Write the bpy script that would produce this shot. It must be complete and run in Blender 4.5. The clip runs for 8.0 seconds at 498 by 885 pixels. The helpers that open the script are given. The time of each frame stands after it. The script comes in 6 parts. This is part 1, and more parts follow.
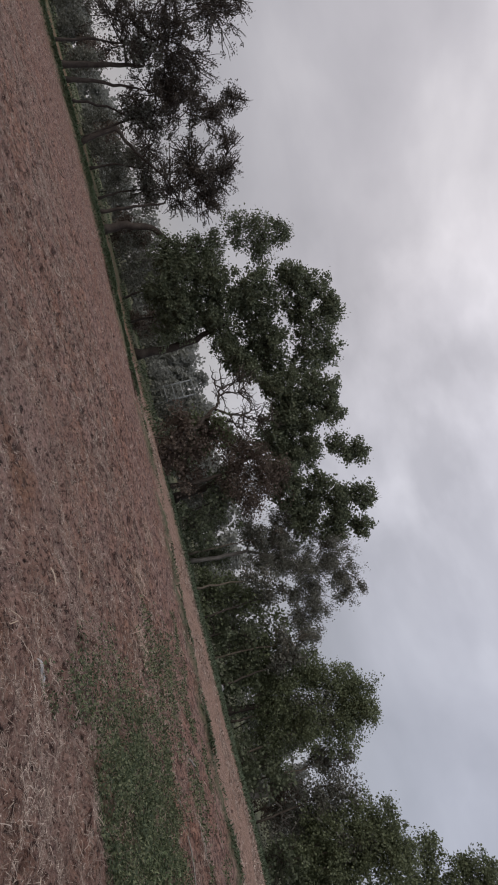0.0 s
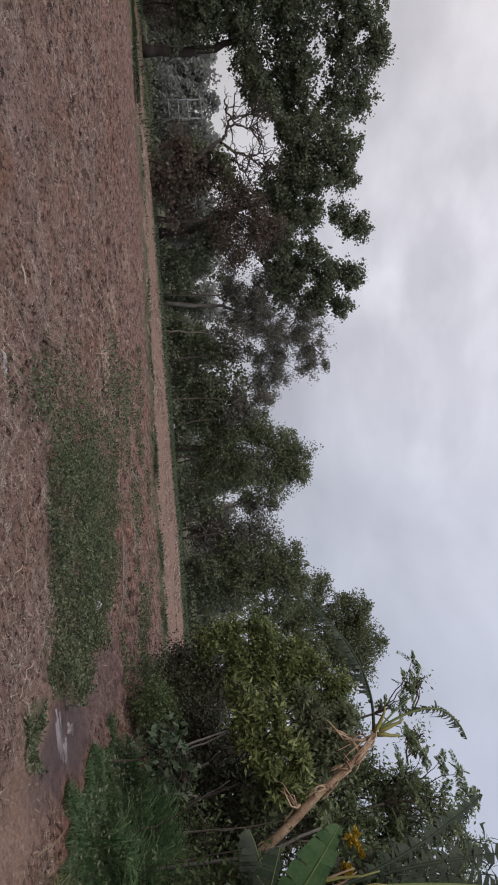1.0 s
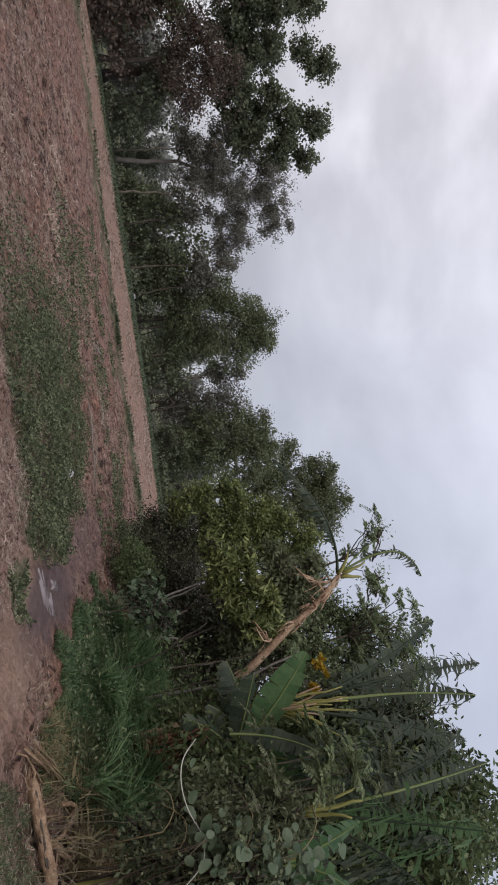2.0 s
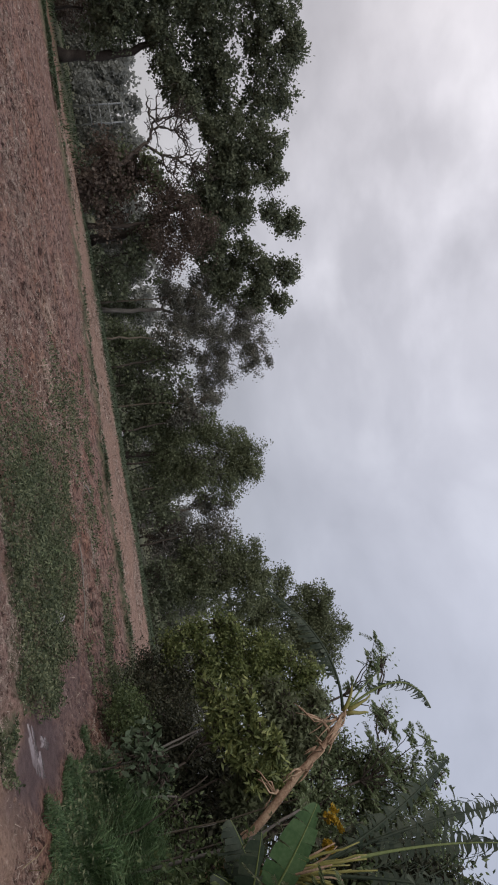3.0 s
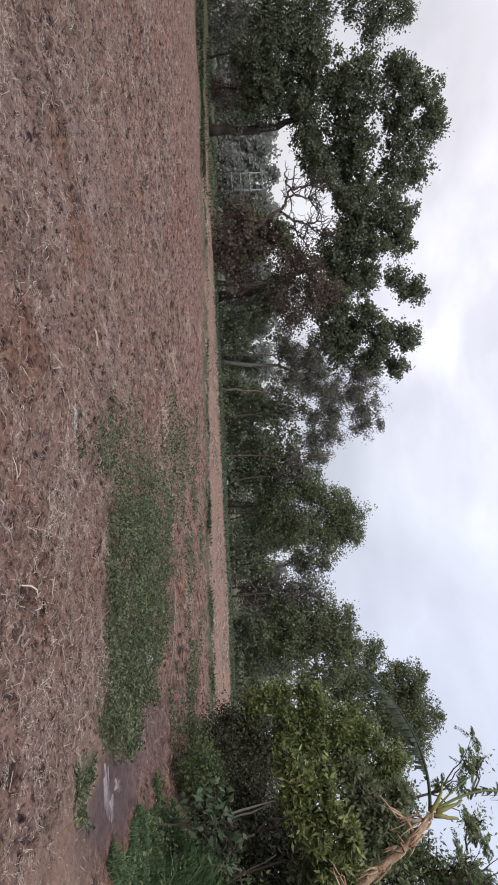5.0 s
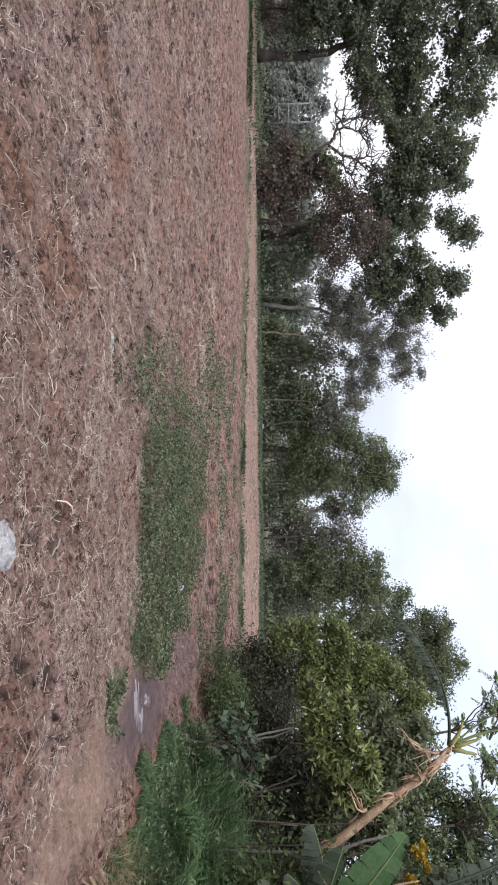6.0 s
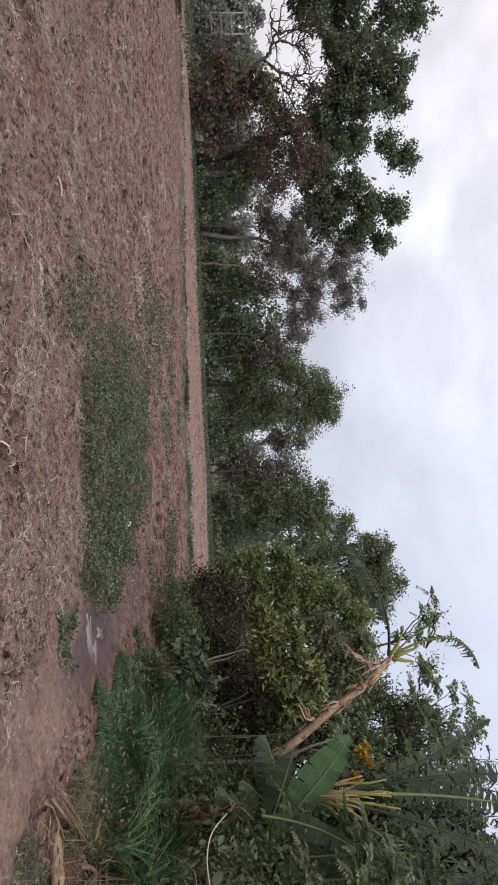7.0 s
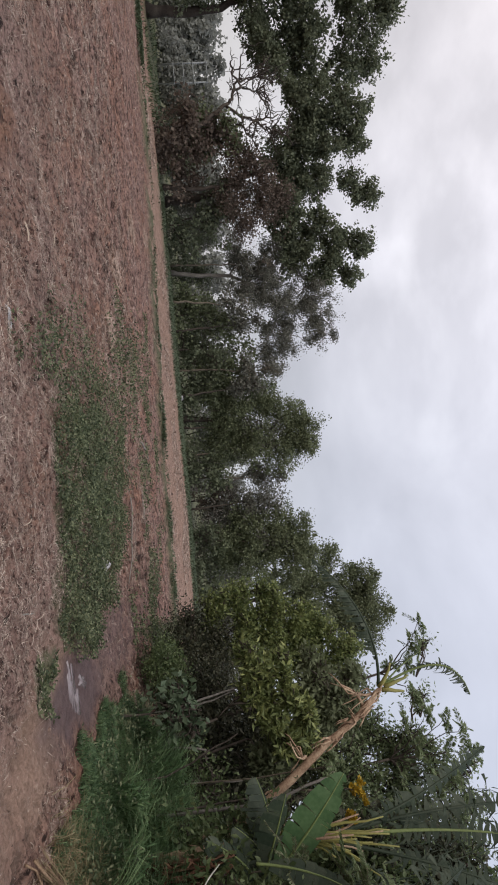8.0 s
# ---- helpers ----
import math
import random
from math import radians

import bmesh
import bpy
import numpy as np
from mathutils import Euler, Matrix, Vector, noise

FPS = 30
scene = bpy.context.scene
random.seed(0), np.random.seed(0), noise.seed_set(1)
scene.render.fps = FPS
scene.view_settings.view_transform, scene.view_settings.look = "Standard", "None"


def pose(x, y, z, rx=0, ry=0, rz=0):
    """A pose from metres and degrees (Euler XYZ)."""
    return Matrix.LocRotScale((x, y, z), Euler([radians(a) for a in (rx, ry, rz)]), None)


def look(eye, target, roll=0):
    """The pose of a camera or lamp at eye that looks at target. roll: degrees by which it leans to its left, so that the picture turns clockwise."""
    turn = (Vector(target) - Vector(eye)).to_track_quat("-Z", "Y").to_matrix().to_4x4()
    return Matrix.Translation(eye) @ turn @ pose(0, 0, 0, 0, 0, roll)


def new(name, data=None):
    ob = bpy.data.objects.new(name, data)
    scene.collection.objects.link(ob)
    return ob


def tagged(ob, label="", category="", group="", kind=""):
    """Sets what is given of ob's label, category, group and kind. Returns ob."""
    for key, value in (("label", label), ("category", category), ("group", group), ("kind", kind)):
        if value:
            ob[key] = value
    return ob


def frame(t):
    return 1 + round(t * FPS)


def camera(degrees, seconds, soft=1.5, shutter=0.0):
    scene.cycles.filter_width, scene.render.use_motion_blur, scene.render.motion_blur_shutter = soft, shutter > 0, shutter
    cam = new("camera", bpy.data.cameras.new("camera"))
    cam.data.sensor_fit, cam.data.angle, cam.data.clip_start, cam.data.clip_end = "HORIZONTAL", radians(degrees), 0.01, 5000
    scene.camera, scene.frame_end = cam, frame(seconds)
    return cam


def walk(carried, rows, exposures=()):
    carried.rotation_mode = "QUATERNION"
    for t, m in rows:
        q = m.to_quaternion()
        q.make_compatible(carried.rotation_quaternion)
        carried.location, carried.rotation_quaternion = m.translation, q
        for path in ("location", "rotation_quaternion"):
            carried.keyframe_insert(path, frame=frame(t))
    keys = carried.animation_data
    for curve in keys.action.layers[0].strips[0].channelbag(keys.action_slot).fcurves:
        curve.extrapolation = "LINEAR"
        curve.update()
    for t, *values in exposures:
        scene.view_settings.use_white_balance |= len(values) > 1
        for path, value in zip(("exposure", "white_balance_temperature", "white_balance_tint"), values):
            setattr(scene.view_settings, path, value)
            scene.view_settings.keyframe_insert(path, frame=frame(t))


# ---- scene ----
cam = camera(44.6, 8.0, soft=1.9)
PATH = [
    (0, (-0.034, 0.035, 1.594), (-0.624, 1.933, 1.818), 75.12),
    (0.5, (0.044, 0.067, 1.577), (-0.108, 2.046, 1.824), 84.35),
    (1, (0.093, 0.080, 1.572), (0.274, 2.064, 1.752), 85.61),
    (1.5, (0.153, 0.052, 1.576), (0.759, 1.950, 1.751), 84.53),
    (1.7, (0.184, 0.049, 1.594), (0.827, 1.931, 1.808), 83.00),
    (2.8, (0.126, -0.047, 1.559), (0.467, 1.895, 1.892), 80.34),
    (3, (0.107, -0.072, 1.553), (0.306, 1.889, 1.894), 80.83),
    (3.5, (0.061, -0.008, 1.561), (-0.128, 1.953, 1.907), 82.93),
    (4, (0.096, -0.032, 1.547), (-0.137, 1.940, 1.788), 83.40),
    (4.5, (0.065, -0.028, 1.525), (0.066, 1.971, 1.608), 87.64),
    (4.7, (0.059, -0.063, 1.532), (0.009, 1.936, 1.579), 86.72),
    (5.8, (0.210, 0.064, 1.522), (0.364, 2.056, 1.431), 89.74),
    (6, (0.226, 0.017, 1.534), (0.383, 2.008, 1.429), 89.49),
    (6.5, (0.282, 0.099, 1.559), (0.584, 2.074, 1.477), 88.56),
    (7, (0.249, 0.024, 1.556), (0.622, 1.988, 1.627), 87.66),
    (7.5, (0.234, 0.013, 1.570), (0.528, 1.989, 1.657), 87.29),
    (8, (0.258, 0.033, 1.592), (0.524, 2.010, 1.737), 85.15),
]
EXPOSURES = [(0, -0.45, 6500, 10), (0.5, -0.28, 6500, 10), (1, -0.22, 6500, 10), (1.7, -0.08, 6500, 10), (2.8, -0.34, 6500, 10), (4, -0.28, 6500, 10), (4.5, -0.02, 6470, 10), (5.8, 0.66, 6250, 8), (6.2, 0.74, 6200, 8), (6.6, 0.6, 6250, 8), (7, 0.24, 6500, 10), (7.5, 0.19, 6600, 9), (8, 0.04, 6600, 9)]
walk(cam, [(t, look(eye, target, roll)) for t, eye, target, roll in PATH], EXPOSURES)

# ---- world and light ----
world = bpy.data.worlds.new("overcast_sky")
scene.world = world
world.use_nodes = True
wt = world.node_tree
wt.nodes.clear()
w_out = wt.nodes.new("ShaderNodeOutputWorld")
w_bg = wt.nodes.new("ShaderNodeBackground")
w_sky = wt.nodes.new("ShaderNodeTexSky")
w_sky.sky_type, w_sky.sun_disc = "NISHITA", False
w_sky.sun_elevation, w_sky.sun_rotation = radians(46), radians(215)
w_co = wt.nodes.new("ShaderNodeTexCoord")
w_map = wt.nodes.new("ShaderNodeMapping")
w_map.inputs["Scale"].default_value = (1.0, 1.0, 1.7)
w_noise = wt.nodes.new("ShaderNodeTexNoise")
w_noise.inputs["Scale"].default_value = 2.8
w_noise.inputs["Detail"].default_value = 5
w_noise.inputs["Roughness"].default_value = 0.5
w_noise.inputs["Distortion"].default_value = 0.25
w_ramp = wt.nodes.new("ShaderNodeValToRGB")
w_ramp.color_ramp.elements[0].position, w_ramp.color_ramp.elements[0].color = 0.34, (5.3, 5.22, 5.45, 1)
w_ramp.color_ramp.elements[1].position, w_ramp.color_ramp.elements[1].color = 0.7, (7.5, 7.4, 7.6, 1)
w_mid = w_ramp.color_ramp.elements.new(0.52)
w_mid.color = (6.2, 6.1, 6.35, 1)
w_mix = wt.nodes.new("ShaderNodeMix")
w_mix.data_type = "RGBA"
w_mix.inputs["Factor"].default_value = 0.88
wt.links.new(w_co.outputs["Generated"], w_map.inputs["Vector"])
wt.links.new(w_map.outputs["Vector"], w_noise.inputs["Vector"])
wt.links.new(w_noise.outputs["Fac"], w_ramp.inputs["Fac"])
wt.links.new(w_sky.outputs["Color"], w_mix.inputs["A"])
w_sep = wt.nodes.new("ShaderNodeSeparateXYZ")
wt.links.new(w_co.outputs["Generated"], w_sep.inputs[0])
w_side = wt.nodes.new("ShaderNodeMapRange")
w_side.inputs["From Min"].default_value, w_side.inputs["From Max"].default_value = -0.45, 0.75
wt.links.new(w_sep.outputs["X"], w_side.inputs["Value"])
w_thin = wt.nodes.new("ShaderNodeMix")
w_thin.data_type, w_thin.blend_type = "RGBA", "MULTIPLY"
w_thin.inputs["Factor"].default_value = 1.0
w_tone = wt.nodes.new("ShaderNodeValToRGB")
w_tone.color_ramp.elements[0].color = (0.98, 0.95, 0.96, 1)
w_tone.color_ramp.elements[1].color = (0.92, 1.0, 1.16, 1)
wt.links.new(w_side.outputs["Result"], w_tone.inputs["Fac"])
wt.links.new(w_ramp.outputs["Color"], w_thin.inputs["A"])
wt.links.new(w_tone.outputs["Color"], w_thin.inputs["B"])
w_up = wt.nodes.new("ShaderNodeMapRange")
w_up.inputs["From Min"].default_value, w_up.inputs["From Max"].default_value = 0.08, 0.62
w_up.inputs["To Min"].default_value, w_up.inputs["To Max"].default_value = 0.86, 1.44
wt.links.new(w_sep.outputs["Z"], w_up.inputs["Value"])
w_lift = wt.nodes.new("ShaderNodeVectorMath")
w_lift.operation = "SCALE"
wt.links.new(w_thin.outputs["Result"], w_lift.inputs[0])
wt.links.new(w_up.outputs["Result"], w_lift.inputs["Scale"])
w_dot = wt.nodes.new("ShaderNodeVectorMath")
w_dot.operation = "DOT_PRODUCT"
w_dot.inputs[1].default_value = (-0.261, 0.883, 0.390)
wt.links.new(w_co.outputs["Generated"], w_dot.inputs[0])
w_near = wt.nodes.new("ShaderNodeMapRange")
w_near.interpolation_type = "SMOOTHSTEP"
w_near.inputs["From Min"].default_value, w_near.inputs["From Max"].default_value = 0.9, 1.0
wt.links.new(w_dot.outputs["Value"], w_near.inputs["Value"])
w_puff = wt.nodes.new("ShaderNodeTexNoise")
w_puff.inputs["Scale"].default_value, w_puff.inputs["Detail"].default_value = 6.0, 5
wt.links.new(w_map.outputs["Vector"], w_puff.inputs["Vector"])
w_edge = wt.nodes.new("ShaderNodeMapRange")
w_edge.inputs["From Min"].default_value, w_edge.inputs["From Max"].default_value = 0.42, 0.68
wt.links.new(w_puff.outputs["Fac"], w_edge.inputs["Value"])
w_glow = wt.nodes.new("ShaderNodeMath")
w_glow.operation = "MULTIPLY"
wt.links.new(w_near.outputs["Result"], w_glow.inputs[0])
wt.links.new(w_edge.outputs["Result"], w_glow.inputs[1])
w_gain = wt.nodes.new("ShaderNodeMath")
w_gain.operation = "MULTIPLY_ADD"
w_gain.inputs[1].default_value, w_gain.inputs[2].default_value = 0.24, 1.0
wt.links.new(w_glow.outputs[0], w_gain.inputs[0])
w_break = wt.nodes.new("ShaderNodeVectorMath")
w_break.operation = "SCALE"
wt.links.new(w_lift.outputs["Vector"], w_break.inputs[0])
wt.links.new(w_gain.outputs[0], w_break.inputs["Scale"])
wt.links.new(w_break.outputs["Vector"], w_mix.inputs["B"])
wt.links.new(w_mix.outputs["Result"], w_bg.inputs["Color"])
wt.links.new(w_bg.outputs["Background"], w_out.inputs["Surface"])
w_bg.inputs["Strength"].default_value = 0.112

sun_data = bpy.data.lights.new("sun", "SUN")
sun_data.energy, sun_data.angle, sun_data.color = 1.92, radians(60), (1.0, 0.96, 0.9)
sun = new("sun", sun_data)
sun.matrix_world = look((-22, -31, 40), (0, 0, 0))

# ---- materials ----


def mat(name, colours, scale=6.0, fine=60.0, rough=0.85, bump=0.3, bump_scale=40.0, island=0.0, translucent=0.0, metallic=0.0, spec=0.3, objrand=0.0):
    """A procedural surface: a colour ramp over two scales of noise, fine relief, optional variation by island or object."""
    m = bpy.data.materials.new(name)
    m.use_nodes = True
    nt = m.node_tree
    bsdf = nt.nodes["Principled BSDF"]
    out = nt.nodes["Material Output"]
    co = nt.nodes.new("ShaderNodeNewGeometry")
    n1 = nt.nodes.new("ShaderNodeTexNoise")
    n1.inputs["Scale"].default_value, n1.inputs["Detail"].default_value = scale, 4
    n2 = nt.nodes.new("ShaderNodeTexNoise")
    n2.inputs["Scale"].default_value, n2.inputs["Detail"].default_value = fine, 3
    nt.links.new(co.outputs["Position"], n1.inputs["Vector"])
    nt.links.new(co.outputs["Position"], n2.inputs["Vector"])
    add = nt.nodes.new("ShaderNodeMath")
    add.operation = "MULTIPLY_ADD"
    add.inputs[1].default_value, add.inputs[2].default_value = 0.45, 0.0
    nt.links.new(n2.outputs["Fac"], add.inputs[0])
    add2 = nt.nodes.new("ShaderNodeMath")
    add2.operation = "MULTIPLY_ADD"
    add2.inputs[1].default_value = 0.55
    nt.links.new(n1.outputs["Fac"], add2.inputs[0])
    nt.links.new(add.outputs[0], add2.inputs[2])
    last = add2.outputs[0]
    for amount, socket in ((island, co.outputs["Random Per Island"]), (objrand, None)):
        if amount:
            if socket is None:
                socket = nt.nodes.new("ShaderNodeObjectInfo").outputs["Random"]
            a3 = nt.nodes.new("ShaderNodeMath")
            a3.operation = "MULTIPLY_ADD"
            a3.inputs[1].default_value = amount
            nt.links.new(socket, a3.inputs[0])
            a4 = nt.nodes.new("ShaderNodeMath")
            a4.operation = "SUBTRACT"
            a4.inputs[1].default_value = amount / 2
            nt.links.new(last, a4.inputs[0])
            nt.links.new(a4.outputs[0], a3.inputs[2])
            last = a3.outputs[0]
    ramp = nt.nodes.new("ShaderNodeValToRGB")
    els = ramp.color_ramp.elements
    lo, hi = (0.3, 0.7)
    els[0].position, els[0].color = lo, (*colours[0], 1)
    els[1].position, els[1].color = hi, (*colours[-1], 1)
    for i, c in enumerate(colours[1:-1]):
        e = els.new(lo + (hi - lo) * (i + 1) / (len(colours) - 1))
        e.color = (*c, 1)
    nt.links.new(last, ramp.inputs["Fac"])
    nt.links.new(ramp.outputs["Color"], bsdf.inputs["Base Color"])
    bsdf.inputs["Roughness"].default_value = rough
    bsdf.inputs["Metallic"].default_value = metallic
    bsdf.inputs["Specular IOR Level"].default_value = spec
    if bump:
        n3 = nt.nodes.new("ShaderNodeTexNoise")
        n3.inputs["Scale"].default_value, n3.inputs["Detail"].default_value = bump_scale, 5
        nt.links.new(co.outputs["Position"], n3.inputs["Vector"])
        b = nt.nodes.new("ShaderNodeBump")
        b.inputs["Strength"].default_value, b.inputs["Distance"].default_value = bump, 0.02
        nt.links.new(n3.outputs["Fac"], b.inputs["Height"])
        nt.links.new(b.outputs["Normal"], bsdf.inputs["Normal"])
    if translucent:
        tr = nt.nodes.new("ShaderNodeBsdfTranslucent")
        nt.links.new(ramp.outputs["Color"], tr.inputs["Color"])
        mx = nt.nodes.new("ShaderNodeMixShader")
        mx.inputs[0].default_value = translucent
        nt.links.new(bsdf.outputs[0], mx.inputs[1])
        nt.links.new(tr.outputs[0], mx.inputs[2])
        nt.links.new(mx.outputs[0], out.inputs["Surface"])
    return m


LEAF_DARK = mat("leaf_dark", [(0.08, 0.095, 0.058), (0.126, 0.146, 0.09), (0.176, 0.198, 0.124)], 0.5, 5, 0.6, 0, island=0.35, translucent=0.4)
LEAF_FEATHER = mat("leaf_feather", [(0.098, 0.099, 0.08), (0.145, 0.146, 0.12), (0.195, 0.195, 0.16)], 0.5, 5, 0.65, 0, island=0.35, translucent=0.35)
LEAF_WISP = mat("leaf_wisp", [(0.05, 0.043, 0.036), (0.078, 0.067, 0.055), (0.11, 0.096, 0.078)], 0.5, 5, 0.65, 0, island=0.35, translucent=0.35)
LEAF_BROWN = mat("leaf_brown", [(0.085, 0.062, 0.05), (0.122, 0.093, 0.074), (0.16, 0.127, 0.1)], 0.5, 5, 0.7, 0, island=0.35, translucent=0.35)
LEAF_GREEN = mat("leaf_green", [(0.09, 0.106, 0.058), (0.138, 0.16, 0.088), (0.186, 0.212, 0.12)], 0.6, 5, 0.6, 0, island=0.35, translucent=0.35)
# distance haze imitated by a pale grey-green leaf colour
LEAF_HAZE_TINT = mat("leaf_haze_tint", [(0.21, 0.215, 0.192), (0.255, 0.26, 0.234), (0.3, 0.305, 0.275)], 0.4, 4, 0.7, 0, island=0.3, translucent=0.4)
LEAF_YELLOW = mat("leaf_yellow_green", [(0.106, 0.135, 0.053), (0.181, 0.215, 0.083), (0.325, 0.35, 0.138)], 1.6, 12, 0.5, 0, island=0.4, translucent=0.3)
LEAF_OLIVE = mat("leaf_olive", [(0.085, 0.112, 0.042), (0.15, 0.185, 0.068), (0.26, 0.295, 0.115)], 1.6, 12, 0.5, 0, island=0.5, translucent=0.4)
LEAF_SHRUB = mat("leaf_shrub", [(0.058, 0.085, 0.037), (0.098, 0.135, 0.058), (0.16, 0.195, 0.09)], 1.6, 12, 0.5, 0, island=0.4, translucent=0.35)
LEAF_WEED = mat("leaf_weed", [(0.046, 0.064, 0.034), (0.09, 0.112, 0.06), (0.175, 0.192, 0.108)], 1.2, 14, 0.65, 0, island=0.6, translucent=0.25)
LEAF_SPRAY = mat("leaf_spray_green", [(0.136, 0.18, 0.09), (0.203, 0.255, 0.136), (0.301, 0.354, 0.203)], 1.6, 12, 0.5, 0, island=0.4, translucent=0.45)
LEAF_ROUND = mat("leaf_round_grey_green", [(0.054, 0.082, 0.048), (0.082, 0.116, 0.068), (0.116, 0.15, 0.095)], 4, 30, 0.5, 0.1, island=0.35, translucent=0.25)
# shade inside the thicket put into the leaf colour
LEAF_INNER_SHADE = mat("leaf_inner_shade", [(0.026, 0.03, 0.018), (0.045, 0.049, 0.03), (0.078, 0.077, 0.046)], 1.6, 12, 0.6, 0, island=0.5, translucent=0.2)
GRASS_VERGE = mat("grass_far_verge", [(0.065, 0.085, 0.052), (0.09, 0.115, 0.07), (0.12, 0.148, 0.092)], 0.7, 6, 0.7, 0, island=0.4, translucent=0.25)
BARK_GREY = mat("bark_grey", [(0.09, 0.08, 0.072), (0.14, 0.126, 0.115), (0.2, 0.185, 0.17)], 3, 24, 0.9, 0.5, 30)
VINE_PALE = mat("pale_vine", [(0.3, 0.3, 0.26), (0.42, 0.42, 0.37), (0.52, 0.52, 0.47)], 5, 40, 0.6, 0.1)
DEAD_FROND = mat("dead_frond_red_brown", [(0.052, 0.02, 0.012), (0.098, 0.043, 0.026), (0.156, 0.086, 0.052)], 4, 30, 0.8, 0.2, 50, island=0.5)
GRASS = mat("grass_blade", [(0.062, 0.108, 0.056), (0.11, 0.178, 0.088), (0.19, 0.265, 0.13)], 1.2, 14, 0.55, 0, island=0.4, translucent=0.4)
GRASS_TUFT = mat("grass_tussock", [(0.09, 0.16, 0.075), (0.18, 0.29, 0.14), (0.31, 0.42, 0.22)], 1.2, 14, 0.5, 0, island=0.5, translucent=0.4)
GRASS_FAR = mat("grass_far", [(0.04, 0.06, 0.03), (0.06, 0.085, 0.042), (0.09, 0.115, 0.06)], 0.7, 6, 0.7, 0, island=0.45, translucent=0.2)
GRASS_DRY = mat("grass_dry", [(0.16, 0.13, 0.075), (0.22, 0.18, 0.1), (0.3, 0.25, 0.15)], 2, 14, 0.8, 0, island=0.4, translucent=0.2)
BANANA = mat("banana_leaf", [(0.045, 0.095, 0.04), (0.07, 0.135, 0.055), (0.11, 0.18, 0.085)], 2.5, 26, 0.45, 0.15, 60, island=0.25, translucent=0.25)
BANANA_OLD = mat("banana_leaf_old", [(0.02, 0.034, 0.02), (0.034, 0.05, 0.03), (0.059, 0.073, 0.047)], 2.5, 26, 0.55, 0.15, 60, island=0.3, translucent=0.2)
BANANA_MID = mat("banana_midrib", [(0.1, 0.14, 0.05), (0.15, 0.19, 0.07), (0.2, 0.24, 0.1)], 4, 40, 0.5, 0.1)
BANANA_RIB = mat("banana_rib", [(0.15, 0.15, 0.045), (0.22, 0.21, 0.065), (0.3, 0.27, 0.11)], 4, 40, 0.55, 0.1)
BANANA_DRY = mat("banana_dry_sheath", [(0.13, 0.078, 0.05), (0.3, 0.2, 0.135), (0.5, 0.38, 0.27)], 4, 34, 0.8, 0.4, 50, island=0.3)
FLOWER = mat("yellow_petal", [(0.28, 0.176, 0.016), (0.4, 0.264, 0.024), (0.48, 0.336, 0.04)], 8, 40, 0.6, 0, island=0.3, translucent=0.2)
BARK = mat("bark_dark", [(0.03, 0.024, 0.02), (0.06, 0.048, 0.04), (0.1, 0.085, 0.07)], 2, 18, 0.95, 0.6, 25)
BARK_PALE = mat("bark_pale", [(0.14, 0.125, 0.11), (0.22, 0.2, 0.18), (0.3, 0.28, 0.25)], 2, 18, 0.9, 0.5, 25)
TWIG = mat("twig", [(0.08, 0.065, 0.05), (0.14, 0.115, 0.09), (0.2, 0.17, 0.13)], 3, 30, 0.9, 0.3, 60)
STRAW = mat("straw", [(0.105, 0.07, 0.056), (0.19, 0.139, 0.113), (0.3, 0.232, 0.192), (0.47, 0.385, 0.32)], 1.2, 9, 0.85, 0, island=0.42)
CLOD = mat("soil_clod", [(0.085, 0.051, 0.043), (0.136, 0.085, 0.072), (0.212, 0.14, 0.115)], 1.5, 30, 0.95, 0.5, 90, island=0.4)
LOGWOOD = mat("split_log_wood", [(0.09, 0.055, 0.035), (0.22, 0.145, 0.095), (0.36, 0.26, 0.18)], 14, 60, 0.85, 0.5, 50)
PLASTIC = mat("dirty_white_plastic", [(0.15, 0.14, 0.145), (0.28, 0.275, 0.285), (0.46, 0.46, 0.48)], 14, 60, 0.45, 0.6, 30)
STEEL = mat("weathered_steel", [(0.22, 0.23, 0.23), (0.28, 0.29, 0.29), (0.34, 0.35, 0.35)], 3, 20, 0.6, 0.1, metallic=0.3)

# ---- helpers for arrays ----
RNG = np.random.default_rng(7)


def vnoise(x, y, seed=0):
    """Smooth value noise over the plan."""
    xi, yi = np.floor(x).astype(np.int64), np.floor(y).astype(np.int64)
    fx, fy = x - xi, y - yi
    fx, fy = fx * fx * (3 - 2 * fx), fy * fy * (3 - 2 * fy)

    def h(a, b):
        n = (a * 374761393 + b * 668265263 + seed * 974711) & 0x7FFFFFFF
        n = ((n ^ (n >> 13)) * 1274126177) & 0x7FFFFFFF
        return ((n ^ (n >> 16)) & 0xFFFF) / 65535.0

    return (h(xi, yi) * (1 - fx) + h(xi + 1, yi) * fx) * (1 - fy) + (h(xi, yi + 1) * (1 - fx) + h(xi + 1, yi + 1) * fx) * fy


def seg_dist(x, y, pts):
    """Distance over the plan to a polyline."""
    best = np.full(np.shape(x), 1e9)
    for (ax, ay), (bx, by) in zip(pts[:-1], pts[1:]):
        dx, dy = bx - ax, by - ay
        k = np.clip(((x - ax) * dx + (y - ay) * dy) / (dx * dx + dy * dy), 0, 1)
        best = np.minimum(best, np.hypot(x - ax - k * dx, y - ay - k * dy))
    return best


def inside(x, y, poly):
    """Which places of the plan lie in a polygon."""
    res = np.zeros(np.shape(x), bool)
    for (ax, ay), (bx, by) in zip(poly, poly[1:] + poly[:1]):
        hit = (ay > y) != (by > y)
        res ^= hit & (x < (bx - ax) * (y - ay) / (by - ay + 1e-12) + ax)
    return res


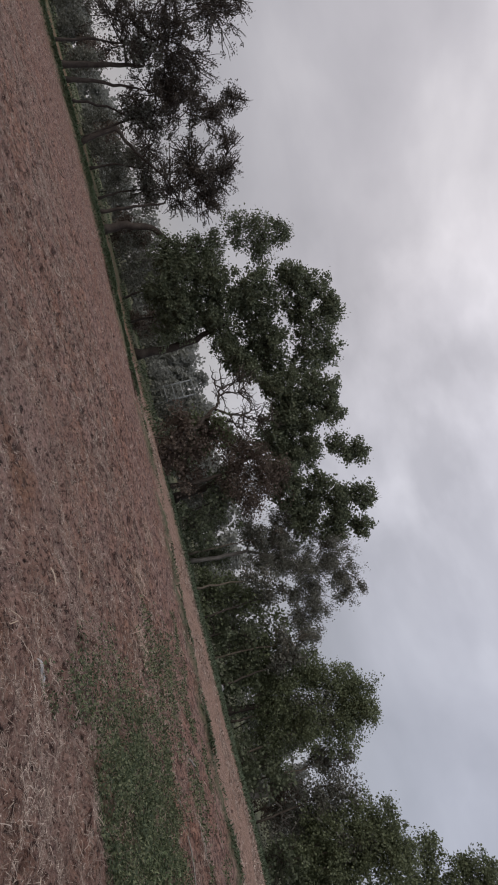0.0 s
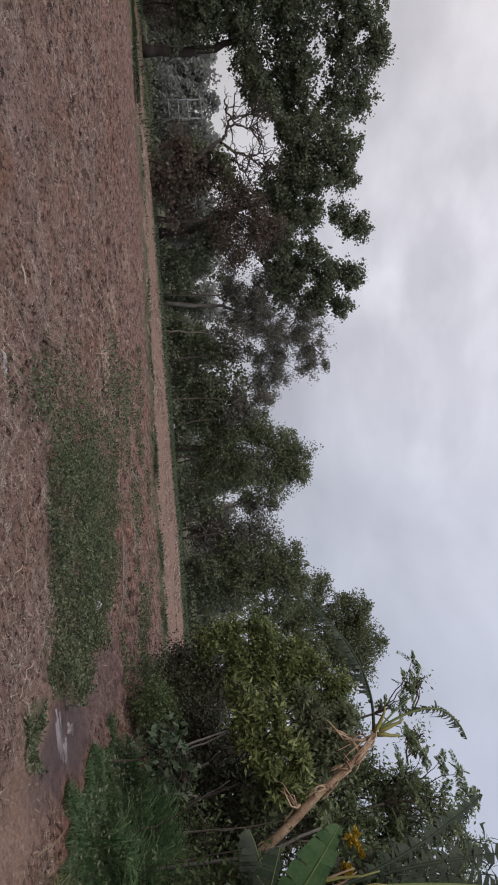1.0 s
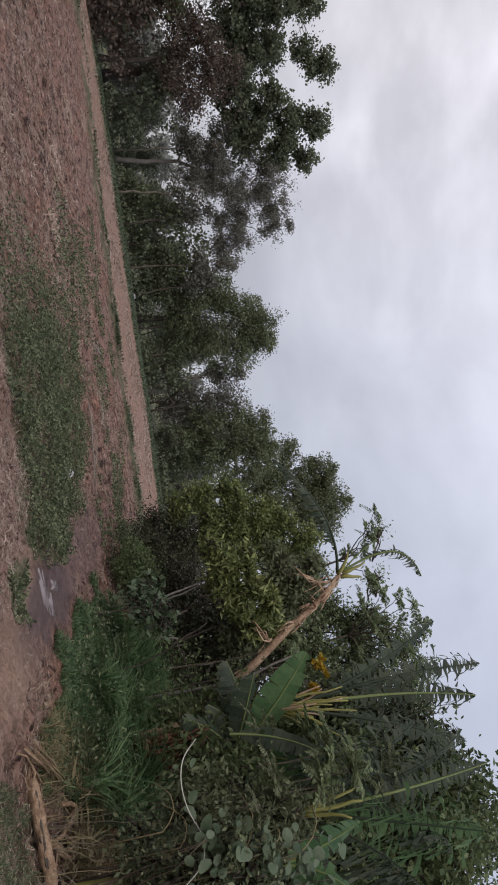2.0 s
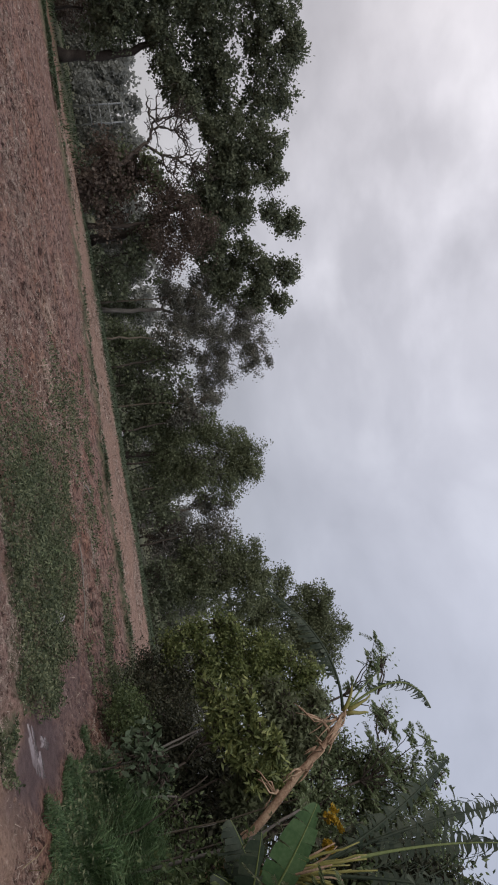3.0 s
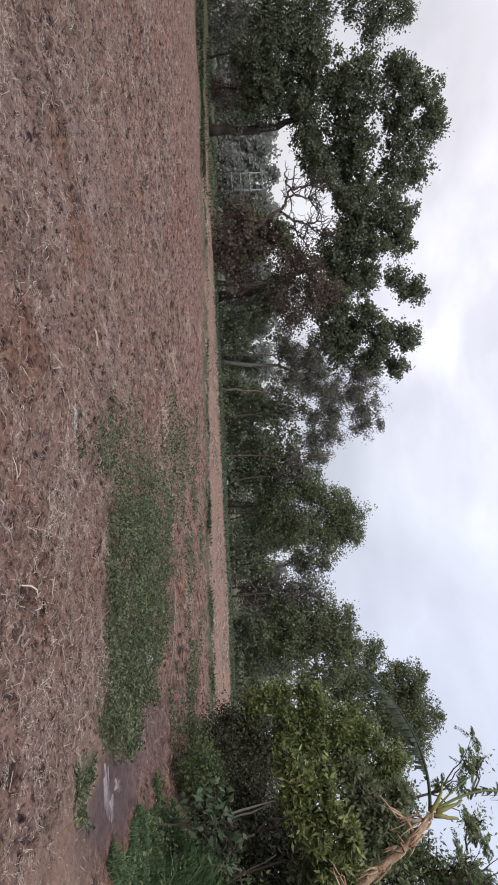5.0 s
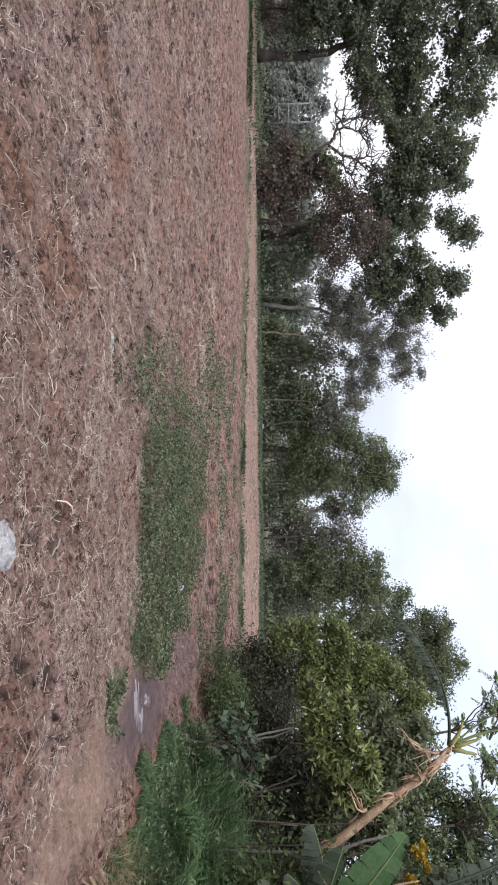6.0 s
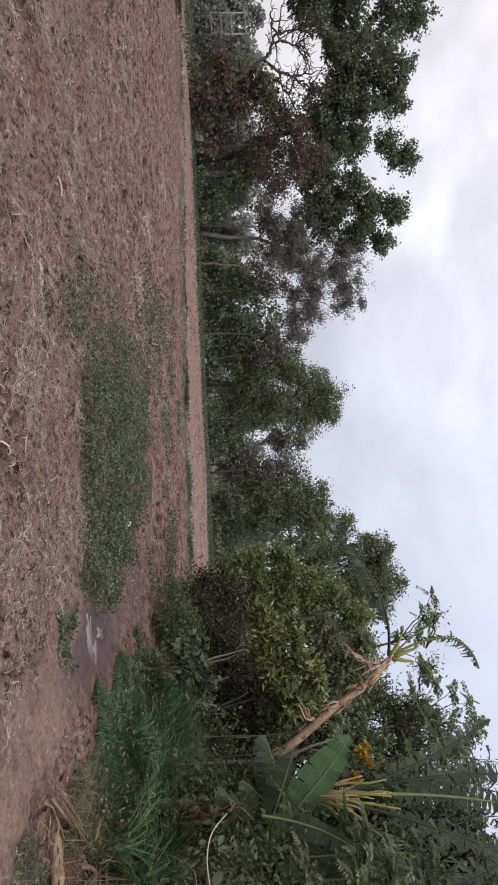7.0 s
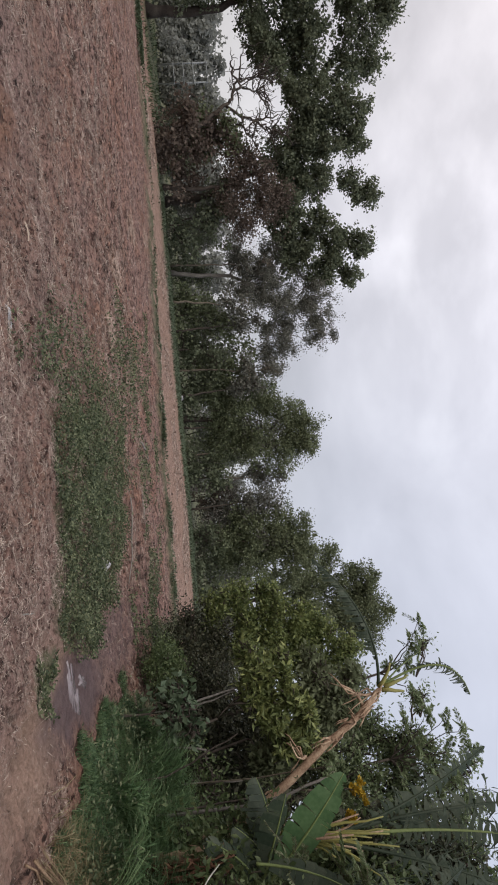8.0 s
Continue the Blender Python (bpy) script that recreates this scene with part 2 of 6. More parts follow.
def smooth(a, b, v):
    k = np.clip((v - a) / (b - a), 0, 1)
    return k * k * (3 - 2 * k)


def mesh_of(name, verts, tris, material, shade=False):
    """A mesh from arrays of places and triangles."""
    verts, tris = np.asarray(verts, np.float32), np.asarray(tris, np.int32)
    me = bpy.data.meshes.new(name)
    me.vertices.add(len(verts))
    me.vertices.foreach_set("co", verts.ravel())
    me.loops.add(tris.size)
    me.loops.foreach_set("vertex_index", tris.ravel())
    me.polygons.add(len(tris))
    me.polygons.foreach_set("loop_start", np.arange(0, tris.size, 3, dtype=np.int32))
    if shade:
        me.polygons.foreach_set("use_smooth", np.ones(len(tris), bool))
    me.materials.append(material)
    me.update(calc_edges=True)
    me.validate()
    return me


def put(name, arrays, material, parent=None, label="", shade=False):
    """One mesh object from (places, triangles), under a thing if one is given."""
    ob = new(name, mesh_of(name, *arrays, material, shade))
    if parent:
        ob.parent = parent
        ob.matrix_parent_inverse = parent.matrix_world.inverted()
    return tagged(ob, label) if label else ob


def thing(name, at, label, category, group="", kind=""):
    """An Empty at the base of a thing, which parents its parts."""
    ob = new(name)
    ob.empty_display_size = 0.2
    ob.location = at
    ob.matrix_world = Matrix.Translation(at)
    return tagged(ob, label, category, group, kind)


def join(*parts):
    vs, ts, k = [], [], 0
    for v, t in parts:
        vs.append(np.asarray(v, float)), ts.append(np.asarray(t, int) + k)
        k += len(v)
    return np.concatenate(vs), np.concatenate(ts)


def tube(points, radii, sides=7, wobble=0.0, rng=RNG):
    """A tapered tube along a line."""
    pts = np.asarray(points, float)
    n = len(pts)
    radii = np.broadcast_to(np.asarray(radii, float), (n,))
    d = np.gradient(pts, axis=0)
    d /= np.linalg.norm(d, axis=1)[:, None] + 1e-9
    ref = np.array([0.31, 0.95, 0.05]) if abs(d[0, 2]) > 0.7 else np.array([0.0, 0.0, 1.0])
    a = np.cross(d, ref)
    a /= np.linalg.norm(a, axis=1)[:, None] + 1e-9
    b = np.cross(d, a)
    ang = np.arange(sides) * 2 * math.pi / sides
    r = radii[:, None] * (1 + wobble * (rng.random((n, sides)) - 0.5))
    v = pts[:, None, :] + r[..., None] * (np.cos(ang)[None, :, None] * a[:, None] + np.sin(ang)[None, :, None] * b[:, None])
    v = v.reshape(-1, 3)
    t = []
    for i in range(n - 1):
        for j in range(sides):
            p, q = i * sides + j, i * sides + (j + 1) % sides
            t += [(p, q, q + sides), (p, q + sides, p + sides)]
    v = np.concatenate([v, pts[:1], pts[-1:]])
    for j in range(sides):
        t += [(len(v) - 2, (j + 1) % sides, j), (len(v) - 1, (n - 1) * sides + j, (n - 1) * sides + (j + 1) % sides)]
    return v, np.array(t)


def bent(a, b, n=6, sag=0.0, jitter=0.0, rng=RNG):
    """A line from a to b with some sag and unevenness."""
    a, b = np.asarray(a, float), np.asarray(b, float)
    k = np.linspace(0, 1, n)[:, None]
    p = a + (b - a) * k
    p[:, 2] += sag * 4 * (k * (1 - k))[:, 0]
    p[1:-1] += rng.normal(0, jitter, (n - 2, 3))
    return p


def unit(v):
    return v / (np.linalg.norm(v, axis=-1, keepdims=True) + 1e-9)


def leaf_cards(p, d, length, width, rng=RNG, fold=0.25):
    """Folded leaves with pointed ends at places p, along directions d."""
    n = len(p)
    s = unit(np.cross(d, rng.normal(size=(n, 3))))
    up = np.cross(s, d)
    length = np.broadcast_to(length, (n,))[:, None]
    width = np.broadcast_to(width, (n,))[:, None]
    v = np.stack([p, p + d * length * 0.42 + s * width + up * width * fold, p + d * length, p + d * length * 0.42 - s * width + up * width * fold], 1)
    k = np.arange(n)[:, None] * 4
    t = np.concatenate([k + np.array([[0, 1, 2]]), k + np.array([[0, 2, 3]])])
    return v.reshape(-1, 3), t


def leaf_cloud(clumps, count, size, aspect=0.22, spray=0.28, droop=0.35, per=26, shell=0.5, rng=RNG, anchors=None, hug=0.75):
    """Leaves in sprays through clumps of (centre, radius or (rx, ry, rz), share); anchors: places along each clump's twigs."""
    ps, ds, ls = [], [], []
    for ci, (c, r, share) in enumerate(clumps):
        c = np.asarray(c, float)
        r3 = np.asarray(r if isinstance(r, tuple) else (r, r, r * 0.85), float)
        n = int(count * share)
        ns = max(5, n // per)
        dirs = unit(rng.normal(size=(ns, 3)))
        rad = rng.random(ns) ** shell * (0.82 + 0.36 * rng.random(ns))
        sc = c + dirs * rad[:, None] * r3
        if anchors is not None:
            on_twig = rng.random(ns) < hug
            picked = anchors[ci][rng.integers(0, len(anchors[ci]), ns)] + np.clip(rng.normal(size=(ns, 3)), -1.4, 1.4) * spray * 0.5
            sc = np.where(on_twig[:, None], picked, c + dirs * np.minimum(rad, 0.86)[:, None] * r3)
        which = rng.integers(0, ns, n)
        sp = spray * (0.5 + rng.random(ns))
        p = sc[which] + np.clip(rng.normal(size=(n, 3)), -1.5, 1.5) * sp[which][:, None] * np.array([1, 1, 0.8])
        d = unit(dirs[which] * 0.6 + rng.normal(size=(n, 3)) * 0.7 + np.array([0, 0, -droop]))
        ps.append(p), ds.append(d), ls.append(size * (0.65 + 0.7 * rng.random(n)))
    p, d, l = np.concatenate(ps), np.concatenate(ds), np.concatenate(ls)
    return leaf_cards(p, d, l, l * aspect * LEAF_BREADTH, rng)


def blades(p, height, lean, width, rng=RNG, light=False):
    """Arching grass blades."""
    n = len(p)
    ang = rng.random(n) * 2 * math.pi
    out = np.stack([np.cos(ang), np.sin(ang), np.zeros(n)], 1)
    side = np.stack([-np.sin(ang), np.cos(ang), np.zeros(n)], 1)
    h = np.broadcast_to(height, (n,)) * (0.6 + 0.8 * rng.random(n))
    l = (lean * (0.3 + rng.random(n)) * h)[:, None]
    w = np.broadcast_to(width, (n,))[:, None]
    up = np.array([0, 0, 1.0])
    m1 = p + out * l * 0.25 + up * h[:, None] * 0.55
    m2 = p + out * l * 0.65 + up * h[:, None] * 0.9
    tip = p + out * l * 1.25 + up * h[:, None] * 0.88
    if light:
        v = np.stack([p - side * w, p + side * w, m2 - side * w * 0.8, m2 + side * w * 0.8, tip], 1)
        k = np.arange(n)[:, None] * 5
        return v.reshape(-1, 3), np.concatenate([k + np.array([q]) for q in ((0, 1, 3), (0, 3, 2), (2, 3, 4))])
    v = np.stack([p - side * w, p + side * w, m1 - side * w, m1 + side * w, m2 - side * w * 0.7, m2 + side * w * 0.7, tip], 1)
    k = np.arange(n)[:, None] * 7
    t = np.concatenate([k + np.array([q]) for q in ((0, 1, 3), (0, 3, 2), (2, 3, 5), (2, 5, 4), (4, 5, 6))])
    return v.reshape(-1, 3), t


# ---- plan of the ground ----
BUND = [(-130, 20), (-70, 26), (-45, 31.5), (-36, 34.6), (-25, 34.2), (-14, 31), (-7.3, 28.6), (-3, 25.4), (0.3, 23.2), (4.3, 21.5), (8, 20.4), (12, 19.5)]
TREELINE = [(-150, 28), (-80, 36), (-58, 41), (-45, 44), (-32, 46), (-18, 49), (-8, 48), (0.6, 48), (10, 50), (17, 45), (26, 36)]
WEED_PATCH = [(-0.36, 5.59), (-0.5, 6.74), (-0.56, 8.47), (-0.22, 9.38), (0.22, 10.19), (0.88, 11.79), (1.91, 11.99), (2.52, 11.06), (3.25, 10.65), (3.16, 8.83), (3.48, 8.3), (3.48, 7.36), (3.38, 6.62), (3.03, 6.07), (2.46, 5.85), (1.95, 6.07), (1.4, 6.26), (0.81, 6.38), (0.28, 6.47), (-0.06, 5.86)]
WEED_SMALL = [(2.66, 5.16), (2.91, 5.8), (3.07, 5.44), (3.28, 5.32), (3.05, 4.96), (2.75, 5.03)]
TRACK = [(3.59, 5.87), (3.74, 6.57), (4.13, 8.11), (5.00, 11.15), (6.67, 16.69)]
PATH_TAN = [(3.5, 3.28), (3.4, 3.9), (3.42, 4.6), (3.36, 5.2), (3.22, 5.5), (3.08, 5.85)]
VERGE = [(4.7, 7.9), (5.3, 9.0), (6.0, 9.8), (7.0, 9.6), (7.4, 8.0), (7.0, 6.5), (6.2, 5.4), (5.3, 4.75), (4.5, 4.6), (4.15, 4.75), (4.34, 5.27), (4.3, 5.81), (4.39, 6.62), (4.45, 7.2)]
NEAR_GRASS = [(3.62, 3.62), (4.00, 4.00), (4.34, 4.02), (4.76, 3.79), (4.65, 3.34), (4.18, 3.24)]
TRACK_GRASS = [(5.64, 12.40), (8.10, 18.21), (10.24, 19.55), (7.32, 13.44)]
TAN_SPOTS = [(-1.9, 13.95), (-0.49, 11.5), (-3.7, 18.4), (-4.49, 23.5)]
RED_SPOTS = [(-0.77, 4.27), (-2.65, 5.32), (-2.0, 5.97), (-1.08, 3.55)]
PUDDLE = (3.77, 6.50)


def berm(x, y):
    """The bank on which the thicket grows, rising from the verge's front edge."""
    return smooth(0.1, 2.1, x - (4.35 + (y - 5.3) * 0.24)) * smooth(17, 13, y)


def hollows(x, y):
    """Small hollows between the clods, scattered in loose groups; shade is coloured into them."""
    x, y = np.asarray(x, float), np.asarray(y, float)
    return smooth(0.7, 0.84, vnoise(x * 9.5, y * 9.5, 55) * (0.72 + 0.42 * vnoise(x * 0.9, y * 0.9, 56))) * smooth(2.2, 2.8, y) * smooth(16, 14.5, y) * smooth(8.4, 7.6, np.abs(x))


def height(x, y):
    x, y = np.asarray(x, float), np.asarray(y, float)
    near = 1 - smooth(18, 60, np.hypot(x, y))
    z = 0.05 * (vnoise(x * 0.45, y * 0.45, 1) - 0.5) * (0.4 + near)
    z = z + near * (0.06 * (vnoise(x * 2.1, y * 2.1, 2) - 0.5) + 0.06 * (vnoise(x * 5.5, y * 5.5, 3) - 0.5) ** 2 * 2 + 0.085 * (vnoise(x * 6.5, y * 6.5, 5) - 0.5) + 0.04 * (vnoise(x * 15, y * 15, 4) - 0.5))
    z = z - 0.05 * hollows(x, y)
    left = smooth(-16, -30, x)
    z = z + (0.16 + 0.22 * left) * np.exp(-(seg_dist(x, y, BUND) / (0.5 + 0.6 * left)) ** 2)
    z = z - 0.05 * np.exp(-(seg_dist(x, y, TRACK) / 0.7) ** 2)
    hollow = np.exp(-(np.hypot((x - PUDDLE[0] - 0.35 * (y - PUDDLE[1])) / 0.55, (y - PUDDLE[1]) / 1.2)) ** 2)
    z = z * (1 - 0.93 * hollow) - 0.06 * hollow
    rise = smooth(-22, -48, x) * smooth(0, 14, y - np.interp(x, [b[0] for b in BUND], [b[1] for b in BUND]))
    z = z + 0.4 * rise + 0.36 * berm(x, y)
    return z


# ---- ground ----
def spaced(lo, hi, step, far_lo, far_hi, growth=1.16):
    mid = list(np.arange(lo, hi, step))
    out, s, v = [], step, mid[-1]
    while v < far_hi:
        s *= growth
        v += s
        out.append(v)
    pre, s, v = [], step, lo
    while v > far_lo:
        s *= growth
        v -= s
        pre.append(v)
    return np.array(pre[::-1] + mid + out)


gx, gy = spaced(-8.5, 8.5, 0.076, -2500, 2500), spaced(2.2, 16, 0.076, -2000, 3500)
GX, GY = np.meshgrid(gx, gy)
gverts = np.stack([GX, GY, height(GX, GY)], -1).reshape(-1, 3)
nx, ny = len(gx), len(gy)
base_i = (np.arange(ny - 1)[:, None] * nx + np.arange(nx - 1)[None, :]).ravel()
gtris = np.concatenate([np.stack([base_i, base_i + 1, base_i + nx + 1], 1), np.stack([base_i, base_i + nx + 1, base_i + nx], 1)])


def ground_material():
    m = bpy.data.materials.new("field_soil")
    m.use_nodes = True
    nt = m.node_tree
    bsdf = nt.nodes["Principled BSDF"]
    geo = nt.nodes.new("ShaderNodeNewGeometry")

    def noise_node(scale, detail=5, rough=0.6):
        n = nt.nodes.new("ShaderNodeTexNoise")
        n.inputs["Scale"].default_value, n.inputs["Detail"].default_value, n.inputs["Roughness"].default_value = scale, detail, rough
        nt.links.new(geo.outputs["Position"], n.inputs["Vector"])
        return n.outputs["Fac"]

    def ramp(fac, stops):
        r = nt.nodes.new("ShaderNodeValToRGB")
        els = r.color_ramp.elements
        els[0].position, els[0].color = stops[0][0], (*stops[0][1], 1)
        els[1].position, els[1].color = stops[-1][0], (*stops[-1][1], 1)
        for p, c in stops[1:-1]:
            els.new(p).color = (*c, 1)
        nt.links.new(fac, r.inputs["Fac"])
        return r.outputs["Color"]

    def mix(fac, a, b, mode="MIX"):
        n = nt.nodes.new("ShaderNodeMix")
        n.data_type, n.blend_type = "RGBA", mode
        nt.links.new(fac, n.inputs["Factor"]) if not isinstance(fac, float) else None
        if isinstance(fac, float):
            n.inputs["Factor"].default_value = fac
        nt.links.new(a, n.inputs["A"])
        nt.links.new(b, n.inputs["B"])
        return n.outputs["Result"]

    def attr(name):
        a = nt.nodes.new("ShaderNodeAttribute")
        a.attribute_name = name
        return a.outputs["Fac"]

    coarse, fine, grit = ramp(noise_node(0.55, 4), [(0.36, (0, 0, 0)), (0.57, (1, 1, 1))]), noise_node(9, 6, 0.7), noise_node(38, 6, 0.75)
    soil = ramp(fine, [(0.3, (0.132, 0.069, 0.052)), (0.5, (0.23, 0.134, 0.101)), (0.72, (0.38, 0.248, 0.19))])
    grey = ramp(grit, [(0.3, (0.128, 0.083, 0.072)), (0.55, (0.261, 0.176, 0.151)), (0.75, (0.408, 0.29, 0.249))])
    col = mix(coarse, soil, grey)
    tan = ramp(noise_node(1.6, 7, 0.74), [(0.36, (0.15, 0.098, 0.072)), (0.48, (0.265, 0.182, 0.138)), (0.66, (0.4, 0.295, 0.23))])
    col = mix(attr("tan"), col, tan)
    dust = ramp(noise_node(24, 8, 0.78), [(0.33, (0.12, 0.078, 0.06)), (0.42, (0.27, 0.178, 0.134)), (0.55, (0.37, 0.25, 0.19)), (0.72, (0.5, 0.375, 0.3))])
    red = ramp(fine, [(0.3, (0.075, 0.037, 0.024)), (0.5, (0.165, 0.088, 0.056)), (0.7, (0.3, 0.185, 0.125))])
    col = mix(attr("red"), col, red)
    # shade between clods painted into the soil as fine dark specks
    pit_shade = nt.nodes.new("ShaderNodeMix")
    pit_shade.data_type, pit_shade.blend_type = "RGBA", "MULTIPLY"
    pit_shade.inputs["Factor"].default_value = 1.0
    nt.links.new(col, pit_shade.inputs["A"])
    nt.links.new(ramp(noise_node(17, 6, 0.72), [(0.4, (0.24, 0.19, 0.18)), (0.475, (0.92, 0.89, 0.89)), (0.68, (1.34, 1.32, 1.3))]), pit_shade.inputs["B"])
    col = pit_shade.outputs["Result"]
    # the same painted shade again, in larger dark specks
    coarse_shade = nt.nodes.new("ShaderNodeMix")
    coarse_shade.data_type, coarse_shade.blend_type = "RGBA", "MULTIPLY"
    coarse_shade.inputs["Factor"].default_value = 1.0
    nt.links.new(col, coarse_shade.inputs["A"])
    nt.links.new(ramp(noise_node(5.5, 6, 0.74), [(0.385, (0.26, 0.2, 0.185)), (0.435, (0.92, 0.89, 0.88)), (0.62, (1.14, 1.13, 1.13))]), coarse_shade.inputs["B"])
    # dark mottles multiplied into the soil colour, fading in with distance
    mottle = nt.nodes.new("ShaderNodeMix")
    mottle.data_type, mottle.blend_type = "RGBA", "MULTIPLY"
    nt.links.new(attr("far_mottle"), mottle.inputs["Factor"])
    nt.links.new(coarse_shade.outputs["Result"], mottle.inputs["A"])
    nt.links.new(ramp(noise_node(3.3, 6, 0.74), [(0.4, (0.2, 0.15, 0.13)), (0.475, (0.82, 0.78, 0.76)), (0.62, (1.15, 1.12, 1.09))]), mottle.inputs["B"])
    # small round dark spots, painted to pass for shaded holes
    spots = nt.nodes.new("ShaderNodeTexVoronoi")
    spots.inputs["Scale"].default_value = 4.2
    warp = nt.nodes.new("ShaderNodeMix")
    warp.data_type = "VECTOR"
    warp.inputs["Factor"].default_value = 0.12
    smear = nt.nodes.new("ShaderNodeTexNoise")
    smear.inputs["Scale"].default_value = 9
    nt.links.new(geo.outputs["Position"], smear.inputs["Vector"])
    nt.links.new(geo.outputs["Position"], warp.inputs["A"])
    nt.links.new(smear.outputs["Color"], warp.inputs["B"])
    nt.links.new(warp.outputs["Result"], spots.inputs["Vector"])
    spot_shade = nt.nodes.new("ShaderNodeMix")
    spot_shade.data_type, spot_shade.blend_type = "RGBA", "MULTIPLY"
    spot_shade.inputs["Factor"].default_value = 1.0
    nt.links.new(mottle.outputs["Result"], spot_shade.inputs["A"])
    nt.links.new(ramp(spots.outputs["Distance"], [(0.1, (0.1, 0.075, 0.07)), (0.17, (1, 1, 1))]), spot_shade.inputs["B"])
    # near-black soil colour stands in for shade down in the hollows
    hollow_shade = ramp(fine, [(0.3, (0.022, 0.014, 0.012)), (0.7, (0.06, 0.04, 0.034))])
    col = mix(attr("hole_shade"), spot_shade.outputs["Result"], hollow_shade)
    col = mix(attr("dust"), col, dust)
    green = ramp(grit, [(0.3, (0.045, 0.06, 0.03)), (0.7, (0.1, 0.12, 0.06))])
    col = mix(attr("green"), col, green)
    wet = ramp(fine, [(0.3, (0.075, 0.048, 0.05)), (0.5, (0.115, 0.078, 0.081)), (0.7, (0.165, 0.117, 0.118))])
    col = mix(attr("wet"), col, wet)
    nt.links.new(col, bsdf.inputs["Base Color"])
    rr = nt.nodes.new("ShaderNodeMapRange")
    rr.inputs["To Min"].default_value, rr.inputs["To Max"].default_value = 0.95, 0.68
    nt.links.new(attr("wet"), rr.inputs["Value"])
    nt.links.new(rr.outputs["Result"], bsdf.inputs["Roughness"])
    bsdf.inputs["Specular IOR Level"].default_value = 0.25
    b = nt.nodes.new("ShaderNodeBump")
    b.inputs["Strength"].default_value, b.inputs["Distance"].default_value = 0.9, 0.05
    nt.links.new(noise_node(30, 8, 0.78), b.inputs["Height"])
    nt.links.new(b.outputs["Normal"], bsdf.inputs["Normal"])
    return m


FIELD = ground_material()
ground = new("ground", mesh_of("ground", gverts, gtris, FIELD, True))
tagged(ground, "harvested reddish-brown field soil with tan strip and wet wheel track", "ground", kind="structure")
px_, py_ = gverts[:, 0], gverts[:, 1]
jit = (vnoise(px_ * 1.7, py_ * 1.7, 11) - 0.5) * 0.7 + (vnoise(px_ * 6, py_ * 6, 12) - 0.5) * 0.35
bund_y = np.interp(px_, [b[0] for b in BUND], [b[1] for b in BUND])
tree_y = np.interp(px_, [b[0] for b in TREELINE], [b[1] for b in TREELINE])
beyond = smooth(0.2, 1.0, py_ - bund_y + jit)
zones = {
    # mask for the shade painted where the mesh dips
    "hole_shade": hollows(px_, py_) * (1 - beyond),
    "far_mottle": 1.0 * smooth(7, 13, np.hypot(px_, py_)) * (1 - beyond),
    "tan": np.maximum.reduce([0.9 * (1 - smooth(0.1, 0.55, np.hypot((px_ - a) * 0.8, (py_ - b) * 0.45) + 0.3 * jit)) for a, b in TAN_SPOTS] + [0.75 * beyond * (1 - smooth(-6, -1, py_ - tree_y)) * smooth(-27, -15, px_)]),
    "dust": 0.75 * (1 - smooth(0.05, 0.75, seg_dist(px_, py_, PATH_TAN) + 0.8 * jit)),
    "red": np.maximum.reduce([0.25 * smooth(0.7, 0.9, vnoise(px_ * 1.1 + 3, py_ * 0.9, 21)) * (1 - beyond), 0.85 * smooth(-16, -23, px_) * smooth(0.9, 3, py_ - bund_y + jit)] + [0.8 * (1 - smooth(0.15, 0.5, np.hypot((px_ - a) * 0.9, (py_ - b) * 0.9) + 0.5 * jit)) for a, b in RED_SPOTS]),
    "green": np.maximum.reduce([
        0.9 * (1 - smooth(0.3, 0.8, seg_dist(px_, py_, BUND) / (1 + 1.3 * smooth(-16, -30, px_)) + 0.4 * jit)),
        0.5 * inside(px_ + 0.6 * jit, py_ + 0.6 * jit, WEED_PATCH) * smooth(0.2, 1.4, px_) * smooth(11, 8.5, py_),
        0.8 * inside(px_, py_, WEED_SMALL),
        0.85 * inside(px_ + 0.6 * jit, py_ + 0.6 * jit, VERGE) * smooth(0.0, 0.35, berm(px_, py_)),
        0.5 * inside(px_ + 0.4 * jit, py_ + 0.4 * jit, NEAR_GRASS), 0.6 * inside(px_, py_, TRACK_GRASS),
        0.85 * smooth(-8.5, -6, py_ - tree_y + 2 * jit) * smooth(-16, -4, px_), 0.85 * smooth(-3.5, -2, py_ - tree_y + jit) * smooth(-32, -18, px_),
        0.8 * smooth(-15, -24, px_) * smooth(8, 14, py_ - bund_y + 2 * jit),
    ]),
    "wet": np.maximum(0.55 * (1 - smooth(0.2, 0.8, seg_dist(px_, py_, TRACK) + 0.8 * jit)) * smooth(17, 9, py_), 0.95 * (1 - smooth(0.55, 1.25, np.hypot((px_ - PUDDLE[0] - 0.35 * (py_ - PUDDLE[1])) / 0.55, (py_ - PUDDLE[1]) / 1.2) + 0.9 * jit))),
}
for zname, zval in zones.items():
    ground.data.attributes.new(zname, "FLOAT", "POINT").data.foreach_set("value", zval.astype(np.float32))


# ---- trees ----
LEAF_DENSITY, LEAF_SCALE, LEAF_BREADTH = 2.7, 0.56, 1.35


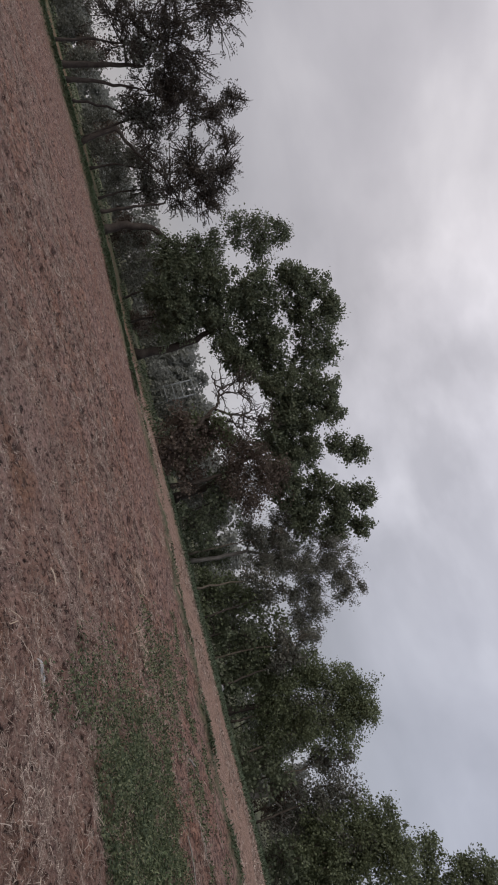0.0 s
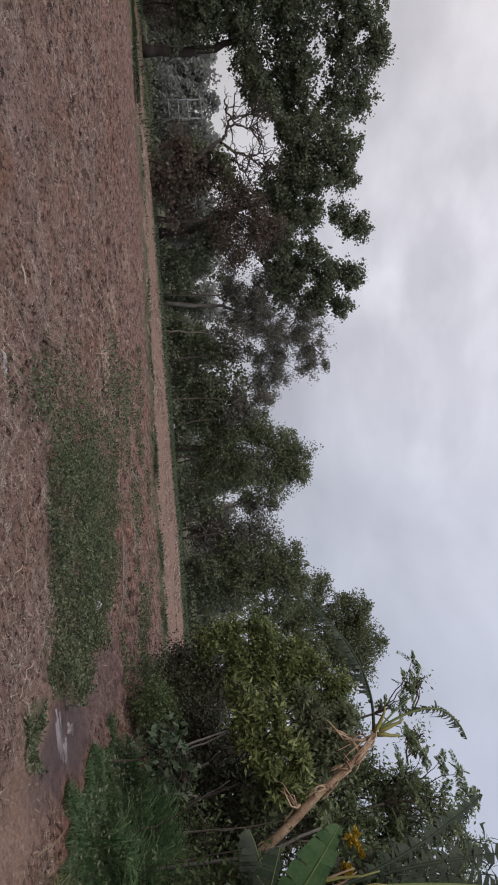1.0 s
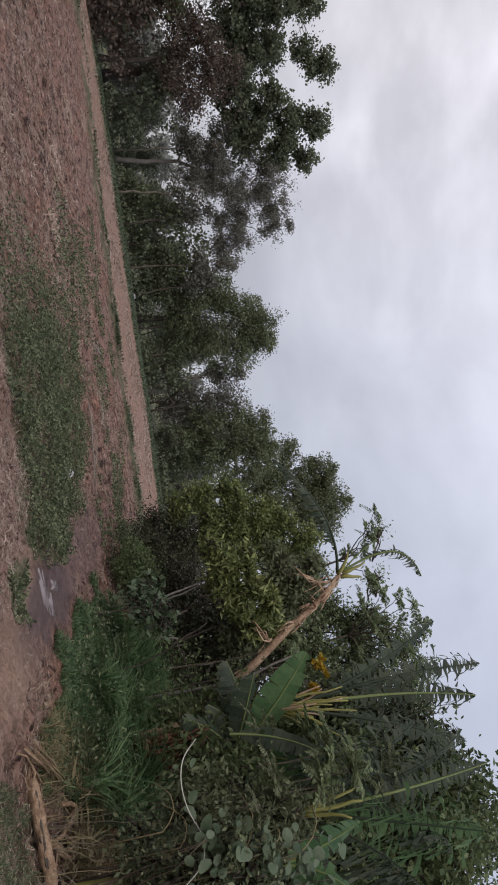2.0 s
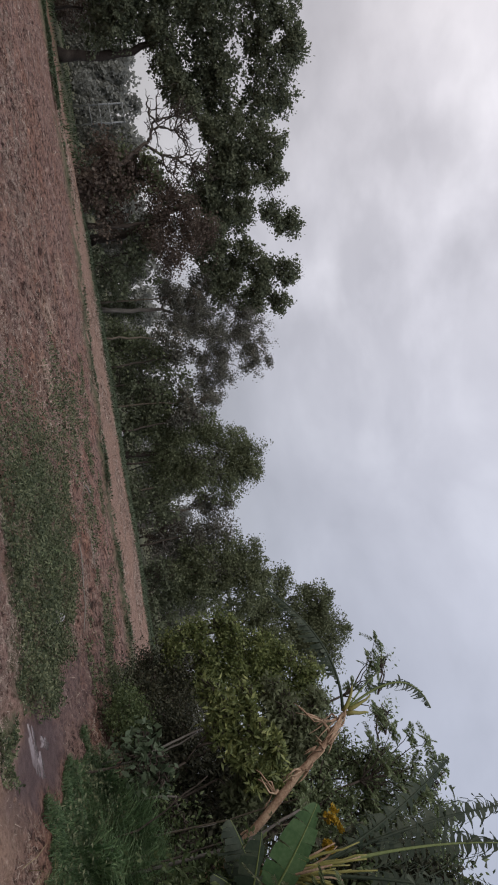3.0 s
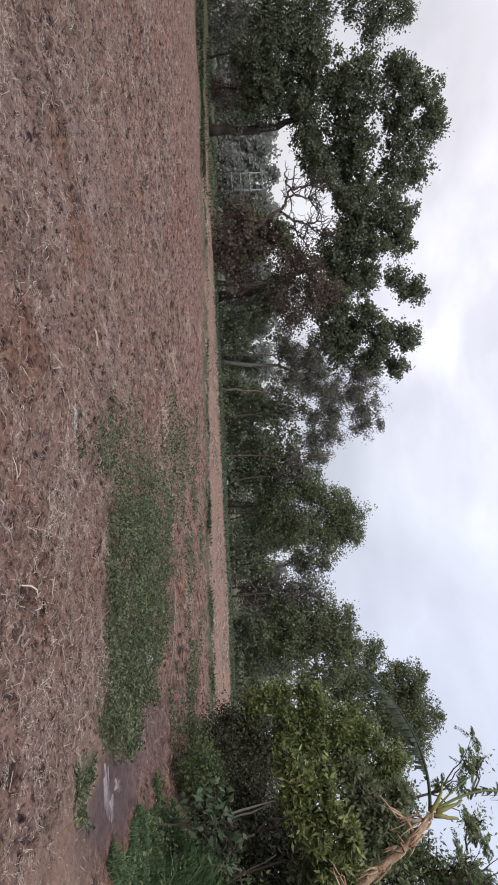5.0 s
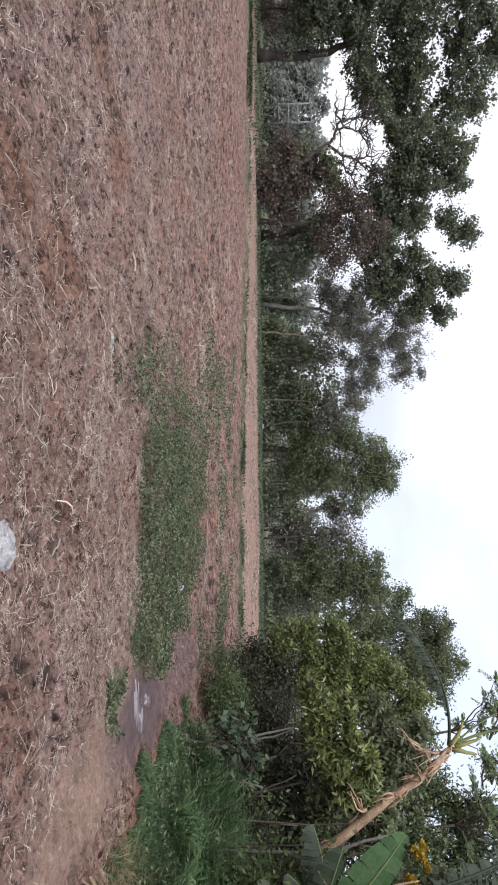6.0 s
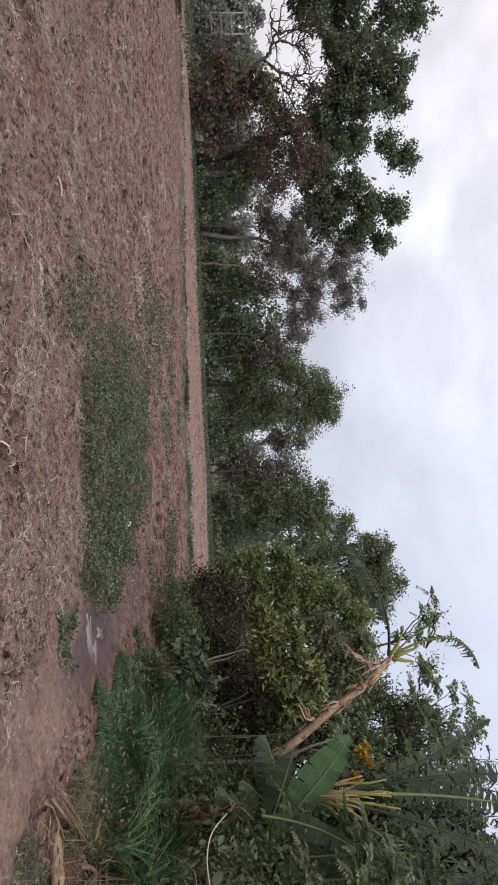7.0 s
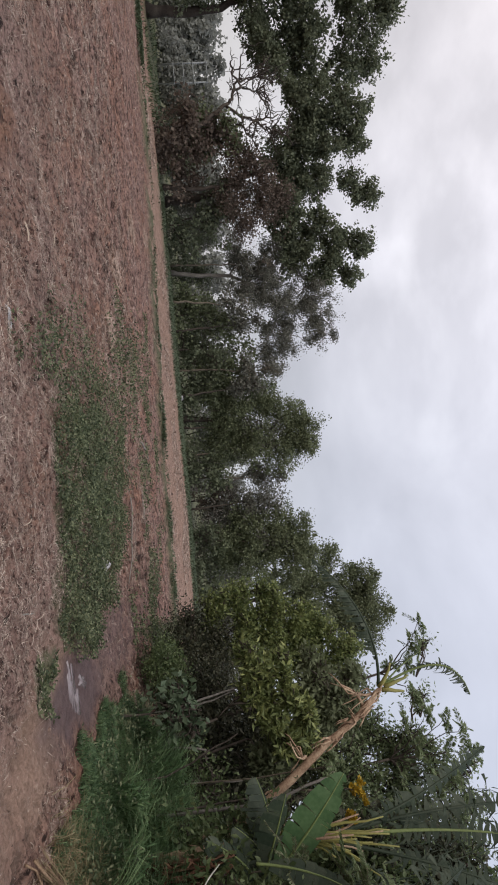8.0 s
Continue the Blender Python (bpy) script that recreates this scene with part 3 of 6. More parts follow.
def tree(name, label, base, trunk, clumps, leaf_mat, bark=None, girth=0.22, count=5200, leaf=0.34, aspect=0.26, spray=0.42, droop=0.35, shell=0.5, twigs=5, group="", bare=0.0, seed=1, hug=0.75, per=26, twig_r=0.012):
    """A tree: tapered trunk through the given places, a limb to each clump of foliage, and leaves in sprays."""
    rng = np.random.default_rng(seed)
    bark = bark or BARK
    b = np.array([base[0], base[1], float(height(base[0], base[1])) - 0.1])
    t = thing(name, tuple(b), label, "tree" if "tree" in name else "bush", group)
    knots = [b] + [np.asarray(p, float) for p in trunk]
    line = np.concatenate([bent(p, q, 5, 0, 0.018 * np.linalg.norm(q - p), rng)[:-1] for p, q in zip(knots[:-1], knots[1:])] + [knots[-1][None]])
    rad = np.linspace(girth, girth * 0.4, len(line))
    rad[0] *= 1.45
    put("trunk", tube(line, rad, 9, 0.25, rng), bark, t, shade=True)
    total = sum((np.mean(c[1]) ** 2 for c in clumps))
    cl, anchors = [], []
    cand, cand_r = line[len(line) // 3:], rad[len(line) // 3:]
    for c, r in sorted(clumps, key=lambda q: np.linalg.norm(line[len(line) // 3:] - np.asarray(q[0], float), axis=1).min()):
        c = np.asarray(c, float)
        cl.append((c, r, np.mean(r) ** 2 / total))
        d = np.linalg.norm(cand - c, axis=1) + np.maximum(0, cand[:, 2] - c[2]) * 1.2
        k = int(np.argmin(d))
        start, rs = cand[k], cand_r[k]
        limb_line = bent(start, c, 7, 0.06 * np.linalg.norm(c - start), 0.05 * np.linalg.norm(c - start), rng)
        r0 = min(rs * 0.75, 0.02 + 0.035 * np.linalg.norm(c - start) * 0.6 + 0.03)
        cand = np.concatenate([cand, limb_line[3:]])
        cand_r = np.concatenate([cand_r, np.linspace(r0, r0 * 0.35, 7)[3:]])
        hold = [limb_line[4:]]
        parts = [tube(limb_line, np.linspace(r0, r0 * 0.35, 7), 6, 0.2, rng)]
        for _ in range(twigs + 4):
            s = limb_line[rng.integers(2, 7)]
            e = c + unit(rng.normal(size=3)) * np.mean(r) * (0.75 + 0.5 * rng.random())
            tl = bent(s, e, 5, 0.1, 0.07 * np.linalg.norm(e - s), rng)
            parts.append(tube(tl, np.linspace(max(r0 * 0.35, twig_r * 1.6), twig_r, 5), 4, 0, rng))
            hold.append(bent(tl[2], tl[4], 5))
            for _ in range(3):
                e2 = tl[3] + unit(rng.normal(size=3)) * np.mean(r) * 0.5
                sub = bent(tl[2], e2, 4, 0, 0.05, rng)
                parts.append(tube(sub, np.linspace(max(r0 * 0.2, twig_r), twig_r * 0.6, 4), 3, 0, rng))
                hold.append(bent(sub[1], sub[3], 4))
        anchors.append(np.concatenate(hold))
        put("limb", join(*parts), bark, t, shade=True)
    if bare < 1:
        put("crown", leaf_cloud(cl, count * LEAF_DENSITY, leaf * LEAF_SCALE, aspect, spray, droop, per, shell, rng, anchors, hug), leaf_mat, t)
    return t


# trees of the far row, from one end to the other
tree("roadside_tree", "tall dark tree with sparse hanging foliage on the far bank", (-45.36, 36.29, 0.79), [(-44.94, 36.81, 4.09), (-44.61, 37.21, 6.71)],
     [((-45.54, 36.06, 9.40), 2.70), ((-44.22, 37.67, 10.31), 2.43), ((-46.19, 35.22, 7.38), 2.70), ((-46.81, 34.40, 5.43), 2.43), ((-46.08, 35.37, 13.29), 2.16), ((-47.43, 33.54, 10.14), 3.24), ((-47.30, 33.73, 14.13), 2.70)],
     LEAF_WISP, girth=0.26, count=7600, leaf=0.32, aspect=0.17, spray=0.2, droop=0.8, twigs=11, group="far tree row", seed=2, hug=1.0, per=16, twig_r=0.034)
tree("roadside_tree", "dark tree with two stems and thin hanging foliage", (-44.71, 37.08, 0.72), [(-44.22, 37.66, 3.30), (-43.67, 38.30, 5.85)],
     [((-43.26, 38.77, 7.10), 2.43), ((-42.66, 39.42, 9.77), 2.70), ((-41.59, 40.55, 11.38), 2.16), ((-44.12, 37.79, 8.86), 1.62), ((-42.34, 39.76, 13.60), 1.35)],
     LEAF_WISP, girth=0.2, count=5600, leaf=0.32, aspect=0.17, spray=0.2, droop=0.8, twigs=12, group="far tree row", seed=3, hug=1.0, per=16, twig_r=0.034)
tree("roadside_tree", "leaning bare-limbed tree with feathery leaf tufts", (-40.92, 39.80, 0.73), [(-41.26, 39.45, 3.22), (-39.92, 40.80, 4.33), (-38.09, 42.52, 6.34)],
     [((-37.66, 42.90, 9.19), 1.59), ((-38.02, 42.58, 11.33), 1.70), ((-36.62, 43.78, 6.83), 1.48), ((-36.33, 44.03, 9.79), 1.38), ((-39.37, 41.34, 8.76), 1.33), ((-40.11, 40.62, 5.61), 1.33), ((-39.51, 41.20, 12.28), 1.17)],
     LEAF_WISP, girth=0.2, count=2500, leaf=0.32, aspect=0.14, spray=0.2, droop=0.7, twigs=12, group="far tree row", seed=4, hug=1.0, per=16, twig_r=0.034)
tree("roadside_tree", "leaning tree with a thick curved trunk and drooping top", (-34.49, 42.79, 0.49), [(-34.54, 42.76, 2.07), (-33.96, 43.22, 4.14), (-32.65, 44.22, 5.53), (-32.10, 44.62, 7.72)],
     [((-32.78, 44.13, 11.64), 1.64), ((-32.08, 44.64, 13.48), 1.84), ((-32.03, 44.67, 15.12), 1.13), ((-30.76, 45.56, 12.99), 1.13), ((-31.92, 44.75, 8.39), 1.94), ((-31.19, 45.26, 5.82), 2.30), ((-32.04, 44.66, 4.79), 1.79)],
     LEAF_DARK, girth=0.36, count=5200, leaf=0.4, aspect=0.2, spray=0.3, droop=0.6, twigs=4, group="far tree row", seed=5, hug=0.6)
tree("roadside_tree", "slender tree with open twigs and scattered leaf tufts", (-36.32, 42.58, 1.07), [(-36.14, 42.73, 3.09), (-35.94, 42.90, 5.67)],
     [((-36.72, 42.23, 7.93), 1.82), ((-36.68, 42.27, 10.13), 2.08), ((-37.46, 41.58, 11.69), 1.30), ((-35.14, 43.56, 9.15), 1.46), ((-37.54, 41.50, 6.70), 1.82), ((-38.02, 41.06, 8.89), 1.82)],
     LEAF_WISP, girth=0.17, count=2900, leaf=0.32, aspect=0.16, spray=0.2, droop=0.7, twigs=8, group="far tree row", seed=6, hug=1.0, per=16, twig_r=0.034)
tree("large_tree", "broad dense dark-green tree with a lumpy crown", (-25.17, 47.75, 0.43), [(-25.03, 47.82, 3.05), (-25.17, 47.75, 5.41), (-25.90, 47.35, 8.31)],
     [((-29.51, 45.19, 4.50), 2.51), ((-29.56, 45.16, 7.45), 2.11), ((-27.03, 46.72, 4.67), 2.41), ((-27.24, 46.60, 7.95), 2.91), ((-27.83, 46.25, 11.05), 2.76), ((-27.65, 46.35, 14.85), 2.01), ((-26.81, 46.85, 17.03), 1.71),
      ((-24.81, 47.94, 17.76), 1.51), ((-24.53, 48.08, 15.52), 1.91), ((-22.38, 49.13, 16.95), 1.51), ((-24.75, 47.97, 11.60), 2.41), ((-23.31, 48.69, 8.58), 2.11), ((-21.45, 49.54, 14.64), 1.51), ((-21.91, 49.34, 10.92), 2.26), ((-24.01, 47.00, 7.37), 1.00), ((-22.41, 47.00, 8.15), 1.00), ((-20.76, 47.00, 9.23), 1.05), ((-18.98, 47.00, 10.04), 1.00)],
     LEAF_DARK, girth=0.42, count=22500, leaf=0.42, aspect=0.27, spray=0.26, twigs=4, group="far tree row", seed=7, hug=0.5)
tree("large_tree", "broad tree with dark leafy lobes and open gaps", (-12.05, 48.52, -0.11), [(-12.25, 48.47, 2.55), (-13.67, 48.09, 6.40), (-14.04, 47.98, 9.72)],
     [((-18.18, 46.56, 11.47), 1.86), ((-17.58, 46.80, 14.01), 1.77), ((-15.41, 47.56, 14.35), 1.39), ((-15.65, 47.48, 11.28), 2.23), ((-14.53, 47.83, 9.06), 1.95), ((-12.77, 48.34, 11.51), 1.77), ((-11.93, 48.55, 15.78), 1.12), ((-12.74, 48.35, 14.39), 0.93),
      ((-11.42, 48.68, 9.00), 2.32), ((-9.37, 49.11, 11.18), 1.95), ((-8.20, 49.32, 13.48), 1.58), ((-8.24, 49.32, 15.44), 1.12), ((-5.97, 49.65, 14.46), 1.02), ((-8.14, 49.34, 9.61), 1.86), ((-6.44, 49.59, 12.32), 1.39)],
     LEAF_DARK, girth=0.36, count=18000, leaf=0.4, aspect=0.27, spray=0.25, twigs=4, group="far tree row", seed=8, hug=0.5)
tree("brown_leaved_tree", "smaller brownish-leaved tree below the taller crowns", (-12.33, 45.35, 0.36), [(-12.09, 45.41, 2.99), (-12.30, 45.36, 5.18)],
     [((-12.97, 45.17, 7.00), 1.53), ((-11.23, 45.63, 7.71), 1.66), ((-11.43, 45.58, 5.53), 1.57), ((-13.53, 45.00, 5.31), 1.22), ((-9.67, 45.99, 6.22), 1.31)],
     LEAF_BROWN, girth=0.2, count=4200, leaf=0.28, spray=0.36, twigs=6, group="far tree row", seed=9, hug=0.85, twig_r=0.015)
def crooked(a, b, r0, r1, rng, bend=0.09):
    """A crooked limb from a to b."""
    n = max(5, int(np.linalg.norm(np.subtract(b, a)) / 0.35))
    return bent(a, b, n, 0.0, bend, rng), np.linspace(r0, r1, n)


def bare_tree(label, base, trunk, limbs, seed):
    """A leafless tree: a trunk, crooked limbs through given places, and twigs forking off them."""
    rng = np.random.default_rng(seed)
    b = np.array([base[0], base[1], float(height(*base)) - 0.1])
    t = thing("bare_tree", tuple(b), label, "tree", "far tree row")
    knots = [b] + [np.array(k, float) for k in trunk]
    line = np.concatenate([bent(p, q, 4, 0, 0.05, rng)[:-1] for p, q in zip(knots[:-1], knots[1:])] + [knots[-1][None]])
    put("trunk", tube(line, np.linspace(0.2, 0.11, len(line)), 8, 0.25, rng), BARK, t, shade=True)
    for places, r0, forks in limbs:
        pts = [np.array(q, float) for q in places]
        parts, spine = [], []
        radii = np.linspace(r0, r0 * 0.4, len(pts))
        for p, q, ra, rb_ in zip(pts[:-1], pts[1:], radii[:-1], radii[1:]):
            ln, rr = crooked(p, q, ra, rb_, rng)
            parts.append(tube(ln, rr, 6, 0.2, rng))
            spine.append(ln)
        spine = np.concatenate(spine)
        for _ in range(forks + 3):
            s0 = spine[rng.integers(len(spine) // 3, len(spine))]
            e0 = s0 + np.array([rng.normal(0, 0.75), rng.normal(0, 0.5), rng.normal(0.55, 0.5)])
            ln, rr = crooked(s0, e0, 0.055, 0.028, rng, 0.08)
            parts.append(tube(ln, rr, 4, 0, rng))
            for _ in range(4):
                s1 = ln[rng.integers(1, len(ln))]
                ln2, rr2 = crooked(s1, s1 + rng.normal(0, 0.42, 3) + np.array([0, 0, 0.25]), 0.032, 0.015, rng, 0.07)
                parts.append(tube(ln2, rr2, 3, 0, rng))
        put("limb", join(*parts), BARK, t, shade=True)
    return t


bare_tree("dead-looking bare tree with crooked forked limbs", (-14.84, 43.53), [(-15.87, 43.9, 3.15), (-16.66, 44.0, 4.29), (-17.2, 44.0, 5.2)],
          [([(-17.2, 44.0, 5.2), (-17.9, 44.0, 5.5), (-18.2, 44.0, 6.1), (-19.7, 44.0, 5.45)], 0.128, 5),
           ([(-17.9, 44.0, 5.5), (-18.6, 44.0, 6.0), (-18.7, 44.0, 6.9), (-19.3, 44.0, 7.9)], 0.098, 9),
           ([(-18.2, 44.0, 6.1), (-17.9, 44.0, 7.1), (-18.4, 44.0, 8.2)], 0.075, 7),
           ([(-17.0, 44.0, 5.0), (-16.25, 44.0, 6.15), (-16.0, 44.0, 7.0), (-16.35, 44.0, 8.5)], 0.112, 6),
           ([(-16.0, 44.0, 7.0), (-15.4, 44.0, 7.9), (-15.2, 44.0, 9.1)], 0.083, 8),
           ([(-16.66, 44.0, 4.29), (-15.7, 44.0, 6.05), (-14.05, 44.0, 7.0)], 0.075, 4)], 10)
tree("feathery_tree", "grey-green tree with a fine feathery crown and pale trunk", (-7.03, 49.51, 0.49), [(-6.68, 49.56, 2.39), (-6.57, 49.57, 4.70), (-5.67, 49.68, 6.48)],
     [((-6.03, 49.64, 7.47), 1.86), ((-3.61, 49.88, 8.14), 2.09), ((-4.73, 49.78, 10.67), 1.95), ((-3.17, 49.91, 11.93), 1.63), ((-1.27, 50.00, 11.92), 1.12), ((-1.59, 49.99, 9.32), 1.63), ((-0.89, 50.01, 7.33), 1.49), ((1.06, 50.01, 8.03), 1.21), ((-8.22, 48.80, 5.22), 1.20), ((-6.12, 48.80, 6.73), 1.30), ((-8.14, 48.80, 7.73), 1.20), ((-5.48, 48.80, 5.47), 1.30)],
     LEAF_FEATHER, BARK_PALE, girth=0.2, count=17500, leaf=0.24, aspect=0.22, spray=0.22, droop=0.8, twigs=7, group="far tree row", seed=11, hug=1.0, per=20, twig_r=0.02)
tree("round_tree", "rounded dense dark-green tree", (4.51, 49.82, -0.22), [(4.81, 49.79, 2.00), (5.11, 49.76, 4.24)],
     [((2.74, 49.94, 5.00), 1.95), ((3.42, 49.90, 6.77), 1.63), ((4.71, 49.80, 7.99), 1.77), ((6.06, 49.66, 9.66), 1.67), ((7.42, 49.47, 9.90), 1.39), ((7.82, 49.41, 7.99), 1.95), ((7.08, 49.52, 5.81), 2.23), ((5.11, 49.76, 4.24), 2.09), ((7.14, 49.51, 3.07), 1.86), ((3.17, 49.92, 3.11), 1.63)],
     LEAF_GREEN, girth=0.28, count=21000, leaf=0.28, aspect=0.25, spray=0.26, twigs=4, group="far tree row", seed=12, hug=0.5)
tree("forked_tree", "pale forked tree with an open crown", (10.42, 49.96, -0.43), [(10.70, 49.90, 1.55), (10.27, 49.99, 2.95)],
     [((9.37, 50.16, 5.58), 1.04), ((10.39, 49.96, 6.81), 0.95), ((12.45, 49.49, 3.78), 1.90), ((12.51, 49.48, 5.57), 1.80), ((12.30, 49.53, 6.96), 1.33), ((13.44, 49.23, 2.31), 1.71)],
     LEAF_FEATHER, BARK_PALE, girth=0.22, count=3600, leaf=0.28, spray=0.4, twigs=6, group="far tree row", seed=13, hug=0.9, twig_r=0.02)
tree("round_tree", "broad grey-green tree merging with its neighbours", (13.93, 48.06, -0.44), [(13.87, 48.07, 1.78), (14.18, 47.99, 3.89)],
     [((13.86, 48.08, 4.37), 2.14), ((14.17, 47.99, 6.49), 1.95), ((14.07, 48.02, 8.49), 1.58), ((15.46, 47.59, 7.57), 1.86), ((16.17, 47.35, 4.86), 2.23), ((16.95, 47.08, 7.71), 1.95), ((16.48, 47.25, 9.54), 1.12), ((15.16, 47.69, 2.89), 1.77)],
     LEAF_GREEN, girth=0.26, count=13000, leaf=0.3, spray=0.27, twigs=4, group="far tree row", seed=14, hug=0.5)
tree("tall_tree", "tall grey-green tree rising above the others", (20.35, 50.06, -0.65), [(20.56, 49.98, 3.27), (20.71, 49.92, 6.81)],
     [((17.80, 51.02, 11.59), 1.31), ((19.67, 50.34, 9.76), 2.11), ((19.69, 50.33, 12.54), 1.71), ((19.58, 50.37, 14.45), 1.51), ((21.26, 49.68, 14.44), 1.81), ((22.59, 49.10, 14.95), 1.41), ((22.28, 49.24, 12.76), 2.31), ((22.58, 49.10, 9.97), 2.51), ((20.71, 49.92, 6.81), 2.51), ((23.73, 48.56, 13.24), 2.01)],
     LEAF_GREEN, girth=0.3, count=16000, leaf=0.32, spray=0.27, twigs=4, group="far tree row", seed=15, hug=0.5)


# dark undergrowth below the trees
def bush(label, base, clumps, leaf_mat, count, leaf, seed, spray=0.3, name="undergrowth_bush", group="undergrowth along the tree row", aspect=0.3, girth=0.06, bark=None, droop=0.2, twigs=5, hug=0.75, per=26):
    c = np.mean([np.asarray(q[0], float) for q in clumps], 0)
    top = np.array([base[0] * 0.5 + c[0] * 0.5, base[1] * 0.5 + c[1] * 0.5, c[2] * 0.6])
    return tree(name, label, base, [tuple(top)], clumps, leaf_mat, bark or BARK, girth, count, leaf, aspect, spray, droop, 0.5, twigs, group, 0, seed, hug, per)


rb = np.random.default_rng(40)
for i in range(15):
    bx = -18.5 + 38.5 * i / 14 + rb.normal(0, 0.5)
    by = float(np.interp(bx, [q[0] for q in TREELINE], [q[1] for q in TREELINE])) + 1.5 + 3.5 * rb.random()
    hh = 1.5 + 1.6 * rb.random()
    bush("dense dark bush in the undergrowth below the trees", (bx, by), [((bx + rb.normal(0, 0.5), by + rb.normal(0, 0.5), hh * 0.45), (1.5, 1.2, hh * 0.5)), ((bx + rb.normal(0, 0.8), by + rb.normal(0, 0.8), hh), (1.1, 1.1, hh * 0.5)), ((bx + rb.normal(0, 1.0), by + 0.8, hh * 1.4), (1.0, 1.0, hh * 0.4))],
         [LEAF_DARK, LEAF_GREEN, LEAF_FEATHER, LEAF_BROWN][i % 4 if i % 3 else 0], 1100, 0.26, 100 + i)

for i in range(13):
    bx = -66 + 33 * i / 12 + rb.normal(0, 0.7)
    by = 41 + 0.3 * (bx + 66) + 3.0 * rb.random()
    hh = 1.9 + 1.3 * rb.random()
    bush("dim grey-brown undergrowth bush behind the bank", (bx, by), [((bx + rb.normal(0, 0.5), by, hh * 0.5), (2.0, 1.2, hh * 0.55)), ((bx + rb.normal(0, 0.8), by, hh), (1.6, 1.1, hh * 0.5)), ((bx + rb.normal(0, 1.0), by + 0.8, hh * 1.5), (1.4, 1.0, hh * 0.4))],
         LEAF_FEATHER if i % 3 else LEAF_BROWN, 900, 0.34, 130 + i)

LEAF_DENSITY, LEAF_SCALE = 1.6, 0.8
for i, (c, d, m) in enumerate([
        ((-10.18, 46.91, 3.22), 2.0, LEAF_DARK), ((-3.69, 48.87, 2.73), 1.8, LEAF_GREEN), ((0.59, 50.01, 4.34), 2.0, LEAF_GREEN), ((-1.01, 49.00, 2.43), 2.1, LEAF_DARK), ((2.28, 48.97, 1.83), 1.9, LEAF_DARK),
        ((8.46, 48.29, 1.55), 1.6, LEAF_DARK), ((14.88, 46.72, 0.57), 2.0, LEAF_DARK), ((17.31, 46.95, 0.51), 2.0, LEAF_DARK), ((-14.51, 44.69, 3.26), 1.7, LEAF_BROWN), ((-15.50, 45.42, 4.91), 1.5, LEAF_GREEN), ((-15.67, 43.24, 1.73), 1.5, LEAF_BROWN)]):
    bush("understorey tree with a low leafy crown", (c[0], c[1]), [(c, d), ((c[0] + 0.9 * d * (-1) ** i, c[1] + 0.5, c[2] - 0.9 * d), d * 0.9), ((c[0] - 0.7 * d * (-1) ** i, c[1] - 0.3, c[2] + 0.4 * d), d * 0.7), ((c[0] + 0.3 * d, c[1], c[2] - 1.3 * d), d * 0.8)],
         m, 1500, 0.3, 150 + i, 0.36, "understorey_tree", "understorey trees", girth=0.12)

# slim trunks standing in front of the undergrowth
for i, (px0, lean, hh, m) in enumerate([(-13.2, 0.3, 5.0, TWIG), (-10.6, -0.4, 4.2, BARK), (-7.4, 0.2, 6.0, TWIG), (-4.6, 0.5, 4.6, TWIG), (-2.4, -0.2, 5.2, BARK), (0.6, 0.35, 5.8, TWIG), (2.6, -0.3, 4.8, BARK), (5.2, 0.6, 6.0, BARK), (7.6, -0.5, 5.4, TWIG), (9.4, 0.5, 6.2, TWIG), (11.8, -0.2, 5.0, BARK), (14.2, 0.4, 5.6, TWIG)]):
    py0 = float(np.interp(px0, [q[0] for q in TREELINE], [q[1] for q in TREELINE])) - 0.8 + 1.2 * rb.random()
    tree("slender_tree", "slender young tree with a bare stem and thin crown", (px0, py0), [(px0 + lean * 0.5, py0, hh * 0.5), (px0 + lean, py0, hh * 0.85)], [((px0 + lean * 1.4, py0, hh), 0.9), ((px0 + lean * 0.3, py0, hh * 0.9), 0.8), ((px0 + lean, py0, hh * 1.25), 0.7)],
         LEAF_FEATHER, m, 0.09, 420, 0.28, 0.24, 0.25, 0.4, 0.5, 4, "slender understorey trees", 0, 170 + i, 0.95, 14, 0.018)

for i, (b0, m0, c0) in enumerate([((-44.56, 38.81, 0.61), (-43.88, 39.57, 3.07), (-42.98, 40.55, 5.09)), ((-42.55, 40.99, 0.79), (-42.90, 40.63, 3.36), (-43.06, 40.46, 5.61)), ((-41.60, 43.36, 0.93), (-41.54, 43.41, 2.51), (-41.04, 43.88, 4.35)), ((-39.72, 45.08, 0.86), (-39.88, 44.94, 2.11), (-39.71, 45.09, 4.37)), ((-46.38, 34.98, 0.82), (-46.10, 35.35, 3.31), (-45.51, 36.10, 6.18)), ((-31.51, 48.66, 0.48), (-31.74, 48.51, 1.94), (-31.45, 48.70, 3.72)), ((-29.64, 49.82, 0.38), (-29.64, 49.82, 2.03), (-29.39, 49.97, 3.96))]):
    tree("slender_tree", "slender leaning tree with dark bare stem on the bank", b0, [m0, c0], [(c0, 1.5), ((c0[0] + 1.2, c0[1], c0[2] + 0.9), 1.2), ((c0[0] - 1.1, c0[1] + 0.3, c0[2] + 0.5), 1.2)],
         LEAF_FEATHER, BARK, 0.13, 900, 0.3, 0.2, 0.24, 0.6, 0.5, 5, "slender understorey trees", 0, 190 + i, 0.95, 14, 0.022)

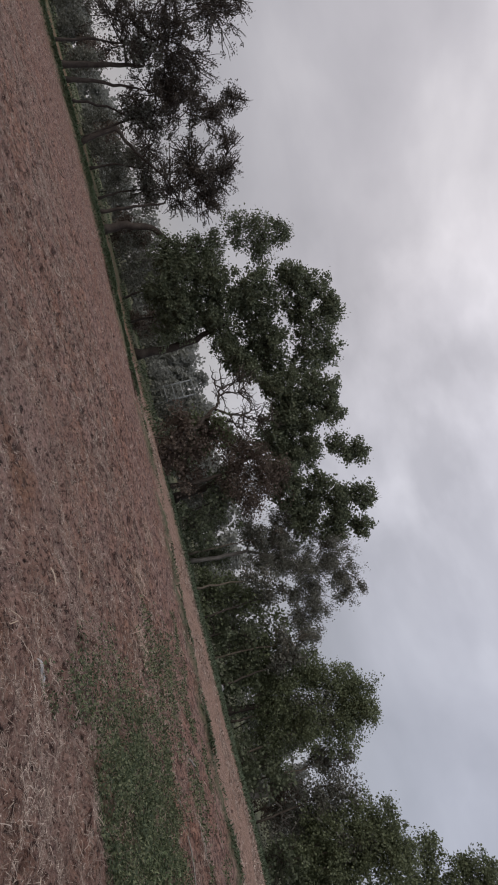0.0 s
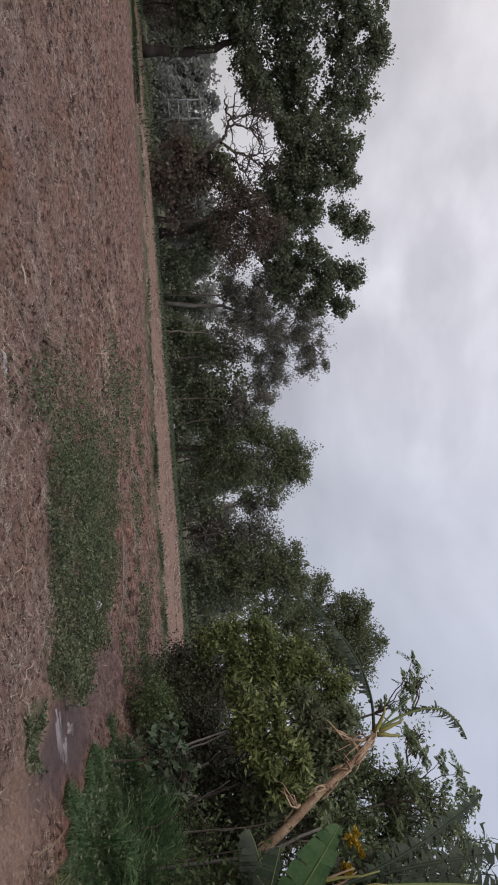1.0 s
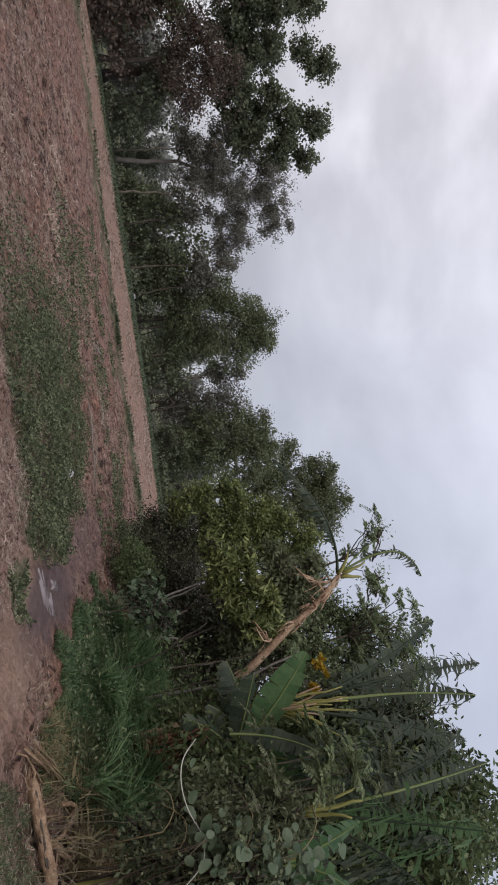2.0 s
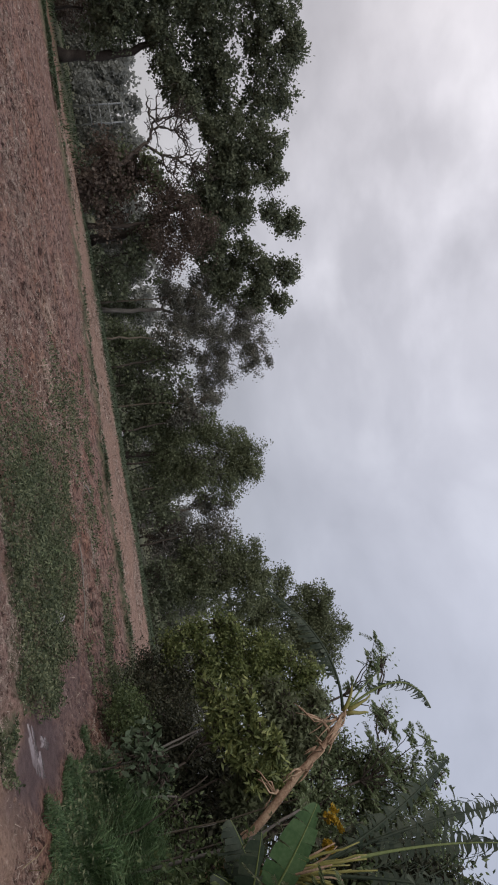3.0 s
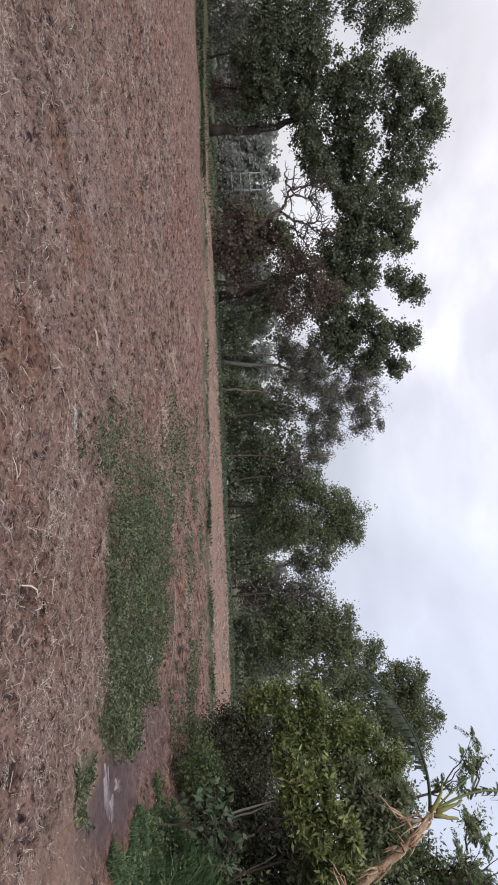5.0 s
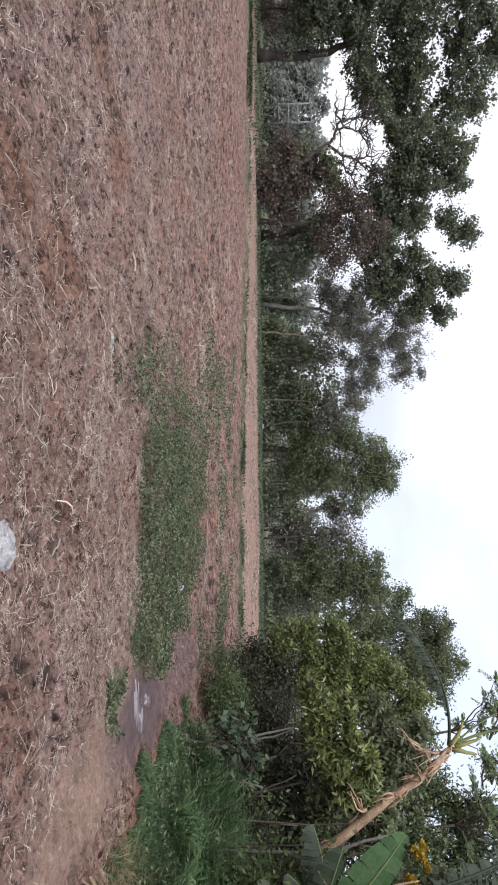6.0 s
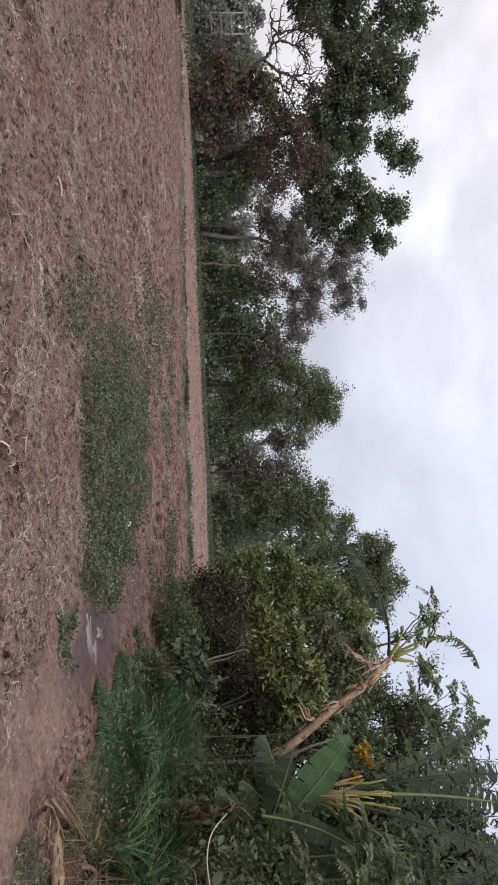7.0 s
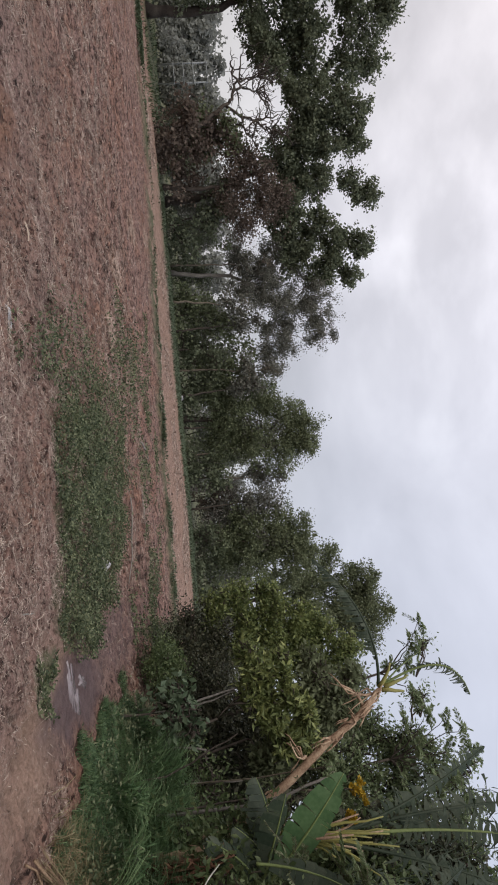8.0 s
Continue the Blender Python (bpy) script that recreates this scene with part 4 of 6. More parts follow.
# woods far behind the row, distance haze put into their leaf colour
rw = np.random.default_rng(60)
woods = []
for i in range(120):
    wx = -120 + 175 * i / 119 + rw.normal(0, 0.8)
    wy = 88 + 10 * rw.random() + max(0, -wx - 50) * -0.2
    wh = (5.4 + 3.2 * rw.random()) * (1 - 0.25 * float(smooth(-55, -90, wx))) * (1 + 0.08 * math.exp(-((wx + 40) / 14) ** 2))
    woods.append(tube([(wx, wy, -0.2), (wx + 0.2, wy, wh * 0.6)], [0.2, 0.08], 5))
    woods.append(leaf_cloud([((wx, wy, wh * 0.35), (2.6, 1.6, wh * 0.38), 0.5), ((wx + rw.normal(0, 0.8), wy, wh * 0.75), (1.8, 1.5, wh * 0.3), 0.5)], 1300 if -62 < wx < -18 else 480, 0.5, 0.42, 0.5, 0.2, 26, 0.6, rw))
tagged(put("far_woods", join(*woods), LEAF_HAZE_TINT), "woods behind the row of trees, leaves tinted pale for haze", "woods", kind="stuff")

# bushes at the foot of the far woods, mostly in the haze-tinted leaf colour
LEAF_DENSITY, LEAF_SCALE = 1.5, 0.9
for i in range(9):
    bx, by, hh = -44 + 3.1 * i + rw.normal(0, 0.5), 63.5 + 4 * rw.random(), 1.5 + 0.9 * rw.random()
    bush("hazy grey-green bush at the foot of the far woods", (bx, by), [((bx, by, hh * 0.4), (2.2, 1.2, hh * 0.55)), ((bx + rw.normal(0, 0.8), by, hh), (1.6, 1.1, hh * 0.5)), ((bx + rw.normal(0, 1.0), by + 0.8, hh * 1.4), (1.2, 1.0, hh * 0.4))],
         LEAF_HAZE_TINT if i % 3 else LEAF_FEATHER, 900, 0.34, 600 + i)

# steel frame seen through the gap
frame_base = (-26.47, 60.33, -0.03)
steel_frame = thing("steel_frame", (frame_base[0], frame_base[1], float(height(frame_base[0], frame_base[1]))), "grey steel frame of posts and crossbars behind the trees", "frame")
for dx in (-0.85, 0.85):
    put("post", tube([(frame_base[0] + dx, frame_base[1], -0.1), (frame_base[0] + dx, frame_base[1], 4.75)], 0.07, 6), STEEL, steel_frame)
for zz in (1.6, 2.5, 3.4, 4.65):
    put("crossbar", tube([(frame_base[0] - 0.95, frame_base[1] - 0.06, zz), (frame_base[0] + 0.95, frame_base[1] - 0.06, zz)], 0.05, 6), STEEL, steel_frame)

# ---- thicket beside the track ----
LEAF_DENSITY, LEAF_SCALE, LEAF_BREADTH = 2.3, 0.66, 1.0
bush("tall olive-green shrub with small glossy leaves", (7.14, 13.93, 0.31), [
    ((6.03, 13.85, 1.47), 0.42), ((5.72, 14.0, 2.0), 0.34), ((5.75, 13.97, 2.72), 0.3), ((6.3, 13.73, 2.13), 0.46), ((6.23, 13.76, 2.9), 0.42), ((6.38, 13.72, 3.5), 0.36), ((6.8, 13.52, 4.0), 0.36), ((7.05, 13.39, 4.5), 0.3), ((6.85, 13.48, 3.4), 0.5), ((6.8, 13.5, 2.7), 0.5), ((6.88, 13.46, 2.05), 0.48), ((7.39, 13.2, 4.2), 0.38), ((7.4, 13.19, 3.5), 0.52)],
     LEAF_OLIVE, 13000, 0.13, 201, 0.1, "shrub", "thicket beside the track", 0.24, 0.05, hug=0.9, per=14, twigs=7)
# leaves coloured near-black so this hollow reads as shaded
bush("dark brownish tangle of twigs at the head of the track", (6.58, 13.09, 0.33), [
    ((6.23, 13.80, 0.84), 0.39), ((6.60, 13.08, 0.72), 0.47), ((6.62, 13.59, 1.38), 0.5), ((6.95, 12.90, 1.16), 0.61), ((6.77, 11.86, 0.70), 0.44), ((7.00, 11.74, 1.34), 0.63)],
     LEAF_INNER_SHADE, 8000, 0.11, 202, 0.2, "shrub", "thicket beside the track", 0.24, 0.05, twigs=10)
bush("bright yellow-green shrub with whorled leaves", (6.26, 9.26, 0.69), [
    ((5.15, 9.85, 1.92), 0.15), ((5.41, 9.72, 2.13), 0.2), ((5.63, 9.6, 1.97), 0.2), ((5.54, 9.65, 2.41), 0.22), ((5.86, 9.47, 2.57), 0.24), ((6.14, 9.29, 2.3), 0.26), ((6.13, 9.3, 2.76), 0.22), ((6.43, 9.1, 2.51), 0.25), ((5.88, 9.46, 2.15), 0.24), ((6.48, 9.07, 2.78), 0.2), ((5.3, 9.78, 2.5), 0.12)],
     LEAF_YELLOW, 3600, 0.19, 203, 0.05, "shrub", "thicket beside the track", 0.17, 0.04, droop=-0.1, hug=0.95, per=9)
bush("mid-green leafy shrub behind the leaning banana stem", (6.9, 9.3, 0.69), [
    ((5.8, 9.89, 3.1), 0.22), ((6.12, 9.68, 3.3), 0.26), ((5.52, 10.04, 3.1), 0.18), ((6.29, 9.55, 3.55), 0.24), ((5.85, 9.89, 3.75), 0.17), ((6.46, 9.44, 3.15), 0.3), ((6.0, 9.76, 3.5), 0.2), ((6.55, 9.4, 2.7), 0.3), ((6.75, 9.2, 2.2), 0.3)],
     LEAF_GREEN, 3000, 0.17, 211, 0.07, "shrub", "thicket beside the track", 0.22, 0.04, droop=0.2, hug=0.9, per=10)
# backing foliage with the interior shade in its leaf colour
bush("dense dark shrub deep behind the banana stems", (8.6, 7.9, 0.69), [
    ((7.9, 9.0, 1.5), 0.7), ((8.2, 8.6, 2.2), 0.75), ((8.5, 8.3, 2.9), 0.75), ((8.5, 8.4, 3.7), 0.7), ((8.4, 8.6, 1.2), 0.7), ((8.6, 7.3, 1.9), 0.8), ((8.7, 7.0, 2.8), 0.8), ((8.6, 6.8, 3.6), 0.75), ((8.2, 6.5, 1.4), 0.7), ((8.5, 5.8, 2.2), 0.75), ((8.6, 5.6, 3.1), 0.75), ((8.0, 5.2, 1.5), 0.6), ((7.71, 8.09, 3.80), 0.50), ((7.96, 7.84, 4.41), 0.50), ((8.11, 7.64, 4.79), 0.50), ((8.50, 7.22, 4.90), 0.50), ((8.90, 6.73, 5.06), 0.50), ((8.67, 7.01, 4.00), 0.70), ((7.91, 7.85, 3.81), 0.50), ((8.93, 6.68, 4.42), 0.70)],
     LEAF_INNER_SHADE, 24000, 0.16, 212, 0.22, "shrub", "thicket beside the track", 0.27, 0.06, droop=0.5, twigs=6)
# again leaves darkened in colour for the shade under the bananas
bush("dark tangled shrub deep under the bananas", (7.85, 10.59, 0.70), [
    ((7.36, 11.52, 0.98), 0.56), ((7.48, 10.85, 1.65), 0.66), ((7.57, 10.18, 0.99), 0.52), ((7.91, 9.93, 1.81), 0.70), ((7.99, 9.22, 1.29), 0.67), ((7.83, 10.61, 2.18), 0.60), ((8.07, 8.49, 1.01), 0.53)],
     LEAF_INNER_SHADE, 9000, 0.16, 204, 0.22, "shrub", "thicket beside the track", 0.22, 0.05, droop=0.6, twigs=9)
bush("leafy shrub with compound leaves against the sky", (8.22, 9.68, 0.67), [
    ((7.73, 10.68, 3.52), 0.48), ((8.15, 10.38, 3.90), 0.54), ((8.47, 10.13, 4.28), 0.54), ((8.10, 10.41, 4.79), 0.36), ((8.04, 10.45, 5.25), 0.30), ((8.37, 10.21, 5.50), 0.34), ((8.64, 9.99, 4.89), 0.48), ((8.62, 9.34, 4.07), 0.64), ((8.46, 9.48, 3.29), 0.64), ((7.37, 11.52, 5.47), 0.20), ((6.66, 12.49, 5.97), 0.12), ((7.59, 10.78, 4.22), 0.39), ((7.73, 10.68, 4.64), 0.36), ((7.75, 10.66, 5.14), 0.27), ((8.60, 9.75, 5.45), 0.29), ((7.22, 11.61, 4.18), 0.33), ((8.19, 10.34, 5.99), 0.19), ((8.55, 9.80, 5.87), 0.24), ((8.79, 9.32, 5.08), 0.40), ((8.26, 10.29, 4.70), 0.41), ((8.88, 9.24, 5.62), 0.26)],
     LEAF_SPRAY, 9500, 0.135, 205, 0.11, "shrub", "thicket beside the track", 0.2, 0.06, hug=0.9, per=14)
bush("dark leafy thicket shrub behind the bananas", (7.57, 6.85, 0.72), [
    ((7.52, 7.63, 1.76), 0.59), ((7.70, 7.45, 2.60), 0.63), ((7.67, 7.48, 3.50), 0.63), ((7.83, 6.55, 2.75), 0.70), ((7.83, 6.56, 3.73), 0.70), ((8.25, 7.59, 4.83), 0.61), ((8.00, 6.34, 4.81), 0.65), ((7.08, 5.90, 1.84), 0.59), ((7.49, 5.36, 3.05), 0.75), ((7.57, 5.24, 4.14), 0.67)],
     LEAF_SHRUB, 13000, 0.15, 206, 0.2, "shrub", "thicket beside the track", 0.26, 0.06)
bush("sparse leafy shrub at the shaded foot of the thicket", (6.46, 8.51, 0.86), [
    ((6.48, 9.11, 0.88), 0.25), ((6.71, 8.70, 1.11), 0.30), ((6.84, 8.23, 0.98), 0.27), ((6.86, 7.56, 1.20), 0.32), ((6.81, 6.93, 1.09), 0.34), ((6.91, 6.83, 1.46), 0.40), ((6.71, 6.33, 1.04), 0.38)],
     LEAF_SHRUB, 2000, 0.12, 207, 0.2, "shrub", "thicket beside the track", 0.24, 0.04, twigs=8)
bush("broad-leaved grey-green shrub beside the grassy verge", (5.26, 8.47, 0.62), [((5.16, 8.76, 0.78), 0.17), ((5.33, 8.54, 0.91), 0.18), ((5.40, 8.38, 0.72), 0.15), ((5.57, 8.39, 0.99), 0.15), ((5.16, 8.52, 0.66), 0.13)],
     LEAF_ROUND, 190, 0.2, 209, 0.1, "shrub", "thicket beside the track", 0.26, 0.03, droop=0.1, per=8)
bush("low weedy shrub beside the wheel track", (6.99, 13.66), [((5.71, 11.28, 0.44), 0.23), ((5.76, 10.70, 0.32), 0.20), ((6.10, 11.09, 0.54), 0.26)],
     LEAF_SHRUB, 3000, 0.09, 208, 0.12, "shrub", "thicket beside the track", 0.28, 0.03)


bush("dense green shrub behind the leaning banana plant", (8.17, 11.59, 0.64), [((7.63, 12.17, 3.31), 0.53), ((7.56, 12.22, 3.94), 0.48), ((8.09, 11.64, 4.19), 0.49), ((8.42, 11.17, 3.14), 0.58), ((8.52, 10.84, 2.41), 0.53), ((8.15, 11.61, 2.25), 0.55), ((8.65, 10.75, 3.53), 0.51), ((8.78, 10.13, 1.69), 0.55)],
     LEAF_GREEN, 6500, 0.16, 210, 0.16, "shrub", "thicket beside the track", 0.24, 0.05)


# ---- bananas ----
def banana_leaf(parent, a, ctrl, b, half, material, torn=0.5, hang=0.5, seed=0, stalk=0.18, label="", nrm=(-0.3, -0.5, 0.75), rib_mat=None, pinch=0.9):
    """An arching leaf: midrib along a curve, blade in strips torn along the veins."""
    rng = np.random.default_rng(seed)
    a, ctrl, b = (np.asarray(v, float) for v in (a, ctrl, b))
    n = 104 if torn > 0.7 else 34
    k = np.linspace(0, 1, n + 1)[:, None]
    line = (1 - k) ** 2 * a + 2 * k * (1 - k) * ctrl + k ** 2 * b
    d = unit(np.gradient(line, axis=0))
    length = float(np.linalg.norm(np.diff(line, axis=0), axis=1).sum())
    side = unit(np.cross(d, np.array(nrm)))
    down = np.array([0, 0, -1.0])
    rib = put("leaf", join(*banana_blade(line, d, side, down, half, torn, hang, stalk, rng, pinch)), material, parent, label)
    put("midrib", tube(line, np.linspace(0.017, 0.004, n + 1) * (0.6 + 0.4 * length), 6), rib_mat or BANANA_MID, rib)
    return rib


def banana_blade(line, d, side, down, half, torn, hang, stalk, rng, pinch):
    out, n = [], len(line) - 1
    for sgn in (-1, 1):
        i = int(stalk * n)
        while i < n:
            step = int(rng.integers(1, 4)) if torn > 0.7 else 1 if rng.random() < torn else int(rng.integers(2, 5))
            j = min(n, i + step)
            fall = hang * ((0.25 + 1.3 * rng.random()) if torn > 0.7 else (0.5 + rng.random()))
            shrink = 1 - (0.6 if torn > 0.7 else 0.45) * torn * rng.random()
            lead = rng.normal(0, 0.18) if torn > 0.7 else 0.0
            rows = []
            for q in range(i, j + 1):
                u = (q / n - stalk) / (1 - stalk)
                w = half * (math.sin(math.pi * min(1, max(0.02, u * 0.94 + 0.05))) ** 0.55) * shrink
                tuck = 0.05 * torn * (1 if torn < 0.7 else 1.6) * (1 if q == i else -1 if q == j else 0)
                o = [line[q]]
                for f in (0.35, 0.7, 1.0):
                    o.append(line[q] + (line[(i + j) // 2] - line[q]) * (pinch * f * f if torn > 0.7 else 0) + side[q] * sgn * w * f * (1 - 0.45 * fall * f) + down * w * f * f * fall + d[q] * w * f * (0.28 + tuck + lead))
                rows.append(o)
            v = np.array(rows).reshape(-1, 3)
            t = []
            for r in range(len(rows) - 1):
                for c in range(3):
                    p = r * 4 + c
                    t += [(p, p + 1, p + 5), (p, p + 5, p + 4)]
            out.append((v, np.array(t)))
            i = j
    return out


def banana(label, base, stem, radius, seed, dry=True):
    """A banana plant: thick sheathed stem through the given places."""
    b = (base[0], base[1], float(height(base[0], base[1])) - 0.05)
    t = thing("banana_plant", b, label, "banana plant", "banana plants")
    line = np.concatenate([bent(p, q, 5, 0, 0.01)[:-1] for p, q in zip([b] + stem[:-1], stem)] + [np.array([stem[-1]])])
    put("pseudostem", tube(line, np.linspace(radius, radius * 0.5, len(line)), 10, 0.18, np.random.default_rng(seed)), BANANA_DRY if dry else BANANA_RIB, t, shade=True)
    return t


def hanging_sheath(parent, a, b, seed):
    rng = np.random.default_rng(seed)
    line = bent(a, b, 6, 0.05, 0.03, rng)
    put("dry_sheath", join(tube(line, np.linspace(0.03, 0.008, 6), 5, 0.5, rng), *[tube(bent(line[2], line[5] + rng.normal(0, 0.08, 3), 4, 0, 0.03, rng), [0.015, 0.012, 0.008, 0.004], 4, 0.3, rng) for _ in range(3)]), BANANA_DRY, parent)


b1 = banana("leaning half-dead banana plant with dry tan sheaths", (6.36, 6.93, 0.86)[:2], [(6.17, 7.09, 1.49), (5.85, 7.22, 2.11), (5.35, 7.46, 2.92), (5.10, 7.63, 3.43), (4.88, 7.76, 3.72)], 0.07, 301)
banana_leaf(b1, (4.86, 7.79, 3.7), (3.92, 7.94, 3.84), (3.13, 8.32, 2.99), 0.11, BANANA_OLD, 0.75, 1.6, 302, 0.2, rib_mat=BANANA_OLD, pinch=0.05)
banana_leaf(b1, (4.84, 7.8, 3.8), (4.35, 7.85, 4.78), (5.02, 7.6, 4.93), 0.15, BANANA_OLD, 0.75, 1.2, 303, 0.22, nrm=(-0.45, -0.7, 0.5), pinch=0.15)
banana_leaf(b1, (4.84, 7.8, 3.78), (4.6, 7.95, 4.15), (4.52, 8.0, 4.4), 0.1, BANANA_OLD, 0.85, 1.2, 305, 0.3)
for i, (pa, pb) in enumerate([((5.07, 7.65, 3.43), (4.65, 7.78, 3.08)), ((5.13, 7.61, 3.34), (5.13, 7.49, 3.12)), ((5.32, 7.48, 3.00), (5.31, 7.37, 2.71)), ((5.57, 7.37, 2.59), (5.27, 7.40, 2.33)), ((5.88, 7.20, 2.11), (6.01, 6.71, 2.09)), ((4.92, 7.74, 3.69), (4.89, 7.64, 3.27))]):
    hanging_sheath(b1, pa, pb, 310 + i)
put("stalk", tube(bent((4.86, 7.77, 3.78), (4.76, 7.83, 4.14), 5, 0.03, 0.005), np.linspace(0.035, 0.012, 5), 6), BANANA_RIB, b1)
put("stalk", tube(bent((4.89, 7.75, 3.74), (4.94, 7.73, 4.05), 5, 0.03, 0.005), np.linspace(0.035, 0.012, 5), 6), BANANA_RIB, b1)
put("stalk", tube(bent((4.86, 7.77, 3.70), (4.56, 7.83, 3.89), 5, 0.03, 0.005), np.linspace(0.035, 0.012, 5), 6), BANANA_RIB, b1)

def shaggy(parent, places, count, seed, radius=0.045, material=None):
    """Loose dry sheaths clinging along a stem."""
    rng = np.random.default_rng(seed)
    line = [np.array(q, float) for q in places]
    for _ in range(count):
        f = rng.random() * (len(line) - 1.02)
        ax = unit(line[int(f) + 1] - line[int(f)])
        off = unit(np.cross(ax, rng.normal(size=3)))
        start = line[int(f)] + (line[int(f) + 1] - line[int(f)]) * (f % 1) + off * radius
        end = start + ax * (0.1 + 0.22 * rng.random()) * rng.choice([1, -1]) + off * 0.07 * rng.random() - np.array([0, 0, 0.03])
        put("dry_sheath", tube(bent(start, end, 4, 0, 0.012, rng), [0.011, 0.014, 0.01, 0.002], 5, 0.5, rng), material or BANANA_DRY, parent)


shaggy(b1, [(5.85, 7.22, 2.11), (5.35, 7.46, 2.92), (5.10, 7.63, 3.43), (4.88, 7.76, 3.72)], 24, 309, 0.055)

b2 = banana("young banana plant with broad green leaves", (6.12, 6.06, 0.88)[:2], [(6.12, 6.07, 1.34), (6.12, 6.07, 1.80)], 0.045, 320, True)
banana_leaf(b2, (5.94, 5.96, 1.86), (5.50, 6.09, 2.40), (4.96, 6.27, 2.84), 0.23, BANANA, 0.3, 0.3, 321, 0.12, nrm=(-0.6, -0.75, 0.1))
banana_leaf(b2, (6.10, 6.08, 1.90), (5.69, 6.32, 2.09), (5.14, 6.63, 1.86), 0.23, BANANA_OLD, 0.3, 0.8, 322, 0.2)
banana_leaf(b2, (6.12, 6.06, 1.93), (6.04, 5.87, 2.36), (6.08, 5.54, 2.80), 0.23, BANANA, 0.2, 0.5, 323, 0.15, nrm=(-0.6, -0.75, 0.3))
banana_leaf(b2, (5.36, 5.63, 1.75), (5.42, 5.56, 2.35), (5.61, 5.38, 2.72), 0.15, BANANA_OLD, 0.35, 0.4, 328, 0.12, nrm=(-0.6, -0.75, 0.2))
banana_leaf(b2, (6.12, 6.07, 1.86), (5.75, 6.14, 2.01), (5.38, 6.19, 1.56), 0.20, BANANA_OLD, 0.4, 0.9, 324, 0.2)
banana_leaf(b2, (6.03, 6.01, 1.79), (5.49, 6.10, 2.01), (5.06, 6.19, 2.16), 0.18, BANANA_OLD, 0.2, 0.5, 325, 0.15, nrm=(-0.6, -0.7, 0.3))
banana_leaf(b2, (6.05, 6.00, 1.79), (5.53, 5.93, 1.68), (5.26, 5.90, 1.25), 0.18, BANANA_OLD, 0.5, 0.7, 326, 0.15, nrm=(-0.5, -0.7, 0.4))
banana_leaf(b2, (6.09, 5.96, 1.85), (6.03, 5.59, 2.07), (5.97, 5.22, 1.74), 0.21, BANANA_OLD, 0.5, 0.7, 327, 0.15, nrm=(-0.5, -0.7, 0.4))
for i, (pa, pb) in enumerate([((6.12, 6.07, 1.73), (5.84, 6.06, 1.16)), ((6.12, 6.07, 1.60), (5.99, 5.91, 1.09))]):
    hanging_sheath(b2, pa, pb, 330 + i)

shaggy(b2, [(6.12, 6.07, 0.95), (6.12, 6.07, 1.34), (6.12, 6.07, 1.80)], 30, 339, 0.06, DEAD_FROND)

b3 = banana("banana plant with yellowing stalks and long torn fronds", (5.74, 6.29, 1.13)[:2], [(5.72, 6.30, 1.76), (5.73, 6.29, 2.33), (5.75, 6.27, 2.76)], 0.07, 340, True)
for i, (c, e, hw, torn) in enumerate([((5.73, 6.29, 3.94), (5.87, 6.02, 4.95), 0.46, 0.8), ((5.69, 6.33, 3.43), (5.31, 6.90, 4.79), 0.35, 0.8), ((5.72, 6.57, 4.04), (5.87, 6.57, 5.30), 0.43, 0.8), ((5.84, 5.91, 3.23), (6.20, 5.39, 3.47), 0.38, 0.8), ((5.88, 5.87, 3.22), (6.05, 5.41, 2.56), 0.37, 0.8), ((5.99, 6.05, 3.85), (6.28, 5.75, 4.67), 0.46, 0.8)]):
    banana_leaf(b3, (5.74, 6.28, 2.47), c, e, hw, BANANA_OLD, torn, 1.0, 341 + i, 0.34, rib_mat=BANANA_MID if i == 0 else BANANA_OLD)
for i, (pa, pb) in enumerate([((5.68, 6.21, 2.46), (5.84, 5.77, 3.09)), ((5.69, 6.19, 2.39), (5.75, 5.87, 2.94)), ((5.64, 6.24, 2.47), (5.62, 6.13, 3.30)), ((5.64, 6.17, 2.32), (5.67, 5.94, 3.35)), ((5.60, 6.21, 2.29), (5.58, 6.03, 3.27)), ((5.54, 6.19, 2.11), (5.52, 6.08, 2.72)), ((5.60, 6.14, 2.10), (5.58, 6.03, 2.78))]):
    put("stalk", tube(bent(pa, pb, 6, 0.06, 0.01), np.linspace(0.024, 0.008, 6), 6), BANANA_RIB, b3)
for k in range(14):
    pa = np.array((5.60, 6.21, 2.11)) + RNG.normal(0, 0.05, 3)
    pb = np.array((5.60, 6.01, 2.98)) + RNG.normal(0, 0.11, 3)
    put("stalk", tube(bent(pa, pb, 6, 0.04, 0.012), np.linspace(0.026, 0.007, 6), 6, 0.3), BANANA_DRY if k % 3 == 0 else BANANA_RIB, b3)
shaggy(b3, [(5.74, 6.28, 1.20), (5.72, 6.30, 1.76), (5.75, 6.27, 2.76)], 26, 349, 0.06)
hanging_sheath(b3, (5.67, 6.21, 1.90), (5.66, 5.95, 1.07), 350)
hanging_sheath(b3, (5.70, 6.18, 1.75), (5.78, 5.83, 0.99), 351)

